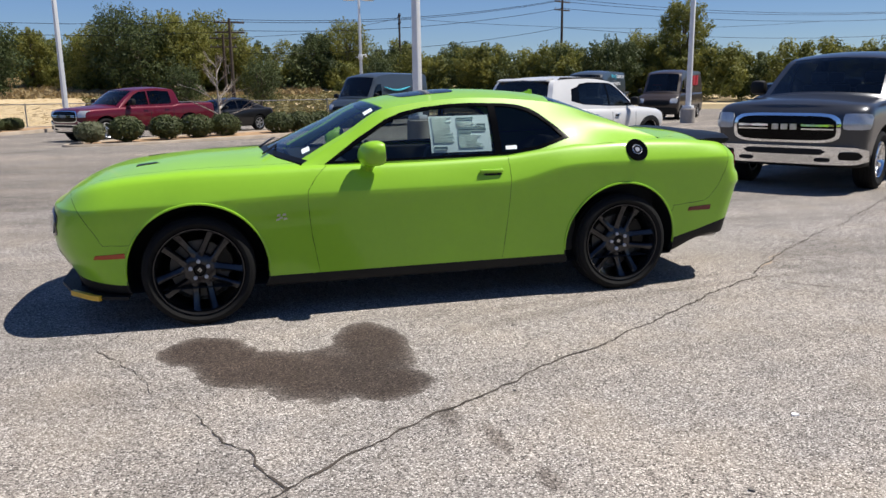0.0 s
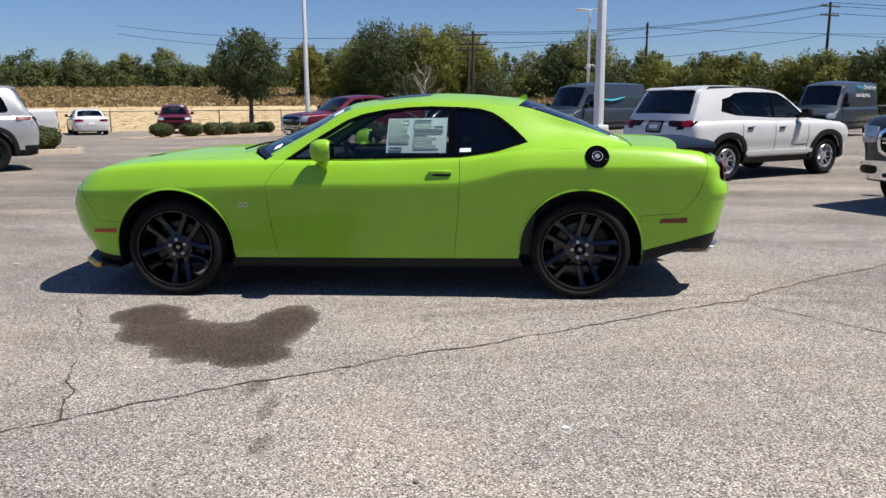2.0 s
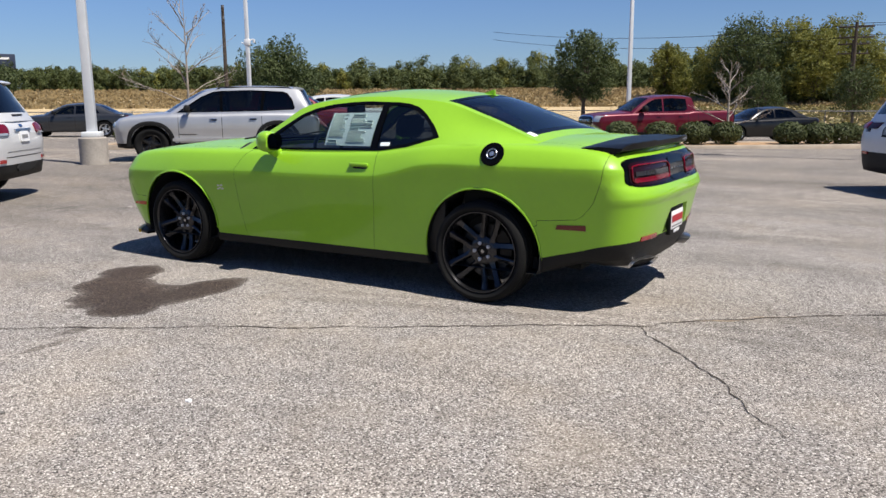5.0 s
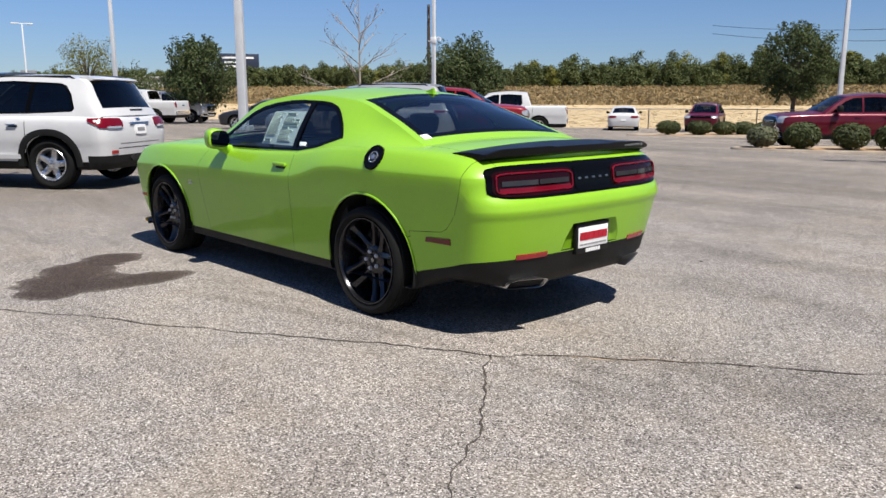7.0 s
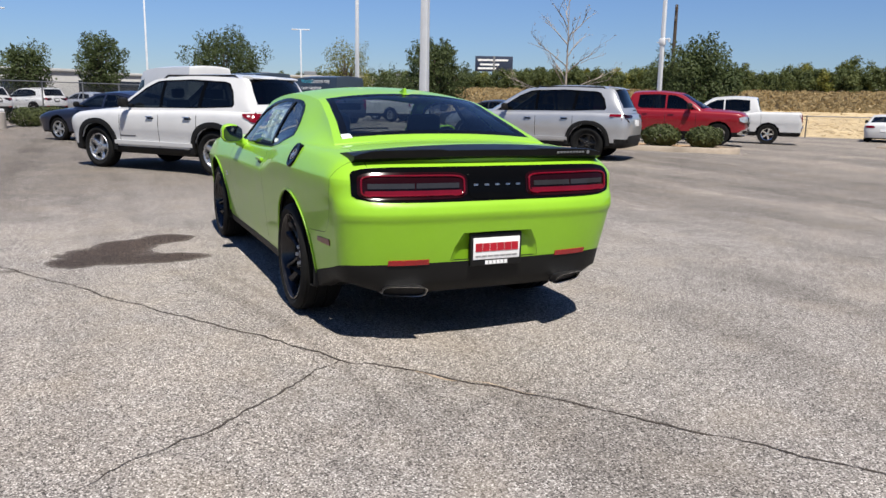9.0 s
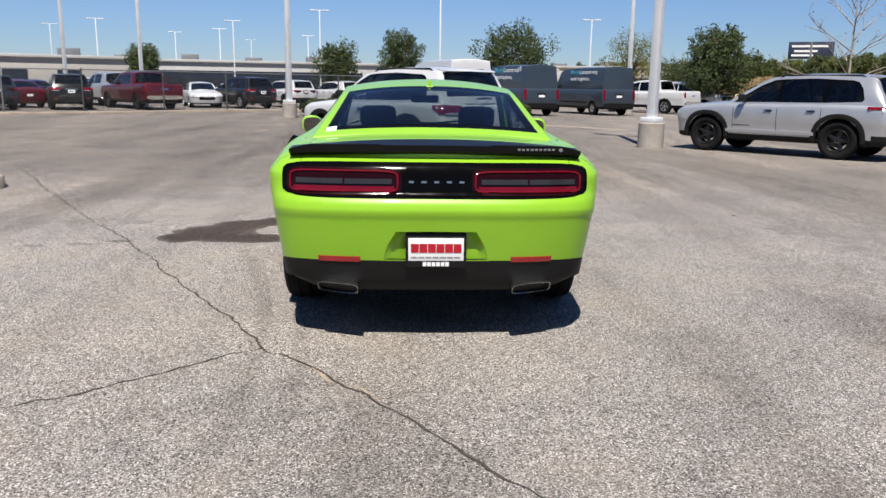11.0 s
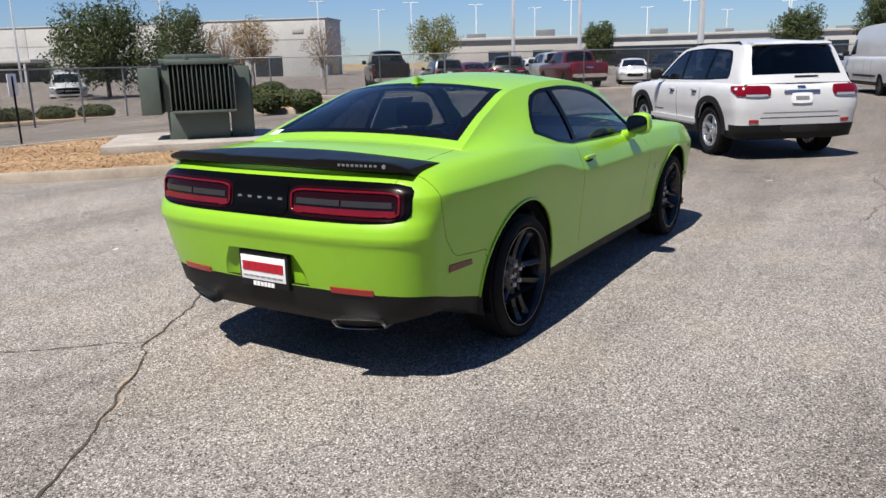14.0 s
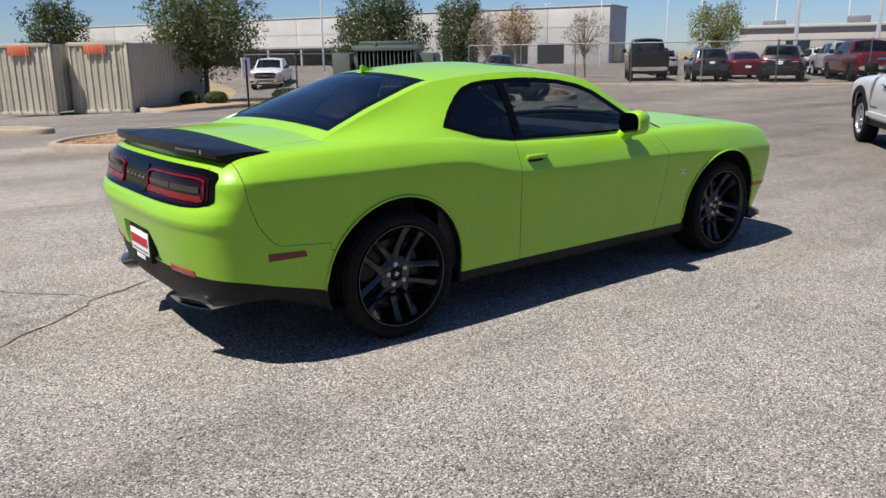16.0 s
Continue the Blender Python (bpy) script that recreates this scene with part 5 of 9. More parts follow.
def billboard(x, y, h, yaw, w=7.0):
    s = new("billboard")
    tagged(s, "dark roadside billboard with plain pale bars on a post", "sign")
    s.matrix_basis = pose(x, y, 0, 0, 0, yaw)
    b = bmesh.new()
    rod(b, (0, 0, 0), (0, 0, h), 0.3, seg=12)
    part("post", b, GALV, s)
    b = bmesh.new()
    box(b, -w / 2, w / 2, -0.2, 0.2, h - 2.8, h, 0.03)
    part("board", b, surface("billboard_navy", (0.02, 0.03, 0.06), 0.5), s)
    for k, (x0, x1, z) in enumerate(((-3, 2.6, 0.7), (-2.6, 1.0, 1.5), (-3, 0.4, 2.2))):
        b = bmesh.new()
        box(b, x0, x1, -0.24, -0.2, h - z - 0.2, h - z + 0.15)
        part("print_bar", b, WHITE, s)


billboard(-125.0, 68.0, 9.5, 65)


# ---- shipping containers ----
CONT = surface("cream_container_paint", (0.47, 0.43, 0.34), 0.55, vary=0.12, scale=1.2, bump=0.05, bump_scale=20)
ORANGE = surface("orange_panel", (0.55, 0.13, 0.06), 0.5)


def container(x, y, yaw, z):
    c = new("shipping_container")
    tagged(c, "cream corrugated steel shipping container with an orange panel on its doors", "container", "shipping containers")
    c.matrix_basis = pose(x, y, z, 0, 0, yaw)
    W, H, L = 2.44, 2.59, 6.06

    def corr(length, steps):
        pts = []
        for k in range(steps):
            x0 = length * k / steps
            s = length / steps
            pts += [(x0, 0.0), (x0 + s * 0.3, 0.0), (x0 + s * 0.42, -0.04), (x0 + s * 0.88, -0.04)]
        pts.append((length, 0.0))
        return pts
    for nm, length, steps, m in (("front_wall", W, 9, Matrix.Identity(4)), ("side_wall", L, 22, Matrix.Translation((W, 0, 0)) @ Matrix.Rotation(radians(90), 4, "Z")), ("side_wall", L, 22, Matrix.Translation((0, L, 0)) @ Matrix.Rotation(radians(-90), 4, "Z"))):
        b = bmesh.new()
        pts = corr(length, steps)
        lo = [b.verts.new((p[0], -p[1], 0.12)) for p in pts]
        hi = [b.verts.new((p[0], -p[1], H - 0.1)) for p in pts]
        for k in range(len(pts) - 1):
            b.faces.new((lo[k], lo[k + 1], hi[k + 1], hi[k]))
        bmesh.ops.transform(b, matrix=m, verts=b.verts)
        part(nm, b, CONT, c, smooth=0)
    b = bmesh.new()
    box(b, 0, W, 0, L, H - 0.1, H - 0.02)
    part("roof", b, CONT, c)
    for x0, y0 in ((0, 0), (W - 0.14, 0), (0, L - 0.14), (W - 0.14, L - 0.14)):
        b = bmesh.new()
        box(b, x0, x0 + 0.14, y0, y0 + 0.14, 0, H, 0.01)
        part("corner_post", b, CONT, c)
    for z0 in (0.0, H - 0.12):
        b = bmesh.new()
        box(b, 0.1, W - 0.1, -0.03, 0.1, z0, z0 + 0.14, 0.01)
        part("end_rail", b, CONT, c)
    b = bmesh.new()
    box(b, 0.75, 1.65, -0.075, -0.045, H - 0.42, H - 0.08, 0.005)
    part("sign_panel", b, ORANGE, c, "orange panel")
    for x0 in (0.45, 0.95, 1.5, 2.0):
        b = bmesh.new()
        rod(b, (x0, -0.07, 0.1), (x0, -0.07, H - 0.1), 0.018)
        part("lock_rod", b, CONT, c)


container(-3.2, -27.96, 133.8, -0.48)
container(-0.9, -29.4, 133.8, -0.50)
b = bmesh.new()
for k in range(5):
    box(b, -0.6, 0.6, -0.5, 0.5, 0.14 * k, 0.14 * k + 0.03)
    for x0 in (-0.6, -0.05, 0.5):
        box(b, x0, x0 + 0.1, -0.5, 0.5, 0.14 * k + 0.03, 0.14 * k + 0.14)
pal = part("pallet_stack", b, surface("weathered_timber", (0.30, 0.22, 0.14), 0.85, vary=0.3, scale=5))
pal.matrix_basis = pose(1.5, -25.6, -0.45, 0, 0, 20)
tagged(pal, "stack of weathered wooden pallets by the containers", "pallets")
s = new("sign_post")
tagged(s, "small white sign on a thin dark post in the mulch", "sign")
s.matrix_basis = pose(-3.7, -12.9, 0.1, 0, 0, 25)
b = bmesh.new()
rod(b, (0, 0, -0.1), (0, 0, 1.35), 0.022)
part("post", b, SATIN_BLACK, s)
b = bmesh.new()
box(b, -0.14, 0.14, -0.02, -0.005, 0.95, 1.40, 0.004)
part("plate", b, WHITE, s)
island(smooth_loop([(1.9, -15.2), (0.6, -14.0), (0.1, -14.2), (0.6, -15.4), (2.4, -16.6)], 2), "kerb", MULCH, "short kerbed island end", z0=-0.06)
island(smooth_loop([(-5.0, -23.0), (-9.8, -26.0), (-17, -24.2), (-17.4, -26.0), (-10, -29.6), (-5.2, -28.0)], 2), "kerb", MULCH, "kerbed bed along the staff parking", z0=-0.42)


# ---- wheels ----
def wheel(parent, x, y, z, radius, width, rim_r, spokes, rim_mat, out=1, twin=False, lugs=5, spin=0.0, label="", deep=0.045, spoke_w=0.03):
    """A wheel with tyre, rim and nuts, its face to out (+1 or -1 along y)."""
    bm = bmesh.new()
    revolve(bm, [(0.02, -0.02), (rim_r * 0.66, -0.02), (rim_r * 0.66, 0.0), (0.02, 0.0)], 28, "Y", closed=True)
    box(bm, rim_r * 0.3, rim_r * 0.72, -0.05, 0.03, -0.10, 0.10, 0.015, m=Matrix.Rotation(0.4, 4, "Y"))
    hub = part("wheel", bm, BRAKE, parent, label)
    hub.matrix_basis = Matrix.Translation((x, y - out * (width / 2 + 0.0), z)) @ Matrix.Diagonal((1, out, 1, 1)) @ Matrix.Rotation(spin, 4, "Y")
    h = width / 2
    bm = bmesh.new()
    prof = [(rim_r, -h * 0.80), (rim_r + 0.012, -h * 0.90), ((rim_r + radius) / 2, -h * 1.04), (radius - 0.03, -h * 0.98), (radius - 0.008, -h * 0.84)]
    for g in (-0.5, 0.0, 0.5):
        prof += [(radius, h * (g - 0.2)), (radius, h * (g + 0.17) - 0.004), (radius - 0.008, h * (g + 0.2) - 0.004), (radius - 0.008, h * (g + 0.26))]
    prof += [(radius - 0.008, h * 0.84), (radius - 0.03, h * 0.98), ((rim_r + radius) / 2 + 0.006, h * 1.05), ((rim_r + radius) / 2, h * 1.03), (rim_r + 0.012, h * 0.90), (rim_r, h * 0.80)]
    revolve(bm, prof, 48, "Y")
    part("tyre", bm, RUBBER, hub)
    bm = bmesh.new()
    f = h * 0.86
    revolve(bm, [(rim_r + 0.004, f), (rim_r - 0.004, f + 0.01), (rim_r - 0.018, f), (rim_r - 0.026, f - 0.03), (rim_r - 0.036, f - 0.09), (rim_r - 0.04, -h * 0.8), (rim_r + 0.004, -h * 0.8)], 48, "Y")
    r_hub = 0.078 if twin else 0.062
    revolve(bm, [(0.001, f - 0.03), (0.026, f - 0.032), (0.028, f - 0.026), (r_hub, f - 0.03), (r_hub + 0.012, f - 0.055), (r_hub, f - 0.09), (0.001, f - 0.09)], 24, "Y")
    fan = []
    for k in range(spokes):
        a = math.tau * k / spokes
        if twin:
            fan += [(a - 0.20, a - 0.30, 0), (a + 0.20, a + 0.30, 0)]
        else:
            fan.append((a, a, 0))
    for a0, a1, _ in fan:
        w0, w1 = (spoke_w * 0.62, spoke_w * 0.5) if twin else (spoke_w, spoke_w * 0.8)
        secs = []
        n = 6
        for q in range(n + 1):
            t = q / n
            r = r_hub * 0.75 + (rim_r - 0.014 - r_hub * 0.75) * t
            a = a0 + (a1 - a0) * t * t
            w = w0 + (w1 - w0) * t
            y1 = f - 0.03 - deep * math.sin(math.pi * min(t * 1.05, 1)) * 0.35 + 0.018 * t
            er, et = Vector((math.cos(a), 0, math.sin(a))), Vector((-math.sin(a), 0, math.cos(a)))
            c = er * r
            secs.append([c + et * w * k2 + Vector((0, y1 + dy, 0)) for k2, dy in ((-1, -0.05), (-1, -0.008), (-0.62, 0), (0.62, 0), (1, -0.008), (1, -0.05))])
        vs = [[bm.verts.new(p) for p in s] for s in secs]
        for q in range(n):
            for k2 in range(5):
                bm.faces.new((vs[q][k2], vs[q][k2 + 1], vs[q + 1][k2 + 1], vs[q + 1][k2]))
    part("rim", bm, rim_mat, hub)
    bm = bmesh.new()
    for k in range(lugs):
        a = math.tau * k / lugs + 0.3
        c = (0.046 * math.cos(a), 0, 0.046 * math.sin(a))
        rod(bm, (c[0], f - 0.04, c[2]), (c[0], f - 0.012, c[2]), 0.0095, 0.008, 6)
    part("wheel_nuts", bm, CHROME, hub)
    return hub


def split_wheel(parent, x, y, z, radius, width, rim_r, out, spin, label):
    """A concave alloy wheel: five pairs of parallel bars that run from the hub to the rim, round a brake disc."""
    h = width / 2
    f = h * 0.86
    hub = new("wheel")
    hub.parent = parent
    tagged(hub, label)
    hub.matrix_basis = Matrix.Translation((x, y - out * h, z)) @ Matrix.Diagonal((1, out, 1, 1)) @ Matrix.Rotation(spin, 4, "Y")
    bm = bmesh.new()
    prof = [(rim_r, -h * 0.80), (rim_r + 0.012, -h * 0.90), ((rim_r + radius) / 2, -h * 1.04), (radius - 0.03, -h * 0.98), (radius - 0.008, -h * 0.84)]
    for g in (-0.5, 0.0, 0.5):
        prof += [(radius, h * (g - 0.2)), (radius, h * (g + 0.17) - 0.004), (radius - 0.008, h * (g + 0.2) - 0.004), (radius - 0.008, h * (g + 0.26))]
    prof += [(radius - 0.006, h * 0.80), (radius - 0.016, h * 0.93), (radius - 0.032, h * 0.99), (radius - 0.036, h * 1.0), (rim_r + 0.032, h * 1.02), (rim_r + 0.022, h * 0.97), (rim_r + 0.012, h * 0.93), (rim_r, h * 0.80)]
    revolve(bm, prof, 64, "Y")
    part("tyre", bm, RUBBER, hub)
    bm = bmesh.new()
    revolve(bm, [(rim_r + 0.005, f + 0.002), (rim_r + 0.001, f + 0.011), (rim_r - 0.006, f + 0.010), (rim_r - 0.012, f - 0.002), (rim_r - 0.017, f - 0.020), (rim_r - 0.030, f - 0.075), (rim_r - 0.040, f - 0.13), (rim_r - 0.042, -h * 0.8), (rim_r + 0.005, -h * 0.8)], 64, "Y")
    part("barrel", bm, GUNMETAL, hub)
    bm = bmesh.new()
    c0 = f - 0.058
    revolve(bm, [(0.034, c0 - 0.006), (0.040, c0 + 0.002), (0.088, c0 + 0.001), (0.102, c0 - 0.008), (0.106, c0 - 0.03), (0.06, c0 - 0.05), (0.03, c0 - 0.05)], 40, "Y")
    for k in range(5):
        a = math.tau * k / 5
        er, et = Vector((math.cos(a), 0, math.sin(a))), Vector((-math.sin(a), 0, math.cos(a)))
        for sd in (-1, 1):
            secs = []
            for q in range(11):
                t = q / 10
                r = 0.060 + (rim_r - 0.006 - 0.060) * t
                off = sd * (0.039 + 0.018 * t ** 1.4)
                half = 0.0215 - 0.003 * math.sin(math.pi * t) + 0.013 * max(0.0, (t - 0.85) / 0.15) ** 2 + 0.012 * max(0.0, (0.22 - t) / 0.22)
                top = c0 + 0.002 + 0.046 * t ** 1.6 - 0.006 * math.sin(math.pi * t)
                deep = 0.040 - 0.012 * t
                secs.append([er * r + et * (off + half * w) + Vector((0, top + dy, 0)) for w, dy in ((-1.3, -deep), (-1.0, -0.010), (-0.2 - 0.35 * sd, 0), (0.2 - 0.35 * sd, -0.002), (1.0, -0.010), (1.3, -deep))])
            vs = [[bm.verts.new(p) for p in sec] for sec in secs]
            for q in range(10):
                for w in range(5):
                    bm.faces.new((vs[q][w], vs[q][w + 1], vs[q + 1][w + 1], vs[q + 1][w]))
    part("spokes", bm, GUNMETAL, hub)
    bm = bmesh.new()
    revolve(bm, [(0.001, c0 + 0.004), (0.028, c0 + 0.002), (0.034, c0 - 0.006)], 28, "Y")
    cap = part("centre_cap", bm, SATIN_BLACK, hub, "black centre cap")
    bm = bmesh.new()
    for dx in (-0.006, 0.007):
        box(bm, dx - 0.004, dx + 0.004, c0 + 0.003, c0 + 0.006, -0.011, 0.011, m=Matrix.Rotation(0.5, 4, "Y"))
    part("cap_emblem", bm, STEEL, cap, "two plain slanted metal bars")
    for k in range(5):
        a = math.tau * (k + 0.5) / 5
        c = (0.0575 * math.cos(a), 0.0575 * math.sin(a))
        bm = bmesh.new()
        rod(bm, (c[0], c0 - 0.02, c[1]), (c[0], c0 + 0.014, c[1]), 0.0135, 0.012, 6)
        rod(bm, (c[0], c0 + 0.014, c[1]), (c[0], c0 + 0.018, c[1]), 0.0135, 0.010, 8)
        part("wheel_nut", bm, NUT, hub, "bright wheel nut")
    bm = bmesh.new()
    revolve(bm, [(0.06, -0.03), (0.185, -0.03), (0.187, -0.018), (0.187, -0.012), (0.185, 0.0), (0.11, 0.0), (0.10, 0.03), (0.06, 0.03)], 44, "Y", closed=True)
    part("brake_disc", bm, BRAKE, hub, "grey iron brake disc")
    bm = bmesh.new()
    pts = [(0.125 * math.cos(a), 0.125 * math.sin(a)) for a in np.linspace(-0.55, 0.55, 9)] + [(0.212 * math.cos(a), 0.212 * math.sin(a)) for a in np.linspace(0.5, -0.5, 9)]
    prism(bm, pts, -0.06, 0.034)
    bmesh.ops.bevel(bm, geom=list(bm.edges), offset=0.008, segments=2, affect="EDGES")
    bmesh.ops.transform(bm, matrix=Matrix.Rotation(spin + 0.35, 4, "Y").inverted(), verts=bm.verts)
    part("brake_caliper", bm, SATIN_BLACK, hub, "black brake caliper")
    return hub


def simple_wheel(parent, x, y, z, radius, width, rim_r, rim_mat, out=1, spokes=5):
    """A wheel for vehicles far off."""
    bm = bmesh.new()
    revolve(bm, [(0.01, 0.02), (rim_r * 0.9, 0.0), (rim_r * 0.95, 0.04), (rim_r, 0.05)], 20, "Y")
    hub = part("wheel", bm, SATIN_BLACK, parent)
    hub.matrix_basis = Matrix.Translation((x, y - out * width / 2, z)) @ Matrix.Diagonal((1, out, 1, 1))
    h = width / 2
    bm = bmesh.new()
    revolve(bm, [(rim_r, -h), (radius - 0.03, -h), (radius, -h * 0.7), (radius, h * 0.7), (radius - 0.03, h), (rim_r, h * 0.9), (rim_r - 0.01, h * 0.4)], 28, "Y")
    part("tyre", bm, RUBBER, hub)
    bm = bmesh.new()
    revolve(bm, [(rim_r, h * 0.9), (rim_r - 0.025, h * 0.85), (rim_r - 0.03, h * 0.5)], 28, "Y")
    for k in range(spokes):
        m = Matrix.Rotation(math.tau * k / spokes, 4, "Y")
        box(bm, 0.03, rim_r - 0.02, h * 0.45, h * 0.72, -0.036, 0.036, m=m)
    revolve(bm, [(0.001, h * 0.76), (0.055, h * 0.74), (0.06, h * 0.45)], 14, "Y")
    part("rim", bm, rim_mat, hub)
    return hub


# ---- the lime coupe ----
def seat(parent, x, y, z, mat, w=0.54):
    bm = bmesh.new()
    box(bm, -0.26, 0.26, -w / 2, w / 2, 0.0, 0.16, 0.05, m=Matrix.Rotation(0.12, 4, "Y"))
    base = part("seat_cushion", bm, mat, parent)
    base.matrix_basis = pose(x, y, z)
    bm = bmesh.new()
    box(bm, 0.0, 0.15, -w / 2 + 0.03, w / 2 - 0.03, 0.0, 0.62, 0.06, m=Matrix.Rotation(0.32, 4, "Y"))
    for s in (-1, 1):
        box(bm, -0.05, 0.13, s * (w / 2 - 0.02) - 0.05, s * (w / 2 - 0.02) + 0.05, 0.02, 0.5, 0.04, m=Matrix.Rotation(0.32, 4, "Y"))
    back = part("seat_back", bm, mat, parent)
    back.matrix_basis = pose(x + 0.20, y, z + 0.08)
    bm = bmesh.new()
    box(bm, 0.0, 0.12, -0.14, 0.14, 0.0, 0.17, 0.05, m=Matrix.Rotation(0.25, 4, "Y"))
    for s in (-1, 1):
        rod(bm, (0.05, s * 0.06, -0.07), (0.06, s * 0.06, 0.03), 0.008)
    head = part("headrest", bm, mat, parent)
    head.matrix_basis = pose(x + 0.40, y, z + 0.69)


def coupe():
    car = new("coupe")
    tagged(car, "lime green two-door muscle coupe with gloss-black spoiler and gunmetal wheels", "car")
    c = curve_of
    crease = c([(-2.5, 0.77), (-2.1, 0.775), (-1.46, 0.795), (-0.73, 0.82), (0.62, 0.835), (0.8, 0.865), (1.08, 0.932), (1.3, 0.945), (2.35, 0.945), (2.65, 0.94)])
    low = c([(-2.5, 0.34), (-2.1, 0.31), (-1.8, 0.285), (0, 0.282), (1.85, 0.30), (1.97, 0.35), (2.2, 0.41), (2.42, 0.465), (2.65, 0.485)])
    under = c([(-2.5, 0.25), (-1.8, 0.215), (0, 0.205), (1.95, 0.24), (2.2, 0.28), (2.6, 0.295)])
    shoulder = c([(-2.45, 0.785), (-2.33, 0.80), (-2.2, 0.865), (-2.0, 0.925), (-1.8, 0.957), (-1.4, 0.982), (-0.7, 0.992), (0, 0.998), (0.62, 1.015), (0.9, 1.045), (1.2, 1.075), (1.6, 1.085), (2.0, 1.075), (2.3, 1.05), (2.5, 1.03)])
    wide = c([(-2.1, 0.925), (-1.8, 0.955), (-1.45, 0.965), (-1.0, 0.952), (-0.5, 0.945), (0.3, 0.94), (0.8, 0.945), (1.2, 0.954), (1.55, 0.958), (2.0, 0.945), (2.4, 0.92)])

    def less(d):
        return lambda x: wide(x) - d

    def between(k, up=0.0):
        return lambda x: low(x) + (crease(x) - low(x)) * k + up
    # front, rear, corner lengths, half width, height: from the sill to the shoulder
    levels = [
        (-2.16, 2.38, 0.5, 0.33, less(0.15), under),
        (-2.24, 2.52, 0.5, 0.33, less(0.08), lambda x: under(x) + 0.008),
        (-2.27, 2.584, 0.5, 0.33, less(0.062), low),
        (-2.36, 2.622, 0.48, 0.33, less(0.036), between(0.38)),
        (-2.372, 2.636, 0.48, 0.33, less(0.026), between(0.53)),
        (-2.375, 2.650, 0.48, 0.33, less(0.021), between(0.59)),
        (-2.375, 2.632, 0.48, 0.33, less(0.014), between(0.72)),
        (-2.360, 2.588, 0.46, 0.31, less(0.0042), lambda x: crease(x) - 0.085),
        (-2.345, 2.576, 0.46, 0.31, less(0.0), lambda x: crease(x) - 0.003),
        (-2.340, 2.572, 0.46, 0.31, less(0.001), lambda x: crease(x) + 0.003),
        (-2.325, 2.562, 0.46, 0.31, less(0.016), lambda x: crease(x) + (shoulder(x) - crease(x)) * 0.28),
        (-2.285, 2.530, 0.44, 0.30, less(0.066), lambda x: shoulder(x) - 0.022),
        (-2.24, 2.490, 0.42, 0.28, less(0.105), shoulder),
    ]
    crown = c([(-2.3, 0.80), (-2.17, 0.895), (-1.96, 0.972), (-1.8, 1.0), (-1.4, 1.04), (-0.95, 1.055), (-0.6, 1.06), (0.5, 1.06), (1.6, 1.125), (1.85, 1.13), (2.2, 1.12), (2.49, 1.065)])
    bm = shell(levels, 96, 16, [2, 2, 4, 2, 1, 3, 2, 2, 1, 2, 4, 3], crown, 14)
    for v in bm.verts:
        if v.co.x > 1.95 and v.co.z < 0.36:
            k = min(1.0, max(0.0, (abs(v.co.y) - 0.62) / 0.28)) * min(1.0, (v.co.x - 1.95) / 0.3)
            v.co.z = min(max(v.co.z, 0.37), v.co.z + 0.085 * k)
    FX, RX, WZ = -1.43, 1.52, 0.353
    arch_f = circle(FX, WZ, 0.435, 40)
    arch_r = circle(RX, WZ, 0.435, 40)
    door = [(-0.575, 1.06), (-0.60, 0.985), (-0.66, 0.93), (-0.725, 0.84), (-0.73, 0.77), (-0.712, 0.55), (-0.665, 0.285), (-0.66, 0.15), (0.60, 0.15), (0.615, 0.30), (0.645, 0.60), (0.66, 0.85), (0.655, 1.06)]
    nose = [(-2.20, 0.90), (-2.13, 0.80), (-2.03, 0.64), (-1.985, 0.555), (-1.80, 0.545)]
    tail = [(2.385, 1.1), (2.375, 0.95), (2.36, 0.86), (2.31, 0.73), (2.24, 0.645), (2.2, 0.622), (1.93, 0.60)]
    sill = [(-1.1, 0.281), (1.2, 0.281)]
    for s in (-1, 1):
        cut(bm, arch_f, s)
        cut(bm, arch_r, s)
        cut(bm, door, s, closed=True)
        cut(bm, nose, s, closed=False)
        cut(bm, tail, s, closed=False)
    # hood and trunk lid, seen from above
    hood = [(-2.235, -0.70), (-1.6, -0.775), (-0.62, -0.775), (-0.62, 0.775), (-1.6, 0.775), (-2.235, 0.70)]
    lid = [(1.70, -0.70), (2.44, -0.735), (2.60, -0.735), (2.60, 0.735), (2.44, 0.735), (1.70, 0.70)]

    def cut_top(poly):
        for k in range(len(poly)):
            a, b = poly[k], poly[(k + 1) % len(poly)]
            fs = [f for f in bm.faces if f.calc_center_bounds().z > 0.80 and min(p[0] for p in poly) - 0.1 < f.calc_center_bounds().x < max(p[0] for p in poly) + 0.1]
            es, vs = {e for f in fs for e in f.edges}, {v for f in fs for v in f.verts}
            bmesh.ops.bisect_plane(bm, geom=list(es) + list(vs) + fs, dist=2e-4, plane_co=(a[0], a[1], 0), plane_no=(-(b[1] - a[1]), b[0] - a[0], 0))
    cut_top(hood)
    cut_top(lid)
    # plan of the glasshouse's foot
    foot = [(-0.985, 0.0), (-0.965, 0.3), (-0.89, 0.6), (-0.76, 0.83), (-0.3, 0.845), (0.6, 0.845), (1.2, 0.84), (1.86, 0.76), (1.875, 0.4), (1.88, 0.0)]
    foot = [(x, -y) for x, y in foot[::-1]][:-1] + foot
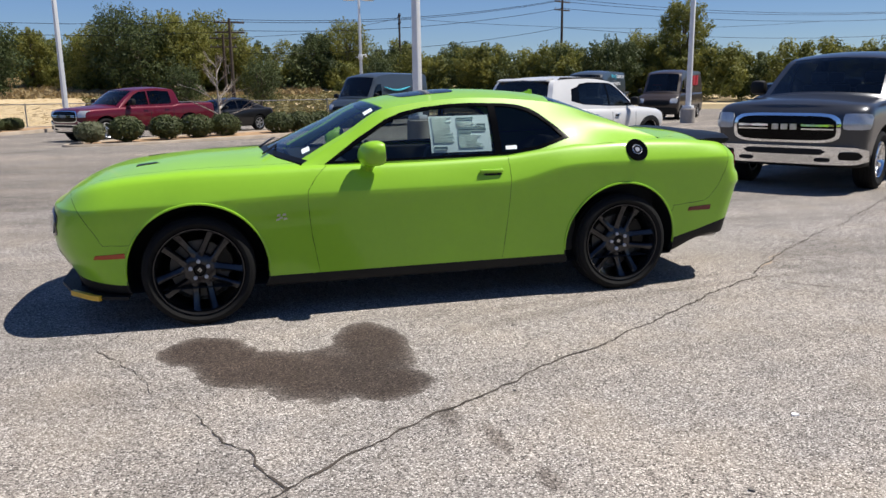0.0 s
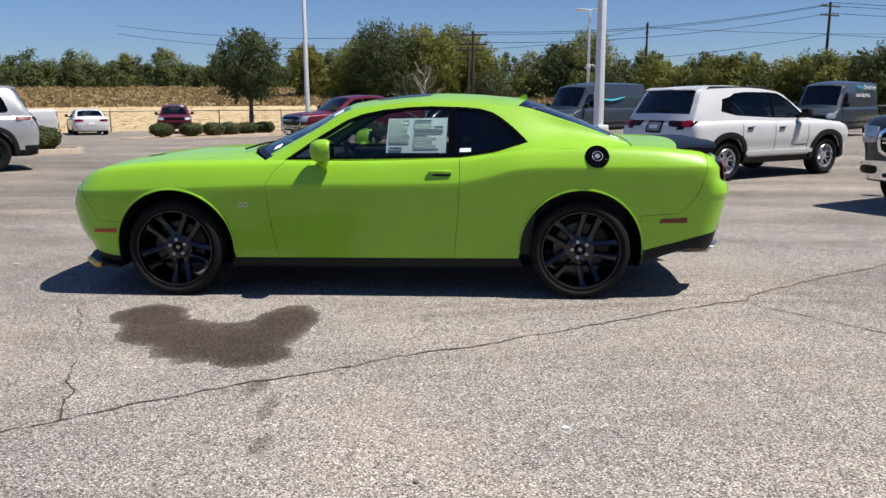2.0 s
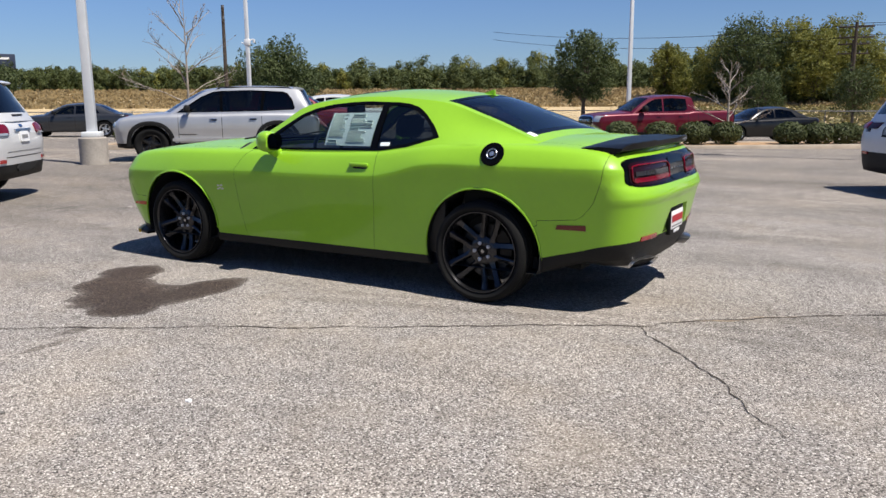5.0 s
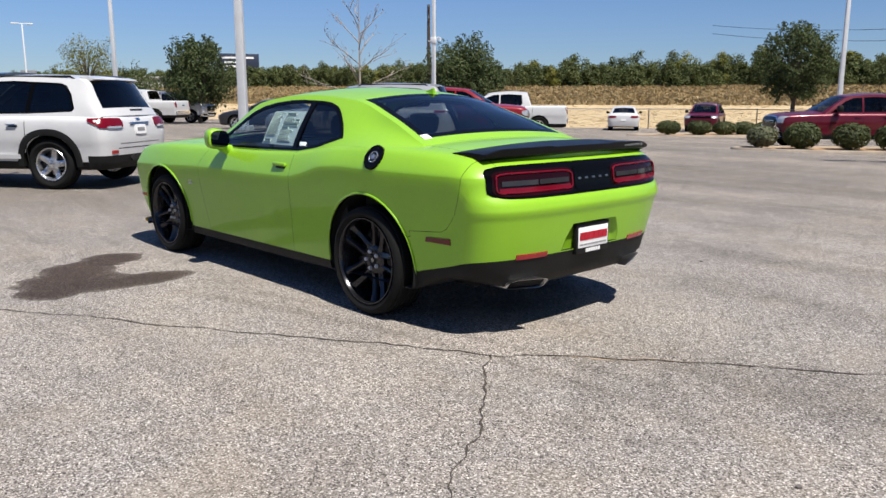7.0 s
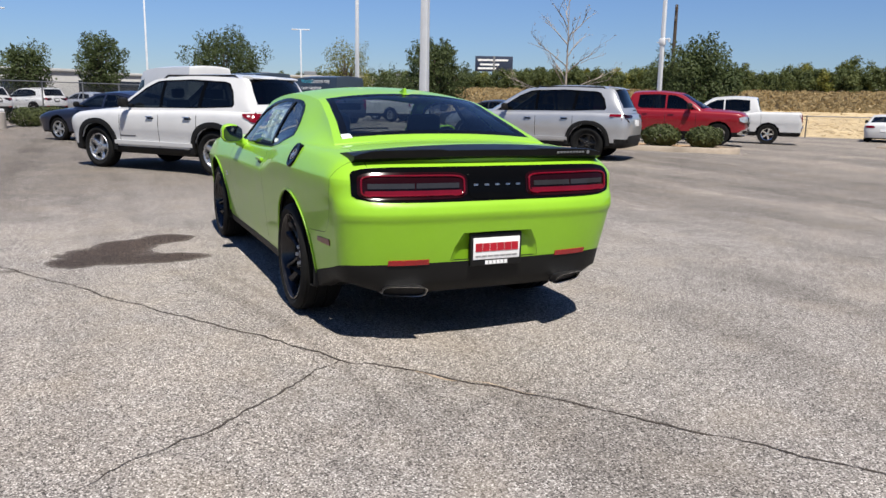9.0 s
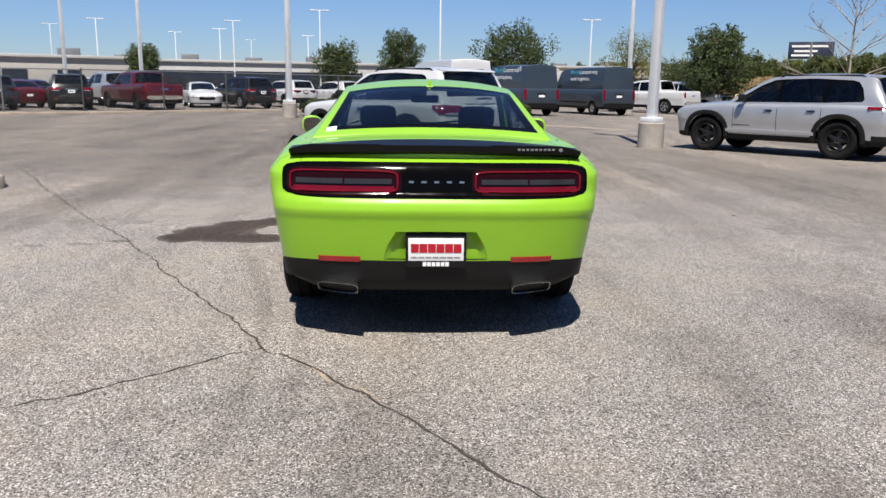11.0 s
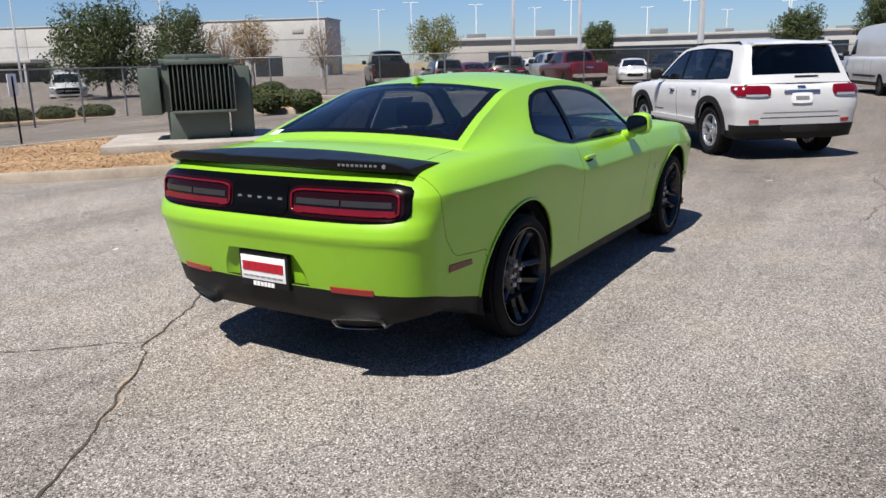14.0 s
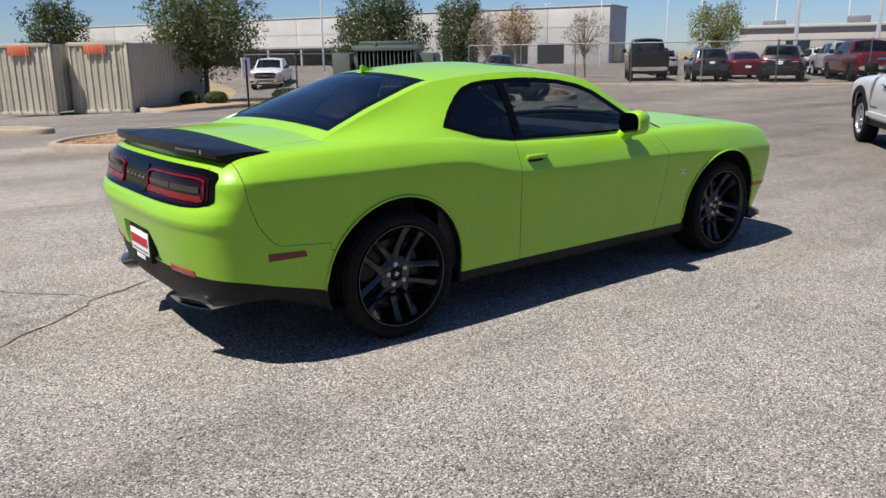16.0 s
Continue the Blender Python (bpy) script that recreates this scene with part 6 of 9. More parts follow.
    for a, e in zip(foot[:-1], foot[1:]):
        if max(a[0], e[0]) < -0.7:
            lo, hi = min(a[1], e[1]) - 0.06, max(a[1], e[1]) + 0.06
            fs = [f for f in bm.faces if -1.1 < f.calc_center_bounds().x < -0.66 and lo < f.calc_center_bounds().y < hi and f.calc_center_bounds().z > 0.85]
            es, vs = {d for f in fs for d in f.edges}, {v for f in fs for v in f.verts}
            bmesh.ops.bisect_plane(bm, geom=list(es) + list(vs) + fs, dist=2e-4, plane_co=(a[0], a[1], 0), plane_no=(-(e[1] - a[1]), e[0] - a[0], 0))
    recess = [(-0.285, 0.486), (0.285, 0.486), (0.262, 0.57), (0.215, 0.647), (-0.215, 0.647), (-0.262, 0.57)]
    cut(bm, recess, 0, margin=0.03, axes=(1, 2))
    bm.normal_update()
    groups = {}
    for f in bm.faces:
        p = f.calc_center_median()
        s = "l" if p.y < 0 else "r"
        if abs(p.y) > 0.5 and p.z < 0.84 and (math.hypot(p.x - FX, p.z - WZ) < 0.434 or math.hypot(p.x - RX, p.z - WZ) < 0.434):
            continue
        if p.x > 2.4 and inside(recess, p.y, p.z):
            continue
        capped = f.normal.z > 0.5
        if capped and inside(foot, p.x, p.y):
            continue
        if p.z < float(low(p.x)) - 0.001:
            key = "sill_" + s
            if p.x < -1.7:
                key = "front_valance"
            elif p.x > 1.7:
                key = "rear_valance"
        elif inside(door, p.x, p.z):
            key = "door_" + s
        elif p.x < -1.985 and p.x < np.interp(p.z, [0.545, 0.555, 0.64, 0.80, 0.90], [-1.8, -1.985, -2.03, -2.13, -2.20]) or (p.x < -1.8 and p.z < 0.552):
            key = "front_bumper"
        elif inside(hood, p.x, p.y) and f.normal.z > 0.35 and p.z > 0.78:
            key = "hood"
        elif inside(lid, p.x, p.y) and p.z > 0.985 and p.x > 1.7:
            key = "lid"
        elif p.x > 1.9 and p.x > np.interp(p.z, [0.60, 0.622, 0.645, 0.73, 0.86, 0.95, 1.1], [1.93, 2.2, 2.24, 2.31, 2.36, 2.375, 2.385]):
            key = "rear_bumper"
        elif p.x < 0:
            key = "fender_" + s
        else:
            key = "quarter_" + s
        groups.setdefault(key, []).append(f)
    names = {"front_bumper": "front_bumper", "hood": "hood", "lid": "trunk_lid", "rear_bumper": "rear_bumper", "sill": "side_sill", "front_valance": "front_valance", "rear_valance": "rear_valance"}
    made = {}
    for key, fs in groups.items():
        base = names.get(key, key[:-2])
        base = {"fender": "front_fender", "sill": "side_sill", "quarter": "rear_quarter_panel"}.get(base, base)
        black = key[:4] == "sill" or key in ("front_valance", "rear_valance")
        made[key] = panel(base, bm, fs, TRIM if black else LIME, car, "dark grey plastic lower trim" if black else "")
    tree = BVHTree.FromBMesh(bm)

    # glasshouse
    keys = [
        ((-0.76, 0.845, 0.985), (-0.74, 0.80, 1.0), (-0.98, 0, 1.048)),
        ((-0.45, 0.852, 0.99), (-0.43, 0.735, 1.175), (-0.55, 0, 1.235)),
        ((-0.10, 0.856, 0.992), (-0.10, 0.660, 1.350), (-0.15, 0, 1.400)),
        ((0.50, 0.856, 1.0), (0.45, 0.625, 1.402), (0.5, 0, 1.463)),
        ((1.00, 0.868, 1.04), (1.0, 0.61, 1.368), (1.10, 0, 1.422)),
        ((1.45, 0.872, 1.075), (1.42, 0.655, 1.255), (1.46, 0, 1.31)),
        ((1.88, 0.81, 1.07), (1.86, 0.735, 1.10), (1.87, 0, 1.128)),
    ]
    side, top = greenhouse(keys, 110, 22, 14, pchip([0, 1, 2, 3, 4, 5, 6], [0.0, 0.012, 0.02, 0.02, 0.0, -0.035, -0.012]))
    door_win = [(-0.545, 1.012), (-0.3, 1.012), (0.1, 1.018), (0.575, 1.028), (0.575, 1.343), (0.45, 1.346), (0.30, 1.342), (0.12, 1.325), (-0.03, 1.297), (-0.15, 1.255), (-0.35, 1.135)]
    quarter_win = [(0.625, 1.032), (0.70, 1.036), (0.9, 1.068), (1.09, 1.122), (1.03, 1.19), (0.95, 1.255), (0.88, 1.298), (0.80, 1.325), (0.70, 1.338), (0.625, 1.342)]
    both = [(-0.60, 0.996), (0.1, 1.003), (0.66, 1.013), (0.9, 1.046), (1.14, 1.116), (1.05, 1.205), (0.96, 1.278), (0.885, 1.322), (0.80, 1.347), (0.70, 1.358), (0.45, 1.366), (0.30, 1.362), (0.10, 1.343), (-0.05, 1.314), (-0.17, 1.27), (-0.38, 1.145)]
    for s in (-1, 1):
        for poly in (both, door_win, quarter_win):
            cut(side, poly, s, margin=0.05)
    side.normal_update()
    paintf, trimf, g1, g2 = [], [], {-1: [], 1: []}, {-1: [], 1: []}
    for f in side.faces:
        p = f.calc_center_median()
        s = -1 if p.y < 0 else 1
        if inside(door_win, p.x, p.z):
            g1[s].append(f)
        elif inside(quarter_win, p.x, p.z):
            g2[s].append(f)
        elif inside(both, p.x, p.z):
            trimf.append(f)
        else:
            paintf.append(f)
    panel("pillar_shell", side, paintf, LIME, car, gap=0.0)
    for s in (-1, 1):
        panel("window_surround", side, [f for f in trimf if f.calc_center_median().y * s > 0], GLOSS_BLACK, car, "black window surround", gap=0.0, lift=0.003)
        panel("door_window", side, g1[s], GLASS_DOOR, car, gap=0.0, lift=-0.006, rim=False)
        panel("quarter_window", side, g2[s], GLASS_DARK, car, gap=0.0, lift=-0.006, rim=False)
    col, row = top.faces.layers.float["col"], top.faces.layers.float["row"]
    roof, ws, bl, band, cowl = [], [], [], [], []
    for f in top.faces:
        t, u = f[col] * 6, f[row]
        if 0.10 < t < 1.88:
            (ws if u > 0.07 else roof).append(f)
        elif 4.12 < t < 5.82 and u > 0.08:
            (bl if 4.22 < t < 5.74 and u > 0.15 else band).append(f)
        elif t <= 0.10:
            cowl.append(f)
        else:
            roof.append(f)
    rt = BVHTree.FromBMesh(top)
    panel("roof", top, roof, LIME, car, gap=0.0)
    panel("cowl_panel", top, cowl, SATIN_BLACK, car, gap=0.0)
    panel("rear_window_surround", top, band, GLOSS_BLACK, car, gap=0.0)
    panel("windscreen", top, ws, GLASS_CLEAR, car, gap=0.0, rim=False, lift=-0.002)
    panel("rear_window", top, bl, GLASS_MID, car, gap=0.0, rim=False, lift=-0.002)
    bm2 = bmesh.new()
    patch(bm2, rt, disc_fn(0.21, 0.0, 0.22, 0.40, 6), 14, 20, 2, 2.0, 0.003, 0.004)
    part("sunroof", bm2, GLOSS_BLACK, car, "dark glass sunroof")
    bm2 = bmesh.new()
    prism(bm2, [(1.04, 1.40), (1.04, 1.435), (1.11, 1.448), (1.15, 1.478), (1.165, 1.475), (1.17, 1.40)], -0.012, 0.012)
    prism(bm2, [(1.0, 1.40), (1.01, 1.44), (1.18, 1.42), (1.19, 1.39)], -0.03, 0.03)
    bmesh.ops.bevel(bm2, geom=list(bm2.edges), offset=0.005, segments=2, affect="EDGES")
    low = min(v.co.z for v in bm2.verts)
    for v in bm2.verts:
        v.co.z = low + (v.co.z - low) * 0.72
    part("roof_antenna", bm2, LIME, car, "lime shark-fin aerial")

    # cabin
    bm2 = bmesh.new()
    box(bm2, -1.0, 1.9, -0.80, 0.80, 0.25, 0.33)
    part("cabin_floor", bm2, CARPET, car)
    for s in (-1, 1):
        bm2 = bmesh.new()
        box(bm2, -0.9, 1.2, s * 0.80 - 0.03, s * 0.80 + 0.03, 0.3, 0.985, 0.02)
        part("door_card", bm2, LEATHER_BLACK, car)
    bm2 = bmesh.new()
    prism(bm2, [(-0.78, 0.4), (-0.78, 0.985), (-0.70, 1.0), (-0.45, 0.99), (-0.32, 0.93), (-0.34, 0.75), (-0.55, 0.6), (-0.55, 0.4)], -0.72, 0.72)
    bmesh.ops.bevel(bm2, geom=list(bm2.edges), offset=0.02, segments=2, affect="EDGES")
    part("dashboard", bm2, LEATHER_BLACK, car)
    bm2 = bmesh.new()
    prism(bm2, [(1.32, 0.4), (1.32, 0.95), (1.45, 1.03), (1.84, 1.05), (1.86, 0.4)], -0.76, 0.76)
    part("parcel_shelf", bm2, CARPET, car)
    bm2 = bmesh.new()
    box(bm2, -0.5, 0.75, -0.12, 0.12, 0.3, 0.62, 0.03)
    part("centre_console", bm2, LEATHER_BLACK, car)
    for s in (-1, 1):
        seat(car, 0.14, s * 0.38, 0.42, LEATHER)
        seat(car, 0.95, s * 0.36, 0.22, LEATHER, 0.5)
    bm2 = bmesh.new()
    m = Matrix.Translation((-0.17, -0.38, 0.93)) @ Matrix.Rotation(radians(-24), 4, "Y")
    ring = [m @ Vector((0, 0.185 * math.cos(a), 0.185 * math.sin(a))) for a in np.linspace(0, math.tau, 28, endpoint=False)]
    tube(bm2, ring, 0.016, 8, True)
    for a in (0.0, math.pi, -math.pi / 2):
        rod(bm2, m @ Vector((0, 0, 0)), m @ Vector((0, 0.18 * math.cos(a), 0.18 * math.sin(a))), 0.02)
    rod(bm2, m @ Vector((0.02, 0, 0)), m @ Vector((-0.25, 0, -0.02)), 0.05)
    part("steering_wheel", bm2, LEATHER_BLACK, car)
    bm2 = bmesh.new()
    box(bm2, -0.20, -0.17, -0.12, 0.12, 1.27, 1.335, 0.012)
    rod(bm2, (-0.19, 0, 1.31), (-0.27, 0, 1.35), 0.012)
    part("rear_view_mirror", bm2, SATIN_BLACK, car)
    for s in (-1, 1):
        for wx in (FX, RX):
            bm2 = bmesh.new()
            revolve(bm2, [(0.10, s * 0.50), (0.45, s * 0.50), (0.452, s * 0.88), (0.437, s * 0.90)], 36, "Y", centre=(wx, 0, WZ))
            for v in bm2.verts:
                v.co.z = max(v.co.z, 0.24)
            part("wheel_arch_liner", bm2, DARK, car)
    bm2 = bmesh.new()
    box(bm2, -2.2, 2.1, -0.52, 0.52, 0.22, 0.28)
    part("underbody", bm2, DARK, car)

    # wheels
    for wx, sp in ((FX, 0.227), (RX, 0.0)):
        for s in (-1, 1):
            split_wheel(car, wx, s * 0.945, WZ, 0.352, 0.262, 0.278, s, sp if s < 0 else 0.5 - sp, "gunmetal wheel with five split spokes")

    # tail
    def rear(name, fns, mat, lift, label="", nu=10, nv=6, skirt=0.01):
        b = bmesh.new()
        for fn in fns:
            patch(b, tree, fn, nu, nv, 0, 3.2, lift, skirt)
        return part(name, b, mat, car, label)
    rear("tail_panel", [disc_fn(0, 0.917, 0.832, 0.092, 7)], GLOSS_BLACK, 0.004, "gloss-black tail panel", 44, 10)
    for s in (-1, 1):
        rear("tail_lamp", [disc_fn(s * 0.495, 0.908, 0.307, 0.072, 6)], DARK_RED_LENS, 0.008, "dark red tail lamp", 22, 8)
        b = bmesh.new()
        pts = []
        for k in range(48):
            a = math.tau * k / 48
            ca, sa = math.cos(a), math.sin(a)
            yy = s * 0.495 + 0.287 * math.copysign(abs(ca) ** 0.33, ca)
            zz = 0.908 + 0.054 * math.copysign(abs(sa) ** 0.33, sa)
            h, n, _, _ = tree.ray_cast(Vector((3.2, yy, zz)), Vector((-1, 0, 0)))
            pts.append(h + n * 0.012)
        tube(b, pts, 0.0058, 8, True)
        part("light_ring", b, RED_LENS, car, "bright red light ring of the tail lamp")
        rear("brake_light_band", [quad_fn((s * 0.495 - 0.27, 0.860), (s * 0.495 + 0.27, 0.860), (s * 0.495 + 0.27, 0.886), (s * 0.495 - 0.27, 0.886))], RED_LENS, 0.013, "broad red lower band of the tail lamp", 10, 2)
        for q in (-1, 1):
            rear("reversing_lens", [quad_fn((s * 0.495 + q * 0.13 - 0.125, 0.898), (s * 0.495 + q * 0.13 + 0.125, 0.898), (s * 0.495 + q * 0.13 + 0.125, 0.926), (s * 0.495 + q * 0.13 - 0.125, 0.926))], SMOKE_LENS, 0.014, "grey smoked lens", 6, 2)
    rear("tail_garnish", [disc_fn(0, 0.908, 0.178, 0.076, 9)], GLOSS_BLACK, 0.009, "", 12, 8)
    for k in range(5):
        y0 = -0.135 + k * 0.0675
        rear("emblem_letter", [quad_fn((y0 - 0.013, 0.905), (y0 + 0.013, 0.905), (y0 + 0.013, 0.916), (y0 - 0.013, 0.916))], STEEL, 0.013, "small plain metal emblem shape", 1, 1)
    # plate in its recess
    b = bmesh.new()
    deep = [(-0.245, 0.480), (0.245, 0.480), (0.222, 0.57), (0.182, 0.634), (-0.182, 0.634), (-0.222, 0.57)]
    rim, back = [b.verts.new((tree.ray_cast(Vector((3.2, y, z)), Vector((-1, 0, 0)))[0].x - 0.001, y, z)) for y, z in recess], [b.verts.new((2.565, y, z)) for y, z in deep]
    b.faces.new(back)
    for k in range(6):
        b.faces.new((rim[k], rim[(k + 1) % 6], back[(k + 1) % 6], back[k]))
    part("plate_recess", b, LIME, car)
    b = bmesh.new()
    box(b, 2.575, 2.606, -0.165, 0.165, 0.448, 0.637, 0.006)
    plate = part("plate_frame", b, TRIM, car, "black dealer plate frame")
    b = bmesh.new()
    box(b, 2.605, 2.609, -0.150, 0.150, 0.486, 0.611, 0.001)
    part("dealer_plate", b, WHITE, plate, "white dealer plate with red blocks and grey bars")
    for k in range(6):
        b = bmesh.new()
        y0 = -0.137 + k * 0.0463
        box(b, 2.608, 2.612, y0, y0 + 0.0435, 0.532, 0.580)
        part("plate_bar", b, PRINT_RED, plate, "red print block")
    b = bmesh.new()
    for k in range(7):
        box(b, 2.608, 2.611, -0.135 + k * 0.039, -0.135 + k * 0.039 + 0.032, 0.500, 0.509)
    part("plate_small_print", b, PRINT_SHADE_GREY, plate, "grey bars")
    for k in range(6):
        b = bmesh.new()
        box(b, 2.605, 2.609, -0.072 + k * 0.0245, -0.072 + k * 0.0245 + 0.020, 0.456, 0.478)
        part("plate_lower_bar", b, WHITE, plate, "white print block")
    # spoiler
    b = bmesh.new()
    rows = []
    for k in range(41):
        y = -0.80 + 1.6 * k / 40
        e = abs(y) / 0.80
        drop = max(0.0, (e - 0.84) / 0.16)
        face = 0.048 * (1 - 0.55 * drop ** 1.6) - (0.006 if abs(y) < 0.30 else 0.0)
        xr = 2.515 - 0.075 * e ** 3
        zb = 1.062 - 0.012 * e ** 2
        hit, n, _, _ = tree.ray_cast(Vector((xr - 0.26, y, 2)), Vector((0, 0, -1)))
        z = hit.z if hit else 1.05
        rows.append([(xr - 0.26, y, z + 0.003), (xr - 0.14, y, max(z + 0.012, zb + face * 0.62)), (xr - 0.012, y, zb + face * 0.985), (xr + 0.002, y, zb + face), (xr + 0.012, y, zb + face * 0.93), (xr + 0.006, y, zb + 0.004), (xr - 0.004, y, zb), (xr - 0.07, y, zb - 0.03)])
    vs = [[b.verts.new(p) for p in r] for r in rows]
    for k in range(40):
        for i in range(7):
            b.faces.new((vs[k][i], vs[k][i + 1], vs[k + 1][i + 1], vs[k + 1][i]))
    b.faces.new(vs[0])
    b.faces.new(vs[-1][::-1])
    sp = part("spoiler", b, SATIN_BLACK, car, "satin-black ducktail spoiler")
    for k in range(9):
        y0 = 0.44 + k * 0.024
        x0 = 2.522 - 0.075 * (y0 / 0.8) ** 3
        b = bmesh.new()
        box(b, x0 - 0.012, x0 + 0.0045, y0, y0 + 0.016, 1.075, 1.087, 0.002)
        part("script_piece", b, GALV, sp, "small plain metal shape")
    b = bmesh.new()
    rod(b, (2.44, 0.682, 1.080), (2.481, 0.682, 1.080), 0.013, 0.011, 9)
    part("script_emblem", b, GALV, sp, "small round metal emblem")
    # rear reflectors, side markers, exhausts
    for s in (-1, 1):
        rear("bumper_reflector", [quad_fn((s * 0.525 - 0.115, 0.474), (s * 0.525 + 0.115, 0.474), (s * 0.525 + 0.115, 0.503), (s * 0.525 - 0.115, 0.503))], RED_REFLECTOR, 0.006, "red reflector strip", 6, 1)
        b = bmesh.new()
        out = []
        for k in range(32):
            a = math.tau * k / 32
            ca, sa = math.cos(a), math.sin(a)
            dy, dz = math.copysign(abs(ca) ** 0.45, ca), math.copysign(abs(sa) ** 0.45, sa)
            out.append((dy, dz))
        rings = []
        for x, wy, wz in ((2.20, 0.10, 0.034), (2.503, 0.114, 0.034), (2.508, 0.114, 0.034), (2.506, 0.1115, 0.0315), (2.47, 0.109, 0.030)):
            rings.append([b.verts.new((x + 0.036 + 0.03 * dz - 0.045 * dy * s, s * 0.538 + dy * wy, 0.318 + dz * wz)) for dy, dz in out])
        for q in range(4):
            for k in range(32):
                b.faces.new((rings[q][k], rings[q][(k + 1) % 32], rings[q + 1][(k + 1) % 32], rings[q + 1][k]))
        part("exhaust_tip", b, STEEL, car, "bright rectangular exhaust tip")
        b = bmesh.new()
        vs = [b.verts.new((2.518 + 0.03 * dz - 0.045 * dy * s, s * 0.538 + dy * 0.108, 0.318 + dz * 0.029)) for dy, dz in out]
        b.faces.new(vs)
        part("exhaust_bore", b, DARK, car)
        for nm, x0, x1, z0, z1, mt, lab in (("rear_side_marker", 2.065, 2.262, 0.552, 0.580, MARKER_RED, "dark red side marker"), ("front_side_marker", -2.045, -1.862, 0.468, 0.492, AMBER, "amber side marker")):
            b = bmesh.new()
            patch(b, tree, quad_fn((x0, z0), (x1, z0), (x1, z1 + 0.008), (x0 + 0.01, z1)), 5, 1, 1, s * 1.6, 0.005, 0.006, s)
            part(nm, b, mt, car, lab)
        for wx in (FX, RX):
            b = bmesh.new()
            pts = []
            for k in range(33):
                a = radians(-4 + 188 * k / 32)
                q = Vector((wx + 0.447 * math.cos(a), s * 1.6, WZ + 0.447 * math.sin(a)))
                h, n, _, _ = tree.ray_cast(q, Vector((0, -s, 0)))
                if h and abs(h.y) > 0.75:
                    pts.append((wx + 0.439 * math.cos(a), h.y + s * 0.002, WZ + 0.439 * math.sin(a)))
            tube(b, pts, 0.008, 6)
            part("wheel_arch_lip", b, LIME, car)
        # handle, badge, mirror
        # the shade below the handle is laid on as a dark strip
        b = bmesh.new()
        patch(b, tree, disc_fn(0.53, 0.890, 0.066, 0.008, 3), 10, 4, 1, s * 1.6, 0.0015, 0.004, s)
        part("handle_cup", b, DARK, car, "dark strip painted as the shade under the handle")
        b = bmesh.new()
        h, n, _, _ = tree.ray_cast(Vector((0.52, s * 1.6, 0.918)), Vector((0, -s, 0)))
        box(b, 0.435, 0.605, h.y - 0.012 + s * 0.014, h.y + 0.012 + s * 0.014, 0.898, 0.926, 0.010)
        part("door_handle", b, LIME, car)
        b = bmesh.new()
        for dx, dz in ((-0.02, 0.012), (0.015, 0.015), (-0.005, -0.006), (0.022, -0.012), (-0.026, -0.016)):
            patch(b, tree, quad_fn((-0.90 + dx - 0.012, 0.677 + dz - 0.006), (-0.90 + dx + 0.012, 0.677 + dz - 0.004), (-0.90 + dx + 0.010, 0.677 + dz + 0.008), (-0.90 + dx - 0.008, 0.677 + dz + 0.006)), 1, 1, 1, s * 1.6, 0.004, 0.003, s)
        part("fender_emblem", b, STEEL, car, "small plain metal emblem")
        b = bmesh.new()
        secs = []
        for y, ry, rz, cx, cz in ((0.895, 0.05, 0.03, -0.34, 1.03), (0.915, 0.082, 0.058, -0.315, 1.05), (0.95, 0.096, 0.078, -0.30, 1.062), (1.01, 0.096, 0.082, -0.29, 1.067), (1.055, 0.082, 0.070, -0.278, 1.067), (1.075, 0.05, 0.043, -0.268, 1.067)):
            ringv = []
            for k in range(20):
                a = math.tau * k / 20
                ca, sa = math.cos(a), math.sin(a)
                px = min(-0.238, cx + ry * math.copysign(abs(ca) ** 0.8, ca) * (0.75 if ca > 0 else 1))
                ringv.append(b.verts.new((px, s * y, cz + rz * math.copysign(abs(sa) ** 0.75, sa))))
            secs.append(ringv)
        for q in range(len(secs) - 1):
            for k in range(20):
                b.faces.new((secs[q][k], secs[q][(k + 1) % 20], secs[q + 1][(k + 1) % 20], secs[q + 1][k]))
        b.faces.new(secs[0])
        b.faces.new(secs[-1][::-1])
        mir = part("door_mirror", b, LIME, car, "lime door mirror", smooth=60)
        b = bmesh.new()
        tube(b, [(-0.32, s * 0.85, 0.965), (-0.322, s * 0.89, 0.98), (-0.318, s * 0.935, 1.01)], [0.05, 0.04, 0.045], 12)
        part("mirror_arm", b, LIME, mir)
        b = bmesh.new()
        patchy = [(-0.232, s * (0.985 + 0.078 * math.copysign(abs(math.cos(a)) ** 0.7, math.cos(a))), 1.065 + 0.066 * math.copysign(abs(math.sin(a)) ** 0.7, math.sin(a))) for a in np.linspace(0, math.tau, 24, endpoint=False)]
        vs = [b.verts.new(p) for p in patchy]
        b.faces.new(vs)
        r = bmesh.ops.extrude_face_region(b, geom=list(b.faces))
        for g in r["geom"]:
            if isinstance(g, bmesh.types.BMVert):
                g.co.x -= 0.03
        part("mirror_glass", b, MIRROR, mir, "dark mirror glass")
        # hood scoop slits
        b = bmesh.new()
        patch(b, tree, quad_fn((-1.80, s * 0.40 - 0.05), (-1.66, s * 0.40 - 0.035), (-1.68, s * 0.40 + 0.03), (-1.80, s * 0.40 + 0.05)), 6, 4, 2, 2.0, 0.003, 0.004)
        part("hood_vent", b, SATIN_BLACK, car, "black hood vent")
    # fuel cap: a flat disc set into the flank
    h, n, _, _ = tree.ray_cast(Vector((1.615, -1.6, 1.02)), Vector((0, 1, 0)))
    n = n if n.y < 0 else -n
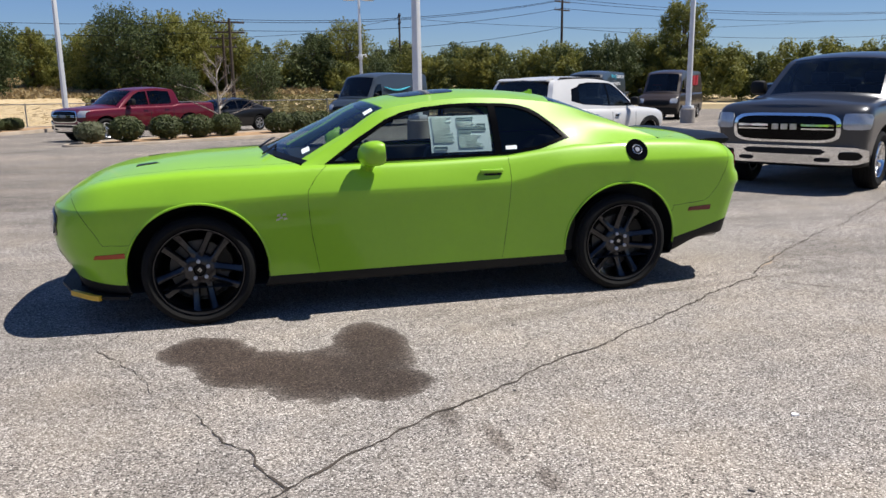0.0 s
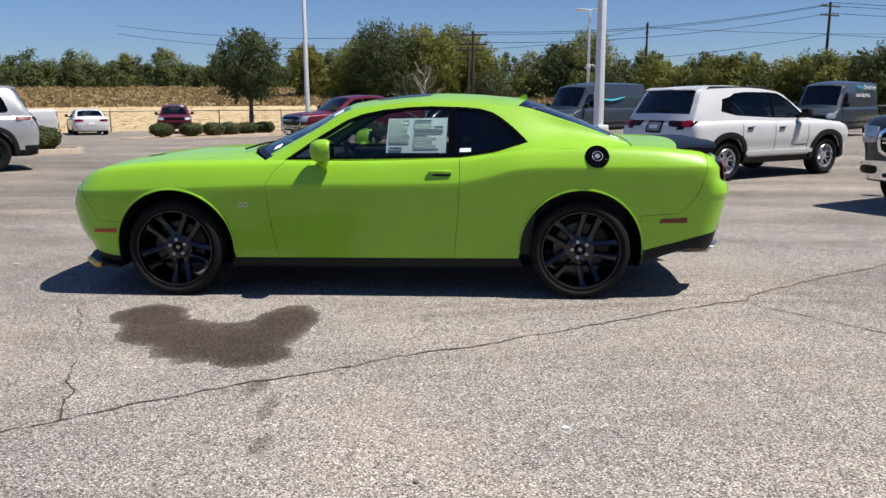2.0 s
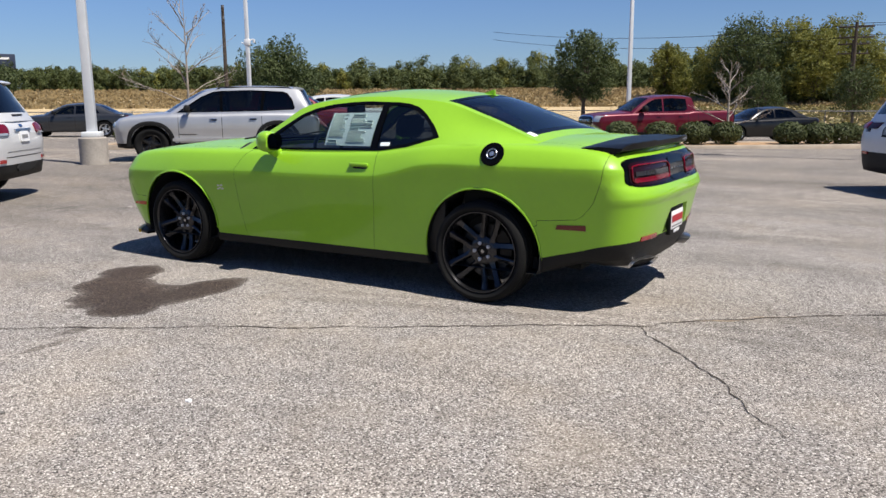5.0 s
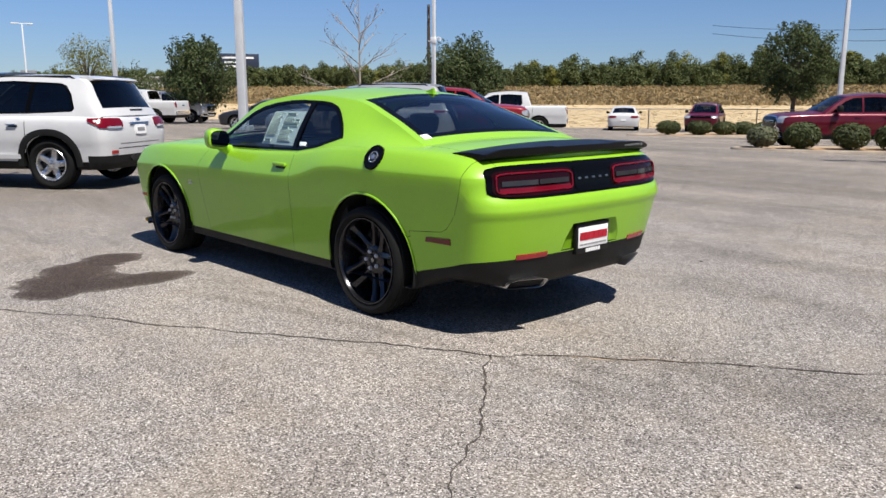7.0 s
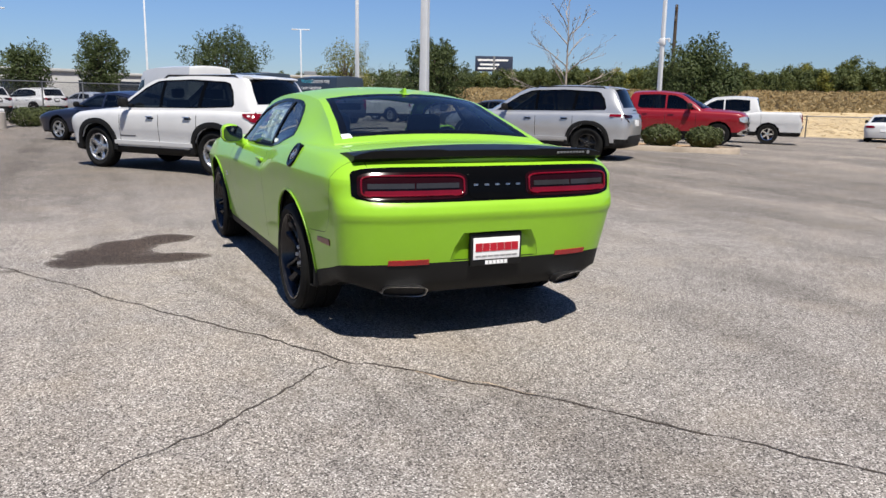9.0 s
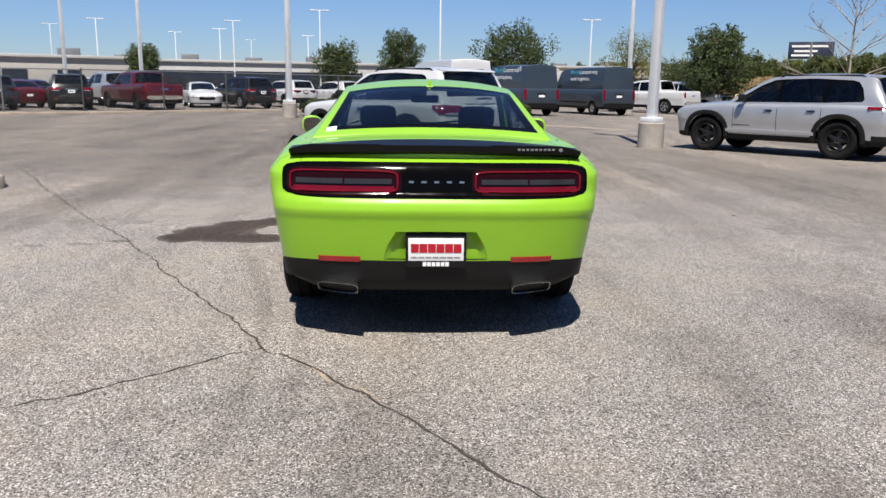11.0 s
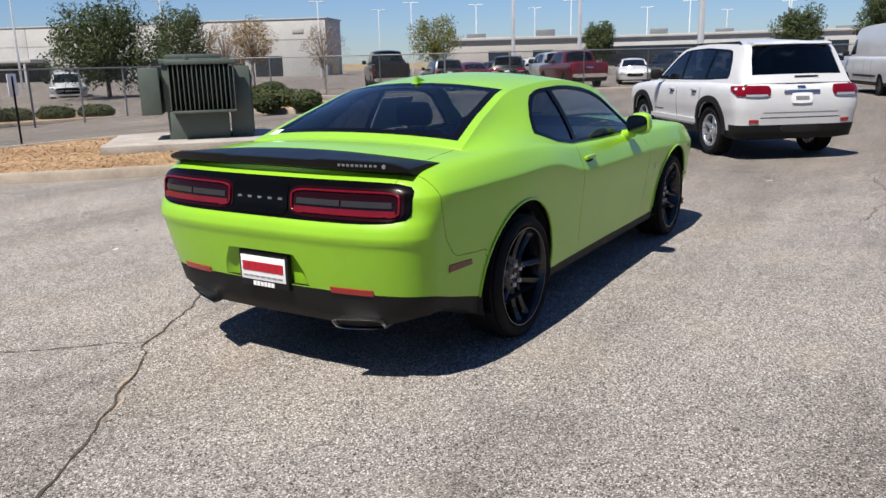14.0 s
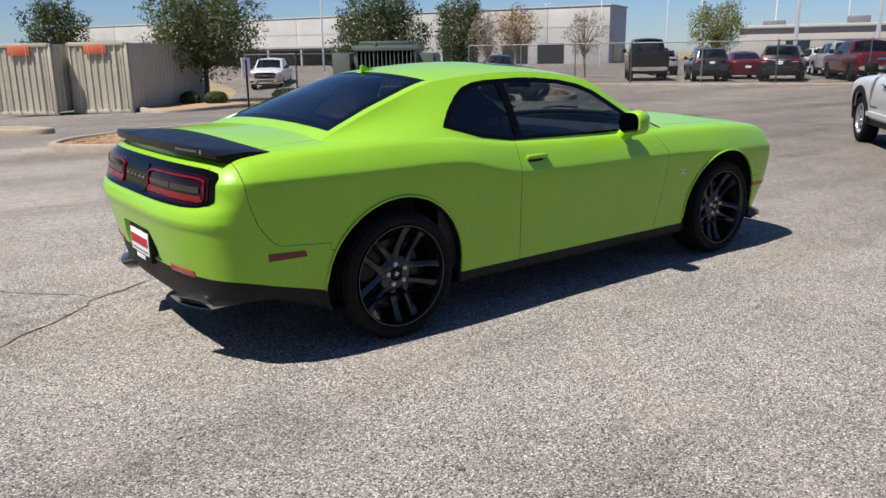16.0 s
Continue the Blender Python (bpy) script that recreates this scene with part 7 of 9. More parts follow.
    face = Matrix.Translation(h) @ n.to_track_quat("Y", "Z").to_matrix().to_4x4()
    b = bmesh.new()
    revolve(b, [(0.001, 0.004), (0.060, 0.006), (0.064, 0.010), (0.078, 0.010), (0.084, 0.004), (0.084, -0.03)], 36, "Y")
    bmesh.ops.transform(b, matrix=face, verts=b.verts)
    cap = part("fuel_cap", b, GLOSS_BLACK, car, "round black fuel cap")
    b = bmesh.new()
    tube(b, [face @ Vector((0.035 * math.cos(a), 0.007, 0.035 * math.sin(a))) for a in np.linspace(0, math.tau, 28, endpoint=False)], 0.004, 6, True)
    rod(b, face @ Vector((0, 0, 0)), face @ Vector((0, 0.010, 0)), 0.018, seg=16)
    part("cap_ring", b, ALLOY, cap, "bright metal ring")
    # front end
    def nosep(name, fns, mat, lift, label="", nu=10, nv=6):
        bb = bmesh.new()
        for fn in fns:
            patch(bb, tree, fn, nu, nv, 0, -3.2, lift, 0.01, -1)
        return part(name, bb, mat, car, label)
    nosep("grille", [disc_fn(0, 0.66, 0.69, 0.085, 7)], GLOSS_BLACK, 0.004, "gloss-black grille", 40, 8)
    nosep("lower_grille", [disc_fn(0, 0.44, 0.55, 0.07, 6)], SATIN_BLACK, 0.004, "", 30, 6)
    for s in (-1, 1):
        for yy in (0.40, 0.58):
            nosep("headlight", [disc_fn(s * yy, 0.665, 0.072, 0.068)], LAMP_CLEAR, 0.012, "round headlight", 10, 10)
    b = bmesh.new()
    pts = [(-1.86, 0.93), (-2.06, 0.86), (-2.23, 0.66), (-2.345, 0.35), (-2.365, 0.0)]
    outl = pts + [(x, -y) for x, y in pts[::-1][1:]]
    prism(b, outl, 0.205, 0.225, "XY")
    part("front_splitter", b, TRIM, car, "black front splitter")
    for s in (-1, 1):
        b = bmesh.new()
        prism(b, [(-2.24, s * 0.665), (-2.09, s * 0.850), (-2.04, s * 0.885), (-2.025, s * 0.868), (-2.075, s * 0.825), (-2.215, s * 0.648)], 0.20, 0.232, "XY")
        part("splitter_guard", b, YELLOW, car, "yellow plastic shipping guard")
    # wipers at the cowl
    b = bmesh.new()
    for y0 in (-0.55, 0.1):
        tube(b, [(-0.98, y0, 1.055), (-0.90, y0 + 0.25, 1.085), (-0.845, y0 + 0.52, 1.09)], 0.008, 6)
    part("wipers", b, SATIN_BLACK, car)
    # window stickers
    st = BVHTree.FromBMesh(side)
    b = bmesh.new()
    patch(b, st, quad_fn((0.125, 1.045), (0.555, 1.045), (0.565, 1.29), (0.135, 1.285)), 8, 6, 1, -1.6, -0.010, 0.012, -1)
    sheet = part("window_sticker", b, PAPER, car, "printed price sheet behind the door glass")
    rnd = random.Random(77)
    lines = [(0.150, 0.150 + rnd.uniform(0.09, 0.15), 1.272 - k * 0.0095, 0.0035) for k in range(18)]
    lines += [(0.325, 0.325 + rnd.uniform(0.10, 0.19), 1.240 - k * 0.010, 0.0035) for k in range(4)]
    lines += [(0.325, 0.325 + rnd.uniform(0.12, 0.20), 1.146 - k * 0.0105, 0.0035) for k in range(8)]
    for x0, x1, z0, dz in lines:
        b = bmesh.new()
        patch(b, st, quad_fn((x0, z0), (x1, z0), (x1, z0 + dz), (x0, z0 + dz)), 3, 1, 1, -1.6, -0.008, 0.001, -1)
        part("sticker_line", b, PAPER_GREY, sheet, "grey print bar")
    for x0, x1, z0, z1 in ((0.33, 0.45, 1.258, 1.272), (0.33, 0.53, 1.180, 1.196), (0.47, 0.53, 1.204, 1.228), (0.33, 0.42, 1.160, 1.170), (0.15, 0.24, 1.062, 1.082)):
        b = bmesh.new()
        patch(b, st, quad_fn((x0, z0), (x1, z0), (x1, z1), (x0, z1)), 3, 1, 1, -1.6, -0.008, 0.001, -1)
        part("sticker_bar", b, PAPER_DARK, sheet, "dark print bar")
    b = bmesh.new()
    patch(b, st, quad_fn((0.655, 1.048), (0.735, 1.05), (0.735, 1.075), (0.655, 1.073)), 2, 1, 1, -1.6, 0.001, 0.004, -1)
    part("small_sticker", b, PAPER, car, "small white sticker")
    for corners in (((1.74, -0.66), (1.80, -0.665), (1.80, -0.60), (1.74, -0.60)), ((-0.29, -0.60), (-0.23, -0.585), (-0.23, -0.51), (-0.29, -0.53)), ((-0.73, -0.68), (-0.68, -0.68), (-0.68, -0.61), (-0.73, -0.61))):
        b = bmesh.new()
        patch(b, rt, quad_fn(*corners), 2, 2, 2, 2.0, 0.001, 0.003)
        part("glass_label", b, PAPER, car, "small paper label on the glass")
    bm.free()
    side.free()
    top.free()
    return car


coupe()


# ---- other vehicles ----
def side_box(tree, b, x0, x1, z0, z1, s, lift=0.012, start=1.8):
    patch(b, tree, quad_fn((x0, z0), (x1, z0), (x1, z1), (x0, z1)), 3, 1, 1, s * start, lift, 0.006, s)


def arch_flare(b, tree, ax, R, ra, width, s, W, low):
    """A rounded plastic lip round a wheel opening."""
    prev = None
    for k in range(25):
        a = radians(-14 + 208 * k / 24)
        sq = 1.0 + 0.045 * math.sin(2 * a) ** 2
        ring = []
        for q, lift in ((ra - 0.012, -0.10), (ra - 0.012, 0.016), (ra + width * 0.45, 0.026), (ra + width, 0.014), (ra + width, -0.02)):
            x, z = ax + q * sq * math.cos(a), max(low - 0.07, R + q * sq * math.sin(a))
            hit = tree.ray_cast((ax + (ra + width) * sq * math.cos(a), s * 1.8, max(low + 0.02, R + (ra + width) * sq * math.sin(a))), (0, -s, 0))
            y = hit[0].y if hit[0] is not None and abs(hit[0].y) > W * 0.7 else s * (W - 0.03)
            ring.append(b.verts.new((x, y + s * lift, z)))
        if prev:
            for i in range(4):
                b.faces.new((prev[i], prev[i + 1], ring[i + 1], ring[i]))
        prev = ring


def vehicle(name, label, category, paint_mat, spec, pos, group="", tint=None, rim=None, detail=True):
    """A parked vehicle. Local -x is its front. spec gives its rings, glasshouse, windows, lamps and wheels."""
    S = spec
    v = new(name)
    tagged(v, label, category, group)
    f, r, W = S["front"], S["rear"], S["half"]
    sh, cr = curve_of(S["shoulder"]), curve_of(S["crown"])
    zs, bz = S["sill"], S["mid"]
    cf, ce = S.get("cf", 0.42), S.get("cr", 0.28)

    def const(z):
        return lambda x: z

    def w(d):
        return lambda x: W - d
    levels = [
        (f + 0.22, r - 0.16, cf, ce, w(0.14), const(zs)),
        (f + 0.07, r - 0.05, cf, ce, w(0.055), const(zs + 0.03)),
        (f + 0.02, r - 0.01, cf, ce, w(0.02), const(bz - 0.14)),
        (f, r, cf, ce, w(0.0), const(bz)),
        (f + 0.02, r - 0.02, cf, ce, w(0.006), lambda x: bz + (sh(x) - bz) * 0.55),
        (f + 0.06, r - 0.05, cf, ce, w(0.03), lambda x: sh(x) - 0.045),
        (f + 0.13, r - 0.10, cf, ce, w(0.09), sh),
    ]
    nx, nc = (46, 9) if detail else (30, 6)
    bm = shell(levels, nx, nc, [1, 2, 2, 2, 2, 2], cr, 7, S.get("nf", 3.2), S.get("nr", 4.0))
    R = S["wheel"]
    axles = S["axles"]
    ra = R + S.get("gap", 0.07)
    for s in (-1, 1):
        for ax in axles:
            cut(bm, circle(ax, R, ra, 18 if detail else 12), s, margin=0.2)
    for zc in {S.get("clad_z", zs + 0.06), S.get("rear_black_z", S.get("clad_z", zs + 0.06))}:
        bmesh.ops.bisect_plane(bm, geom=bm.verts[:] + bm.edges[:] + bm.faces[:], plane_co=(0, 0, zc), plane_no=(0, 0, 1), dist=1e-4)
    if S.get("rear_black"):
        bmesh.ops.bisect_plane(bm, geom=bm.verts[:] + bm.edges[:] + bm.faces[:], plane_co=(r - S["rear_black"], 0, 0), plane_no=(1, 0, 0), dist=1e-4)
    bm.normal_update()
    keys = S["keys"]
    n = len(keys) - 1
    hood_open = S["keys"][0][0][0], S["keys"][-1][0][0]
    clad_z = S.get("clad_z", zs + 0.06)
    bed = S.get("bed")
    body, black = [], []
    for fc in bm.faces:
        p = fc.calc_center_median()
        d = min(math.hypot(p.x - ax, p.z - R) for ax in axles)
        if abs(p.y) > W * 0.55 and d < ra - 0.002 and p.z < bz + 0.6:
            continue
        if fc.normal.z > 0.6 and p.z > bz + 0.1 and hood_open[0] < p.x < hood_open[1] and abs(p.y) < W - 0.13:
            continue
        if bed and fc.normal.z > 0.6 and bed[0] < p.x < bed[1] and abs(p.y) < W - 0.13:
            continue
        if p.z < clad_z:
            black.append(fc)
        elif p.x > r - S.get("rear_black", 0) and p.z < S.get("rear_black_z", 0):
            black.append(fc)
        else:
            body.append(fc)
    panel("body", bm, body, paint_mat, v, gap=0.0, depth=0.02)
    panel("lower_cladding", bm, black, TRIM, v, "black plastic cladding", gap=0.0, depth=0.02)
    tree = BVHTree.FromBMesh(bm)
    for s in (-1, 1) if S.get("clad") else ():
        for ax in axles:
            b = bmesh.new()
            arch_flare(b, tree, ax, R, ra, S.get("flare", 0.085), s, W, clad_z)
            part("wheel_arch_flare", b, TRIM, v, "black plastic arch flare")
    b = bmesh.new()
    for ax in axles:
        box(b, ax - ra - 0.03, ax + ra + 0.03, -W + 0.30, W - 0.30, R * 0.6, R + ra + 0.04)
    box(b, f + 0.3, r - 0.3, -W + 0.12, W - 0.12, zs + 0.01, zs + 0.1)
    for s in (-1, 1):
        for ax in axles:
            revolve(b, [(ra + 0.02, s * (W - 0.32)), (ra + 0.02, s * (W - 0.06))], 20, "Y", centre=(ax, 0, R))
    for vv in b.verts:
        vv.co.z = max(vv.co.z, zs + 0.01)
    part("underbody", b, DARK, v)
    # glasshouse
    side, top = greenhouse(keys, 60 if detail else 40, 10, 8, pchip(range(n + 1), [0.0] + [S.get("bulge", 0.02)] * (n - 1) + [0.0]))
    wins = S["windows"]
    if detail:
        for s in (-1, 1):
            for poly in wins:
                cut(side, poly, s, margin=0.05)
    else:
        for poly in wins:
            cut(side, poly, 0, margin=0.05)
    band = S.get("band")
    if band:
        for s in (-1, 1):
            cut(side, band, s, margin=0.05)
    side.normal_update()
    paintf, glassf, bandf = [], {}, {}
    for fc in side.faces:
        p = fc.calc_center_median()
        hit = next((k for k, poly in enumerate(wins) if inside(poly, p.x, p.z)), None)
        if hit is None and band and inside(band, p.x, p.z):
            bandf.setdefault(p.y > 0, []).append(fc)
        elif hit is None:
            paintf.append(fc)
        else:
            glassf.setdefault((hit, p.y > 0), []).append(fc)
    panel("pillar_shell", side, paintf, S.get("roof_mat") or paint_mat, v, gap=0.0)
    tint = tint or GLASS_DARK
    for fs in bandf.values():
        panel("window_surround", side, fs, GLOSS_BLACK, v, "black window surround", gap=0.0)
    for (k, _), fs in sorted(glassf.items()):
        panel("side_window", side, fs, tint, v, gap=0.0, lift=-0.006, rim=False)
    col, row = top.faces.layers.float["col"], top.faces.layers.float["row"]
    w0, w1, b0, b1 = S["glass"]
    roof, ws, bl = [], [], []
    for fc in top.faces:
        t, u = fc[col] * n, fc[row]
        if w0 < t < w1 and u > 0.13:
            ws.append(fc)
        elif b0 < t < b1 and u > S.get("pillar", 0.16):
            bl.append(fc)
        else:
            roof.append(fc)
    panel("roof", top, roof, paint_mat, v, gap=0.0)
    panel("windscreen", top, ws, GLASS_MID, v, gap=0.0, lift=-0.004, rim=False)
    if bl:
        panel("rear_window", top, bl, tint, v, gap=0.0, lift=-0.004, rim=False)
    rt = BVHTree.FromBMesh(top)
    stree = BVHTree.FromBMesh(side)
    # cabin
    kx0, kx1 = keys[0][0][0], keys[-1][0][0]
    bz0 = float(sh(0.0)) - 0.06
    b = bmesh.new()
    box(b, kx0 + 0.05, kx1 - 0.1, -W + 0.16, W - 0.16, zs + 0.1, bz0 - 0.28)
    part("cabin_floor", b, CARPET, v)
    b = bmesh.new()
    box(b, kx0 - 0.1, kx0 + 0.55, -W + 0.16, W - 0.16, bz0 - 0.3, bz0 + 0.02, 0.03)
    part("dashboard", b, LEATHER_BLACK, v)
    for sx in S["seats"]:
        for s in (-1, 1):
            b = bmesh.new()
            box(b, sx, sx + 0.14, s * 0.40 - 0.24, s * 0.40 + 0.24, bz0 - 0.35, bz0 + 0.25, 0.05)
            box(b, sx + 0.03, sx + 0.13, s * 0.40 - 0.13, s * 0.40 + 0.13, bz0 + 0.27, bz0 + 0.45, 0.04)
            part("seat_back", b, LEATHER_BLACK, v)
    # wheels
    for ax in axles:
        for s in (-1, 1):
            if detail:
                wheel(v, ax, s * (W - 0.025), R, R, S.get("tyre_w", 0.25), S["rim"], S.get("spokes", 5), rim or ALLOY, s, spin=ax * 1.7, spoke_w=S.get("spoke_w", 0.04), twin=S.get("twin", False))
            else:
                simple_wheel(v, ax, s * (W - 0.025), R, R, S.get("tyre_w", 0.24), S["rim"], rim or ALLOY, s)
    # lamps, grille, bumpers, handles, mirrors
    for nm, fn, mat, lift, lab, nu, nv in S.get("rear_parts", ()):
        b = bmesh.new()
        patch(b, tree, fn, nu, nv, 0, r + 0.8, lift, 0.012)
        part(nm, b, mat, v, lab)
    for nm, fn, mat, lift, lab, nu, nv in S.get("front_parts", ()):
        b = bmesh.new()
        patch(b, tree, fn, nu, nv, 0, f - 0.8, lift, 0.012, -1)
        part(nm, b, mat, v, lab)
    for nm, fn, mat, lift, lab, nu, nv in S.get("rear_glass_parts", ()):
        b = bmesh.new()
        patch(b, rt, fn, nu, nv, 0, r + 0.8, lift, 0.012)
        part(nm, b, mat, v, lab)
    for s in (-1, 1):
        for nm, x0, x1, z0, z1, mat, lift in S.get("side_parts", ()):
            b = bmesh.new()
            side_box(tree, b, x0, x1, z0, z1, s, lift)
            part(nm, b, mat if mat else paint_mat, v)
        for x in S.get("seams", ()):
            b = bmesh.new()
            patch(b, tree, quad_fn((x, zs + 0.1), (x + 0.012, zs + 0.1), (x + 0.012, float(sh(x)) - 0.02), (x, float(sh(x)) - 0.02)), 1, 10, 1, s * 1.8, 0.0015, 0.002, s)
            part("door_gap", b, DARK, v)
        for nm, fn, mat, lift in S.get("high_side_parts", ()):
            b = bmesh.new()
            patch(b, stree, fn, 6, 3, 1, s * 1.8, lift, 0.006, s)
            part(nm, b, mat, v)
        if S.get("mirror"):
            mx, mz, ms = S["mirror"]
            b = bmesh.new()
            box(b, mx - 0.08 * ms, mx + 0.06 * ms, W - 0.02, W + 0.17 * ms, mz, mz + 0.17 * ms, 0.055 * ms)
            box(b, mx - 0.03, mx + 0.03, W - 0.14, W, mz + 0.01, mz + 0.06, 0.01)
            for vv in b.verts:
                vv.co.y *= s
            part("door_mirror", b, S.get("mirror_mat") or TRIM, v)
        if S.get("spoiler") and s > 0:
            x0, x1, y, z = S["spoiler"]
            b = bmesh.new()
            prism(b, [(x0, z - 0.02), (x0, z + 0.015), ((x0 + x1) / 2, z + 0.018), (x1, z - 0.012), (x1 + 0.012, z - 0.03), (x1 - 0.06, z - 0.05)], -y, y)
            bmesh.ops.bevel(b, geom=list(b.edges), offset=0.008, segments=2, affect="EDGES")
            part("roof_spoiler", b, paint_mat, v)
        if S.get("rails"):
            x0, x1, y, z = S["rails"]
            b = bmesh.new()
            tube(b, [(x0, s * y, z - 0.05), (x0 + 0.12, s * y, z + 0.02), (x1 - 0.12, s * y, z + 0.02), (x1, s * y, z - 0.05)], 0.018, 8)
            part("roof_rail", b, TRIM, v, "black roof rail")
    if bed:
        x0, x1, fl = bed
        b = bmesh.new()
        t = 0.03
        box(b, x0, x1, -W + 0.13, W - 0.13, fl, fl + t)
        for s in (-1, 1):
            box(b, x0, x1, s * (W - 0.13) - t / 2, s * (W - 0.13) + t / 2, fl, float(sh(x1 - 0.3)) - 0.005)
        box(b, x0, x0 + t, -W + 0.13, W - 0.13, fl, float(sh(x1 - 0.3)))
        box(b, x1 - t, x1, -W + 0.13, W - 0.13, fl, float(sh(x1 - 0.3)) - 0.005)
        part("cargo_bed", b, TRIM, v, "black open cargo bed")
    bm.free()
    side.free()
    top.free()
    x, y, hx, hy = pos[:4]
    z = pos[4] if len(pos) > 4 else lot_height(x, y)
    v.matrix_basis = Matrix.Translation((x, y, z)) @ Matrix.Rotation(math.atan2(hy, hx) - math.pi, 4, "Z")
    return v


def scaled(spec, sx, sy, sz):
    """A spec stretched to another length, width and height."""
    def p2(pts):
        return [(x * sx, z * sz) for x, z in pts]
    out = dict(spec)
    for k in ("front", "rear"):
        out[k] = spec[k] * sx
    out["axles"] = [a * sx for a in spec["axles"]]
    out["half"] = spec["half"] * sy
    for k in ("sill", "mid", "clad_z", "rear_black_z"):
        if k in spec:
            out[k] = spec[k] * sz
    for k in ("shoulder", "crown"):
        out[k] = p2(spec[k])
    out["keys"] = [tuple((a * sx, b * sy, c * sz) for a, b, c in key) for key in spec["keys"]]
    out["windows"] = [p2(w) for w in spec["windows"]]
    if "band" in spec:
        out["band"] = p2(spec["band"])
    out["seats"] = [x * sx for x in spec["seats"]]
    out["seams"] = [x * sx for x in spec.get("seams", ())]
    if "rails" in spec:
        a, b, c, d = spec["rails"]
        out["rails"] = (a * sx, b * sx, c * sy, d * sz)
    if "spoiler" in spec:
        a, b, c, d = spec["spoiler"]
        out["spoiler"] = (a * sx, b * sx, c * sy, d * sz)
    if "mirror" in spec:
        a, b, c = spec["mirror"]
        out["mirror"] = (a * sx, b * sz, c)
    out["side_parts"] = [(n, a * sx, b * sx, c * sz, d * sz, m, l) for n, a, b, c, d, m, l in spec.get("side_parts", ())]
    return out


def rect(y, z, hy, hz, n=5):
    return disc_fn(y, z, hy, hz, n)


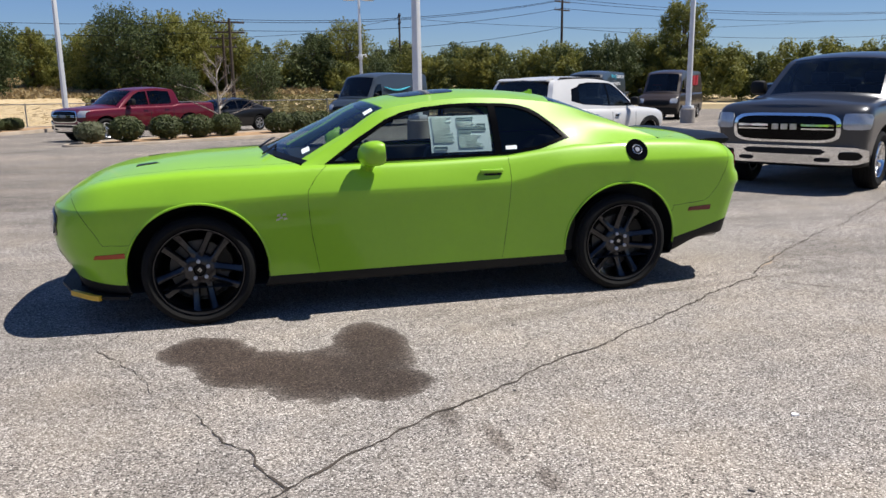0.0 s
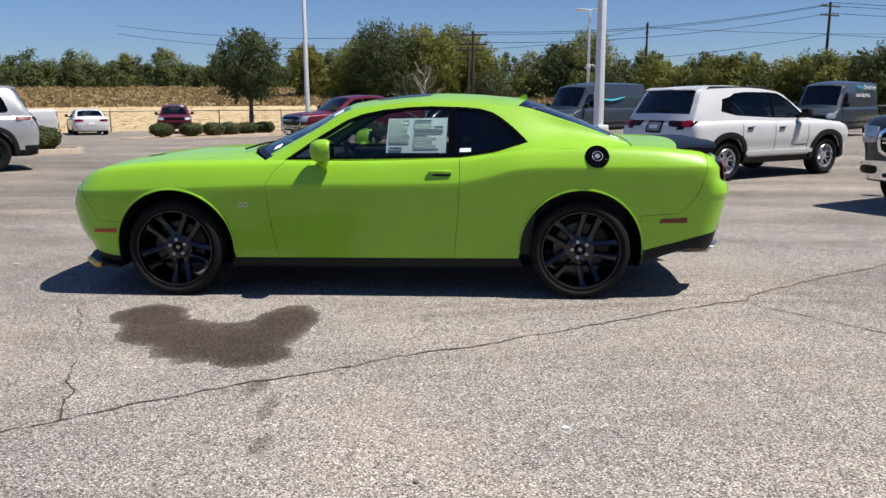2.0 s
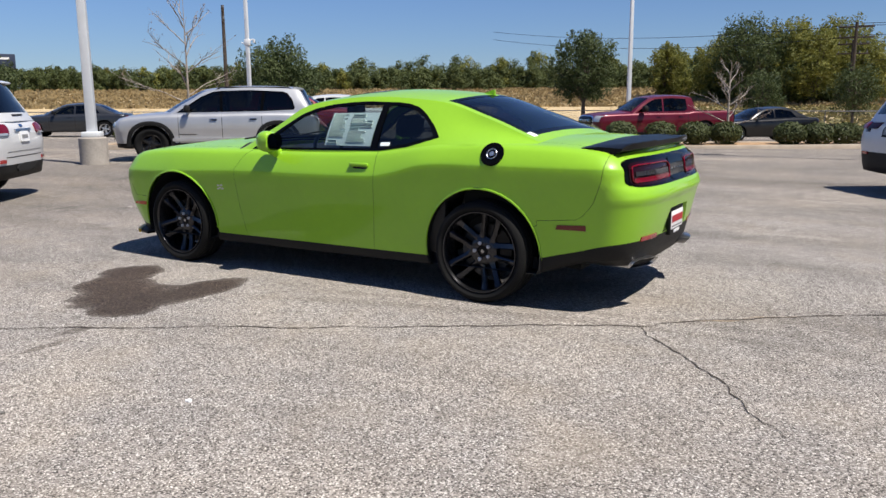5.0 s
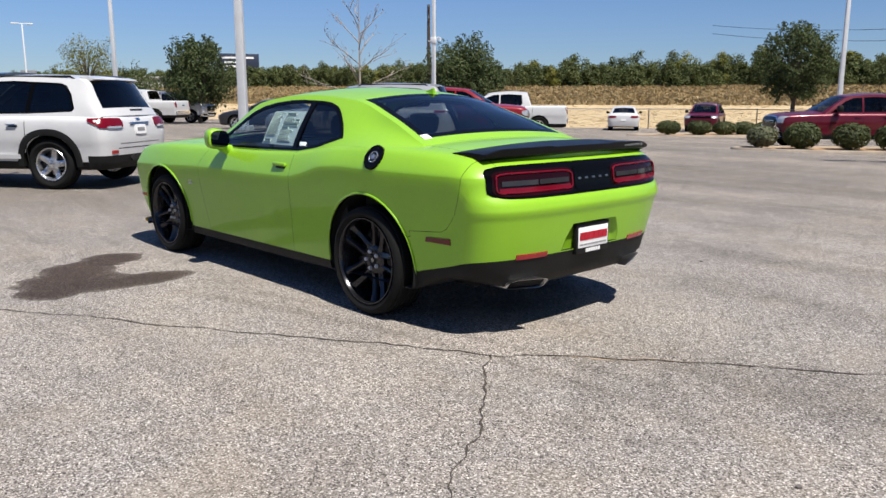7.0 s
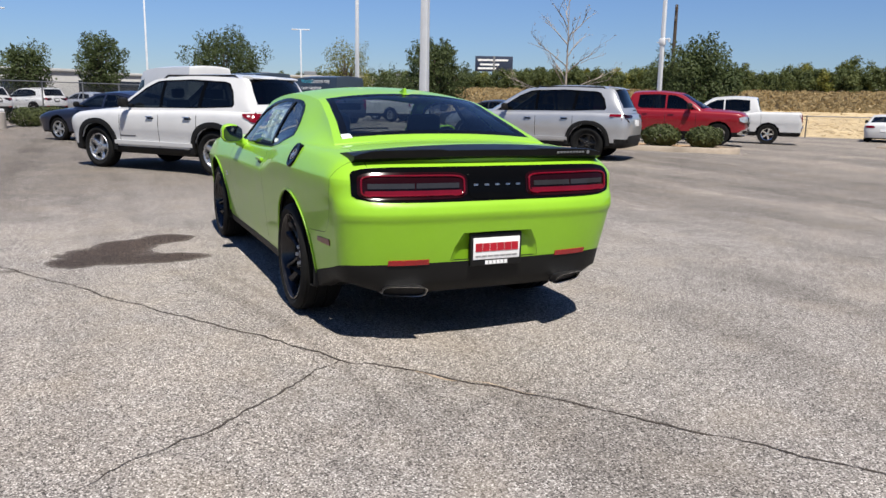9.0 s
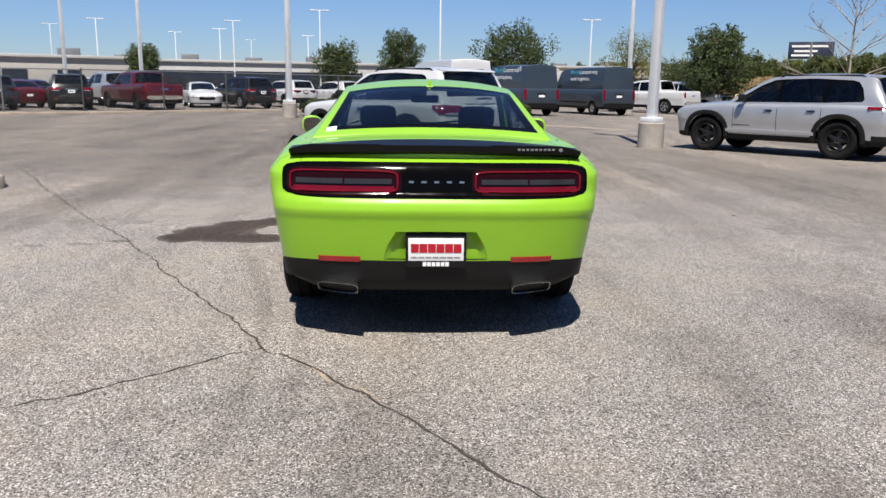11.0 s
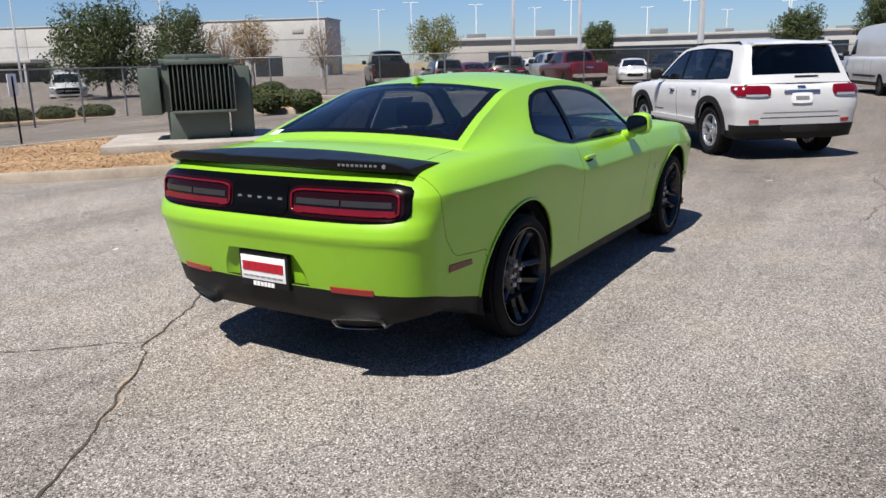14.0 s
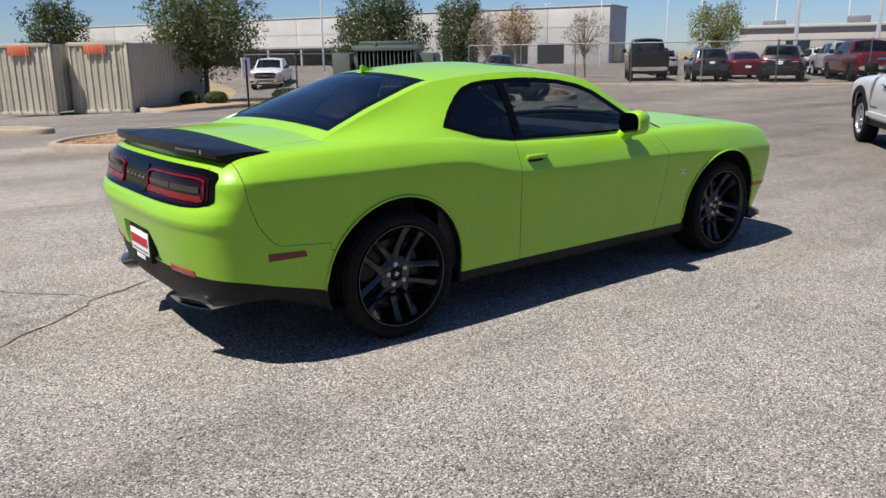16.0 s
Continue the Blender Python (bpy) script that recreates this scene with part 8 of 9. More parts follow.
SUV = dict(
    pillar=0.10, front=-2.41, rear=2.41, half=0.965, sill=0.30, mid=0.78, wheel=0.385, rim=0.25, axles=[-1.49, 1.425], clad=True, clad_z=0.43,
    rear_black=0.35, rear_black_z=0.52, spoke_w=0.052, spoiler=(1.80, 2.055, 0.60, 1.695),
    shoulder=[(-2.4, 0.90), (-2.2, 1.0), (-1.9, 1.04), (-1.0, 1.09), (0, 1.10), (1.2, 1.12), (2.4, 1.10)],
    crown=[(-2.3, 0.95), (-2.0, 1.07), (-1.0, 1.15), (0, 1.15), (2.3, 1.12)],
    keys=[((-1.10, 0.875, 1.07), (-1.06, 0.84, 1.09), (-1.30, 0, 1.13)), ((-0.6, 0.885, 1.08), (-0.55, 0.77, 1.41), (-0.74, 0, 1.45)), ((-0.1, 0.888, 1.09), (-0.10, 0.705, 1.635), (-0.24, 0, 1.68)),
          ((0.8, 0.888, 1.10), (0.8, 0.69, 1.70), (0.8, 0, 1.76)), ((1.78, 0.88, 1.10), (1.88, 0.685, 1.655), (2.0, 0, 1.71)), ((2.05, 0.865, 1.10), (2.08, 0.75, 1.40), (2.2, 0, 1.42)), ((2.26, 0.84, 1.09), (2.25, 0.81, 1.11), (2.33, 0, 1.12))],
    windows=[[(-0.84, 1.14), (0.10, 1.155), (0.10, 1.60), (-0.05, 1.585), (-0.30, 1.475)], [(0.16, 1.155), (1.02, 1.17), (1.08, 1.60), (0.8, 1.625), (0.16, 1.605)], [(1.09, 1.175), (1.78, 1.205), (1.80, 1.235), (1.74, 1.42), (1.64, 1.55), (1.54, 1.585), (1.15, 1.605)]],
    band=[(-0.90, 1.125), (1.05, 1.15), (1.80, 1.18), (1.84, 1.23), (1.775, 1.44), (1.67, 1.575), (1.56, 1.61), (1.12, 1.63), (0.8, 1.645), (0.12, 1.625), (-0.06, 1.605), (-0.32, 1.495)],
    glass=(0.12, 1.86, 4.22, 5.55), seats=[0.0, 0.95], seams=[-0.86, 0.13, 1.05], mirror=(-0.62, 1.14, 1.0), rails=(0.0, 1.80, 0.645, 1.69),
    side_parts=[("door_handle", 0.02, -0.14, 0.965, 0.985, STEEL, 0.035), ("handle_cup", 0.03, -0.12, 0.940, 0.965, TRIM, 0.004), ("door_handle", 0.93, 0.77, 0.975, 0.995, STEEL, 0.035), ("handle_cup", 0.94, 0.79, 0.950, 0.975, TRIM, 0.004), ("sill_moulding", -1.0, 0.95, 0.47, 0.54, None, 0.03), ("side_script", -0.85, -0.45, 0.62, 0.632, TRIM, 0.006)],
    rear_parts=[("number_plate", rect(0, 0.90, 0.16, 0.075, 9), WHITE, 0.02, "white plate with grey bars", 2, 2), ("plate_bar", rect(0, 0.90, 0.11, 0.028, 9), PRINT_SHADE_GREY, 0.024, "grey bar", 1, 1),
                # the tailgate crease has its shade painted as a thin grey strip
                ("tailgate_crease", rect(0, 0.70, 0.62, 0.006, 9), PRINT_SHADE_GREY, 0.003, "shaded crease", 10, 1), ("tailgate_gap", rect(0, 0.625, 0.66, 0.006, 9), DARK, 0.002, "", 10, 1), ("tow_recess", rect(0, 0.46, 0.30, 0.05, 6), DARK, 0.02, "", 4, 2), ("plate_lamp_strip", rect(0, 0.995, 0.30, 0.018, 7), STEEL, 0.022, "bright strip over the plate", 6, 1),
                ("bumper_reflector", rect(-0.70, 0.575, 0.075, 0.026, 6), RED_REFLECTOR, 0.015, "red reflector", 3, 1), ("bumper_reflector", rect(0.70, 0.575, 0.075, 0.026, 6), RED_REFLECTOR, 0.015, "red reflector", 3, 1),
                ("tail_lamp", rect(-0.71, 1.005, 0.235, 0.070, 8), RED_LENS, 0.02, "red tail lamp", 8, 3), ("tail_lamp", rect(0.71, 1.005, 0.235, 0.070, 8), RED_LENS, 0.02, "red tail lamp", 8, 3),
                ("lamp_clear_strip", rect(-0.68, 0.945, 0.17, 0.014, 6), LAMP_CLEAR, 0.024, "clear lower lens", 4, 1), ("lamp_clear_strip", rect(0.68, 0.945, 0.17, 0.014, 6), LAMP_CLEAR, 0.024, "clear lower lens", 4, 1),
                ("tailgate_emblem", rect(0, 1.055, 0.07, 0.016, 5), CHROME, 0.012, "small plain chrome emblem", 2, 1)],
    rear_glass_parts=[("rear_wiper", rect(0.10, 1.205, 0.20, 0.009, 9), TRIM, 0.012, "black rear wiper", 4, 1)],
    front_parts=[("grille", rect(0, 0.86, 0.62, 0.07, 6), GLOSS_BLACK, 0.01, "black grille", 12, 3), ("headlight", rect(-0.72, 0.86, 0.16, 0.065, 5), LAMP_CLEAR, 0.014, "headlight", 5, 3), ("headlight", rect(0.72, 0.86, 0.16, 0.065, 5), LAMP_CLEAR, 0.014, "headlight", 5, 3), ("lower_grille", rect(0, 0.56, 0.6, 0.08, 6), SATIN_BLACK, 0.01, "", 10, 2)],
)
WHITE_PAINT = paint("white_paint", (0.55, 0.555, 0.56), 0.35)
SILVER_PAINT = paint("silver_paint", (0.47, 0.48, 0.50), 0.32, 0.55)
MAROON_PAINT = paint("maroon_paint", (0.085, 0.006, 0.012), 0.35, 0.2)
RED_PAINT = paint("dark_red_paint", (0.105, 0.004, 0.016), 0.35, 0.2)
BRIGHT_RED = paint("red_paint", (0.22, 0.006, 0.013), 0.38)
GREY_PAINT = paint("granite_grey_paint", (0.040, 0.043, 0.050), 0.3, 0.5)
BLACK_PAINT = paint("black_paint", grey(0.007), 0.3)
NAVY_PAINT = paint("navy_van_paint", (0.030, 0.042, 0.058), 0.42)
BLUE_PAINT = paint("dark_blue_paint", (0.012, 0.016, 0.035), 0.3)
BROWN_PAINT = paint("dark_brown_paint", (0.035, 0.026, 0.022), 0.35)

HX, HY = -0.745, -0.667  # the way in which the rows are parked


def place(side_wheel, heading, ax, s, spec):
    """The pose at which one wheel's outer face stands at a given place."""
    h = Vector(heading).normalized()
    left = Vector((-h.y, h.x))
    W = spec["half"] - 0.025
    o = Vector(side_wheel) + h * ax - left * W * s
    return (o.x, o.y, h.x, h.y)


# white estate SUV seen from its rear and driver's side
vehicle("suv", "white SUV with five-spoke silver wheels, parked nose away", "car", WHITE_PAINT, SUV, place((-7.37, -0.13), (-0.79, -0.61), 1.425, 1, SUV), rim=ALLOY, group="parked vehicles")
# silver SUV with black wheels
SUV_B = scaled(SUV, 1.018, 1.0, 1.02)
SUV_B.update(wheel=0.40, rim=0.235, spoke_w=0.045, side_parts=SUV_B["side_parts"] + [("tail_lamp_side", 1.98, 2.38, 1.055, 1.105, RED_LENS, 0.014)], rear_parts=[
    ("tail_lamp", rect(-0.72, 1.06, 0.26, 0.032, 6), DARK_RED_LENS, 0.02, "slim dark red tail lamp", 6, 2), ("tail_lamp", rect(0.72, 1.06, 0.26, 0.032, 6), DARK_RED_LENS, 0.02, "slim dark red tail lamp", 6, 2),
    ("number_plate", rect(0, 0.90, 0.16, 0.075, 9), WHITE, 0.02, "white plate", 2, 2), ("rear_bumper_trim", rect(0, 0.52, 0.8, 0.09, 6), TRIM, 0.015, "black bumper trim", 12, 2)])
vehicle("suv", "silver SUV with black off-road wheels and black trim", "car", SILVER_PAINT, SUV_B, place((-9.24, 8.84), (-0.76, -0.649), SUV_B["axles"][1], 1, SUV_B), rim=BLACK_ALLOY, group="parked vehicles")
# small white SUV
SUV_C = scaled(SUV, 0.912, 0.945, 0.935)
SUV_C.update(windows=[[(-0.72, 1.065), (0.10, 1.085), (0.10, 1.495), (-0.10, 1.475), (-0.34, 1.365)], [(0.14, 1.086), (1.02, 1.135), (1.16, 1.20), (1.10, 1.42), (1.0, 1.475), (0.75, 1.505), (0.14, 1.497)]],
             band=[(-0.80, 1.055), (0.12, 1.072), (1.04, 1.118), (1.42, 1.19), (1.34, 1.40), (1.14, 1.44), (1.02, 1.495), (0.75, 1.522), (0.12, 1.515), (-0.12, 1.495), (-0.36, 1.385)],
             wheel=0.345, rim=0.215, spoke_w=0.03, twin=True, rear_black_z=0.60, rear_parts=[
    ("tail_lamp", rect(-0.57, 1.0, 0.25, 0.060, 5), DARK_RED_LENS, 0.02, "smoked red tail lamp", 6, 3), ("tail_lamp", rect(0.57, 1.0, 0.25, 0.060, 5), DARK_RED_LENS, 0.02, "smoked red tail lamp", 6, 3),
    ("tail_lamp_red", rect(0.70, 0.985, 0.085, 0.045, 5), RED_LENS, 0.026, "red lens end", 3, 2), ("tail_lamp_red", rect(-0.70, 0.985, 0.085, 0.045, 5), RED_LENS, 0.026, "red lens end", 3, 2),
    ("plate_frame", rect(0, 0.93, 0.19, 0.105, 9), TRIM, 0.016, "black plate frame", 2, 2), ("number_plate", rect(0, 0.93, 0.15, 0.07, 9), PRINT_SHADE_GREY, 0.022, "plate with pale bars", 2, 2), ("plate_bar", rect(0, 0.93, 0.1, 0.03, 9), WHITE, 0.026, "pale bar", 1, 1),
    ("bumper_reflector", rect(-0.62, 0.585, 0.1, 0.022, 6), RED_REFLECTOR, 0.015, "red reflector", 3, 1), ("bumper_reflector", rect(0.62, 0.585, 0.1, 0.022, 6), RED_REFLECTOR, 0.015, "red reflector", 3, 1)])
vehicle("suv", "small white SUV with black roof rails and silver wheels", "car", WHITE_PAINT, SUV_C, place((4.95, 7.25), (0.842, 0.539), SUV_C["axles"][1], -1, SUV_C), rim=ALLOY, group="parked vehicles")

PICKUP = dict(
    front=-2.96, rear=2.96, half=1.02, sill=0.33, mid=0.90, wheel=0.405, rim=0.25, axles=[-1.98, 1.66], gap=0.085, clad_z=0.50, cf=0.34, cr=0.14, nf=3.6, nr=6.0, tyre_w=0.27, spoke_w=0.05,
    shoulder=[(-2.95, 1.12), (-2.7, 1.17), (-1.6, 1.22), (-1.0, 1.235), (0.9, 1.25), (1.25, 1.30), (2.96, 1.31)],
    crown=[(-2.85, 1.17), (-2.6, 1.24), (-1.5, 1.31), (0, 1.31), (2.9, 1.31)], bed=(1.42, 2.86, 0.78),
    keys=[((-1.42, 0.93, 1.21), (-1.38, 0.90, 1.23), (-1.66, 0, 1.30)), ((-0.95, 0.935, 1.22), (-0.95, 0.83, 1.58), (-1.12, 0, 1.61)), ((-0.5, 0.94, 1.225), (-0.5, 0.775, 1.82), (-0.62, 0, 1.87)),
          ((0.3, 0.94, 1.23), (0.3, 0.765, 1.89), (0.3, 0, 1.95)), ((1.05, 0.935, 1.235), (1.10, 0.765, 1.83), (1.14, 0, 1.90)), ((1.22, 0.93, 1.235), (1.24, 0.84, 1.53), (1.27, 0, 1.55)), ((1.34, 0.92, 1.235), (1.34, 0.90, 1.24), (1.36, 0, 1.25))],
    windows=[[(-1.18, 1.27), (-0.14, 1.29), (-0.14, 1.79), (-0.42, 1.77), (-0.68, 1.66)], [(-0.08, 1.29), (0.80, 1.30), (0.92, 1.36), (0.88, 1.78), (0.3, 1.81), (-0.08, 1.79)]],
    glass=(0.12, 1.86, 4.15, 5.6), seats=[-0.35, 0.55], seams=[-1.2, -0.11, 0.93, 1.36], mirror=(-0.95, 1.28, 1.35),
    side_parts=[("door_handle", -0.22, -0.40, 1.09, 1.125, None, 0.03), ("door_handle", 0.72, 0.54, 1.10, 1.135, None, 0.03)],
    rear_parts=[("tail_lamp", rect(-0.93, 1.08, 0.075, 0.16, 6), RED_LENS, 0.012, "red tail lamp", 3, 5), ("tail_lamp", rect(0.93, 1.08, 0.075, 0.16, 6), RED_LENS, 0.012, "red tail lamp", 3, 5), ("rear_bumper", rect(0, 0.64, 0.94, 0.10, 7), CHROME, 0.05, "chrome rear bumper", 12, 3), ("tailgate_emblem", rect(0, 1.05, 0.22, 0.03, 5), CHROME, 0.01, "plain chrome emblem", 4, 1)],
    front_parts=[("grille_surround", rect(0, 0.865, 0.70, 0.190, 5), CHROME, 0.03, "chrome grille surround", 16, 6), ("grille", rect(0, 0.865, 0.65, 0.157, 5), GLOSS_BLACK, 0.04, "black grille", 14, 5),
                 ("grille_bar", rect(-0.42, 0.905, 0.22, 0.009, 8), CHROME, 0.052, "chrome bar", 4, 1), ("grille_bar", rect(0.42, 0.905, 0.22, 0.009, 8), CHROME, 0.052, "chrome bar", 4, 1), ("grille_emblem", rect(-0.12, 0.884, 0.050, 0.034, 5), STEEL, 0.056, "plain chrome shape", 2, 1), ("grille_emblem", rect(0.0, 0.884, 0.050, 0.034, 5), STEEL, 0.056, "plain chrome shape", 2, 1), ("grille_emblem", rect(0.12, 0.884, 0.050, 0.034, 5), STEEL, 0.056, "plain chrome shape", 2, 1),
                 ("headlight", rect(-0.865, 0.955, 0.145, 0.100, 7), LAMP_CLEAR, 0.024, "large clear headlight", 5, 4), ("headlight", rect(0.865, 0.955, 0.145, 0.100, 7), LAMP_CLEAR, 0.024, "large clear headlight", 5, 4),
                 ("front_bumper", rect(0, 0.515, 0.97, 0.120, 7), CHROME, 0.06, "chrome front bumper", 18, 5), ("bumper_intake", rect(0, 0.565, 0.54, 0.036, 6), DARK, 0.075, "", 8, 2), ("tow_hook_slot", rect(-0.50, 0.462, 0.10, 0.026, 4), DARK, 0.075, "", 4, 2), ("tow_hook_slot", rect(0.50, 0.462, 0.10, 0.026, 4), DARK, 0.075, "", 4, 2),
                 ("grille_bar", rect(-0.42, 0.862, 0.22, 0.009, 8), CHROME, 0.052, "chrome bar", 4, 1), ("grille_bar", rect(0.42, 0.862, 0.22, 0.009, 8), CHROME, 0.052, "chrome bar", 4, 1),
                 ("fog_lamp", rect(-0.80, 0.520, 0.12, 0.05, 4), SATIN_BLACK, 0.075, "black fog-lamp housing", 4, 2), ("fog_lamp", rect(0.80, 0.520, 0.12, 0.05, 4), SATIN_BLACK, 0.075, "black fog-lamp housing", 4, 2)],
)


def pickup_by_front(px, py, hx, hy, spec, fx=-2.7, s=-1, lat=0.93):
    """The pose at which a point of the front end, lat beside the middle, stands at px, py."""
    h = Vector((hx, hy)).normalized()
    left = Vector((-h.y, h.x))
    o = Vector((px, py)) + h * fx - left * lat * s
    return (o.x, o.y, h.x, h.y)


vehicle("pickup_truck", "dark grey crew-cab pickup with a chrome grille and bumper", "truck", GREY_PAINT, PICKUP, pickup_by_front(5.85, 4.12, -0.839, -0.545, PICKUP), rim=CHROME, tint=GLASS_DARK, group="parked vehicles")
vehicle("pickup_truck", "dark red crew-cab pickup behind the clipped bushes", "truck", RED_PAINT, scaled(PICKUP, 0.95, 0.96, 0.94), (-4.5, 24.6, -0.74, -0.67), rim=ALLOY, group="parked vehicles")
vehicle("pickup_truck", "bright red crew-cab pickup beside the bare tree", "truck", BRIGHT_RED, PICKUP, (-17.2, 17.95, 0.745, 0.667), rim=CHROME, group="parked vehicles", detail=False)
vehicle("pickup_truck", "white crew-cab pickup at the lot's north edge", "truck", WHITE_PAINT, PICKUP, (-19.4, 23.2, -0.745, -0.667), rim=CHROME, group="parked vehicles", detail=False)
for x, y, hx, hy in ((-40.5, 14.5, -0.745, -0.667), (-43.0, 17.5, 0.745, 0.667)):
    vehicle("pickup_truck", "white crew-cab pickup in the row beyond the vans", "truck", WHITE_PAINT, PICKUP, (x, y, hx, hy), rim=ALLOY, group="parked vehicles", detail=False)
vehicle("pickup_truck", "maroon crew-cab pickup behind the yard fence", "truck", MAROON_PAINT, PICKUP, (-36.4, -14.4, HX, HY), rim=BLACK_ALLOY, group="vehicles behind the fence", detail=False)
vehicle("pickup_truck", "raised black pickup with a roof rack behind the yard fence", "truck", BLACK_PAINT, scaled(PICKUP, 0.95, 1.02, 1.14), (-32.0, -24.0, HX, HY), rim=BLACK_ALLOY, group="vehicles behind the fence", detail=False)
vehicle("pickup_truck", "pale silver pickup behind the yard fence", "truck", SILVER_PAINT, PICKUP, (-41.0, -17.6, HX, HY), rim=ALLOY, group="vehicles behind the fence", detail=False)
for k, (x, y, m, lab) in enumerate(((-23.9, -42.0, WHITE_PAINT, "white pickup in the staff parking"), (-28.8, -40.0, GREY_PAINT, "dark grey pickup in the staff parking"), (-33.5, -38.0, BLUE_PAINT, "dark blue pickup in the staff parking"), (-19.0, -44.0, WHITE_PAINT, "white pickup in the staff parking"))):
    vehicle("pickup_truck", lab, "truck", m, PICKUP, (x, y, 0.55, 0.83, -0.5), rim=ALLOY, group="staff vehicles", detail=False)

VAN = dict(
    front=-3.0, rear=3.0, half=1.02, sill=0.32, mid=0.80, wheel=0.35, rim=0.20, axles=[-2.06, 1.98], clad_z=0.46, cf=0.45, cr=0.10, nf=3.0, nr=7.0, bulge=0.03,
    shoulder=[(-2.95, 1.0), (-2.75, 1.12), (-2.3, 1.30), (-1.9, 1.34), (3.0, 1.34)], crown=[(-2.85, 1.06), (-2.6, 1.26), (-2.2, 1.40), (2.9, 1.38)],
    keys=[((-2.22, 0.93, 1.31), (-2.20, 0.90, 1.33), (-2.42, 0, 1.38)), ((-1.85, 0.94, 1.32), (-1.80, 0.87, 1.85), (-2.02, 0, 1.90)), ((-1.5, 0.945, 1.33), (-1.45, 0.84, 2.30), (-1.6, 0, 2.36)),
          ((0.0, 0.945, 1.33), (0.0, 0.85, 2.44), (0, 0, 2.53)), ((2.75, 0.945, 1.33), (2.80, 0.85, 2.43), (2.82, 0, 2.50)), ((2.83, 0.94, 1.33), (2.86, 0.90, 1.90), (2.88, 0, 1.92)), ((2.88, 0.93, 1.33), (2.88, 0.93, 1.335), (2.90, 0, 1.34))],
    windows=[[(-2.0, 1.40), (-1.25, 1.42), (-1.25, 1.98), (-1.55, 1.97), (-1.75, 1.80)]],
    glass=(0.12, 1.8, 9, 9), seats=[-1.2], seams=[-2.05, -1.2, 0.1, 1.0], mirror=(-1.95, 1.36, 1.3),
    side_parts=[("rub_strip", -1.2, 1.5, 0.62, 0.70, TRIM, 0.014)],
    rear_parts=[("tail_lamp", rect(-0.90, 1.06, 0.075, 0.26, 6), RED_LENS, 0.014, "tall red tail lamp", 2, 6), ("tail_lamp", rect(0.90, 1.06, 0.075, 0.26, 6), RED_LENS, 0.014, "tall red tail lamp", 2, 6), ("rear_bumper", rect(0, 0.52, 0.95, 0.12, 7), TRIM, 0.05, "black step bumper", 12, 3), ("number_plate", rect(0, 0.98, 0.17, 0.06, 9), WHITE, 0.02, "plate", 2, 1), ("plate_housing", rect(0, 1.08, 0.25, 0.05, 9), TRIM, 0.02, "", 2, 1), ("door_split", rect(0, 0.95, 0.008, 0.38, 9), DARK, 0.004, "", 1, 6)],
    front_parts=[("grille", rect(0, 0.88, 0.62, 0.13, 5), SATIN_BLACK, 0.015, "black grille", 10, 4), ("headlight", rect(-0.80, 0.98, 0.16, 0.11, 4), LAMP_CLEAR, 0.02, "headlight", 4, 4), ("headlight", rect(0.80, 0.98, 0.16, 0.11, 4), LAMP_CLEAR, 0.02, "headlight", 4, 4), ("front_bumper", rect(0, 0.52, 0.95, 0.16, 5), TRIM, 0.03, "black bumper", 14, 4)],
)


def van_writing(v, lines, side, mats):
    """Lettering on a van's upper side."""
    for text, x, z, size, mat in lines:
        cu = bpy.data.curves.new("lettering", "FONT")
        cu.body, cu.size, cu.extrude = text, size, 0.004
        ob = new("lettering", cu)
        dg = bpy.context.evaluated_depsgraph_get()
        me = bpy.data.meshes.new_from_object(ob.evaluated_get(dg))
        bpy.data.objects.remove(ob)
        me.materials.clear()
        me.materials.append(mat)
        o = new("lettering", me)
        o.parent = v
        yy = 0.975
        # the camera sees the side at +y of a vehicle whose front is at -x as left
        o.matrix_basis = Matrix.Translation((x, side * yy, z)) @ (Matrix.Rotation(math.pi, 4, "Z") if side > 0 else Matrix.Identity(4)) @ Matrix.Rotation(radians(90), 4, "X")


TEAL = surface("teal_print", (0.05, 0.38, 0.50), 0.5)
van_a = vehicle("delivery_van", "dark blue-grey high-roof delivery van with pale lettering", "van", NAVY_PAINT, VAN, (-34.9, 5.55, -0.945, -0.33), rim=ALLOY, group="delivery vans", detail=False)
van_b = vehicle("delivery_van", "dark blue-grey high-roof delivery van with pale lettering", "van", NAVY_PAINT, VAN, (-36.8, 9.95, -0.945, -0.33), rim=ALLOY, group="delivery vans", detail=False)
van_c = vehicle("delivery_van", "dark blue-grey delivery van with a pale curved stripe", "van", NAVY_PAINT, VAN, (5.8, 31.5, -0.70, -0.71), rim=ALLOY, group="delivery vans", detail=False)
van_d = vehicle("delivery_van", "dark blue-grey delivery van by the thicket", "van", NAVY_PAINT, VAN, (17.0, 31.5, -0.66, -0.75), rim=ALLOY, group="delivery vans", detail=False)
van_e = vehicle("delivery_van", "dark brown van with a red panel on its side", "van", BROWN_PAINT, VAN, (21.2, 31.0, -0.70, -0.71), rim=ALLOY, group="delivery vans", detail=False)
vehicle("delivery_van", "plain white high-roof van with red tail lamps", "van", WHITE_PAINT, VAN, (-28.4, 1.55, -0.945, -0.33), rim=BLACK_ALLOY, group="delivery vans", detail=False)
for vv, sd in ((van_a, -1), (van_b, -1), (van_d, -1)):
    van_writing(vv, [("Warning:", -0.35, 2.14, 0.30, TEAL), ("Contents may", 0.62, 2.14, 0.30, WHITE), ("cause happiness.", -0.35, 1.80, 0.30, WHITE)], sd, None)
van_writing(van_a, [("10", 2.25, 2.16, 0.34, WHITE)], -1, None)
b = bmesh.new()
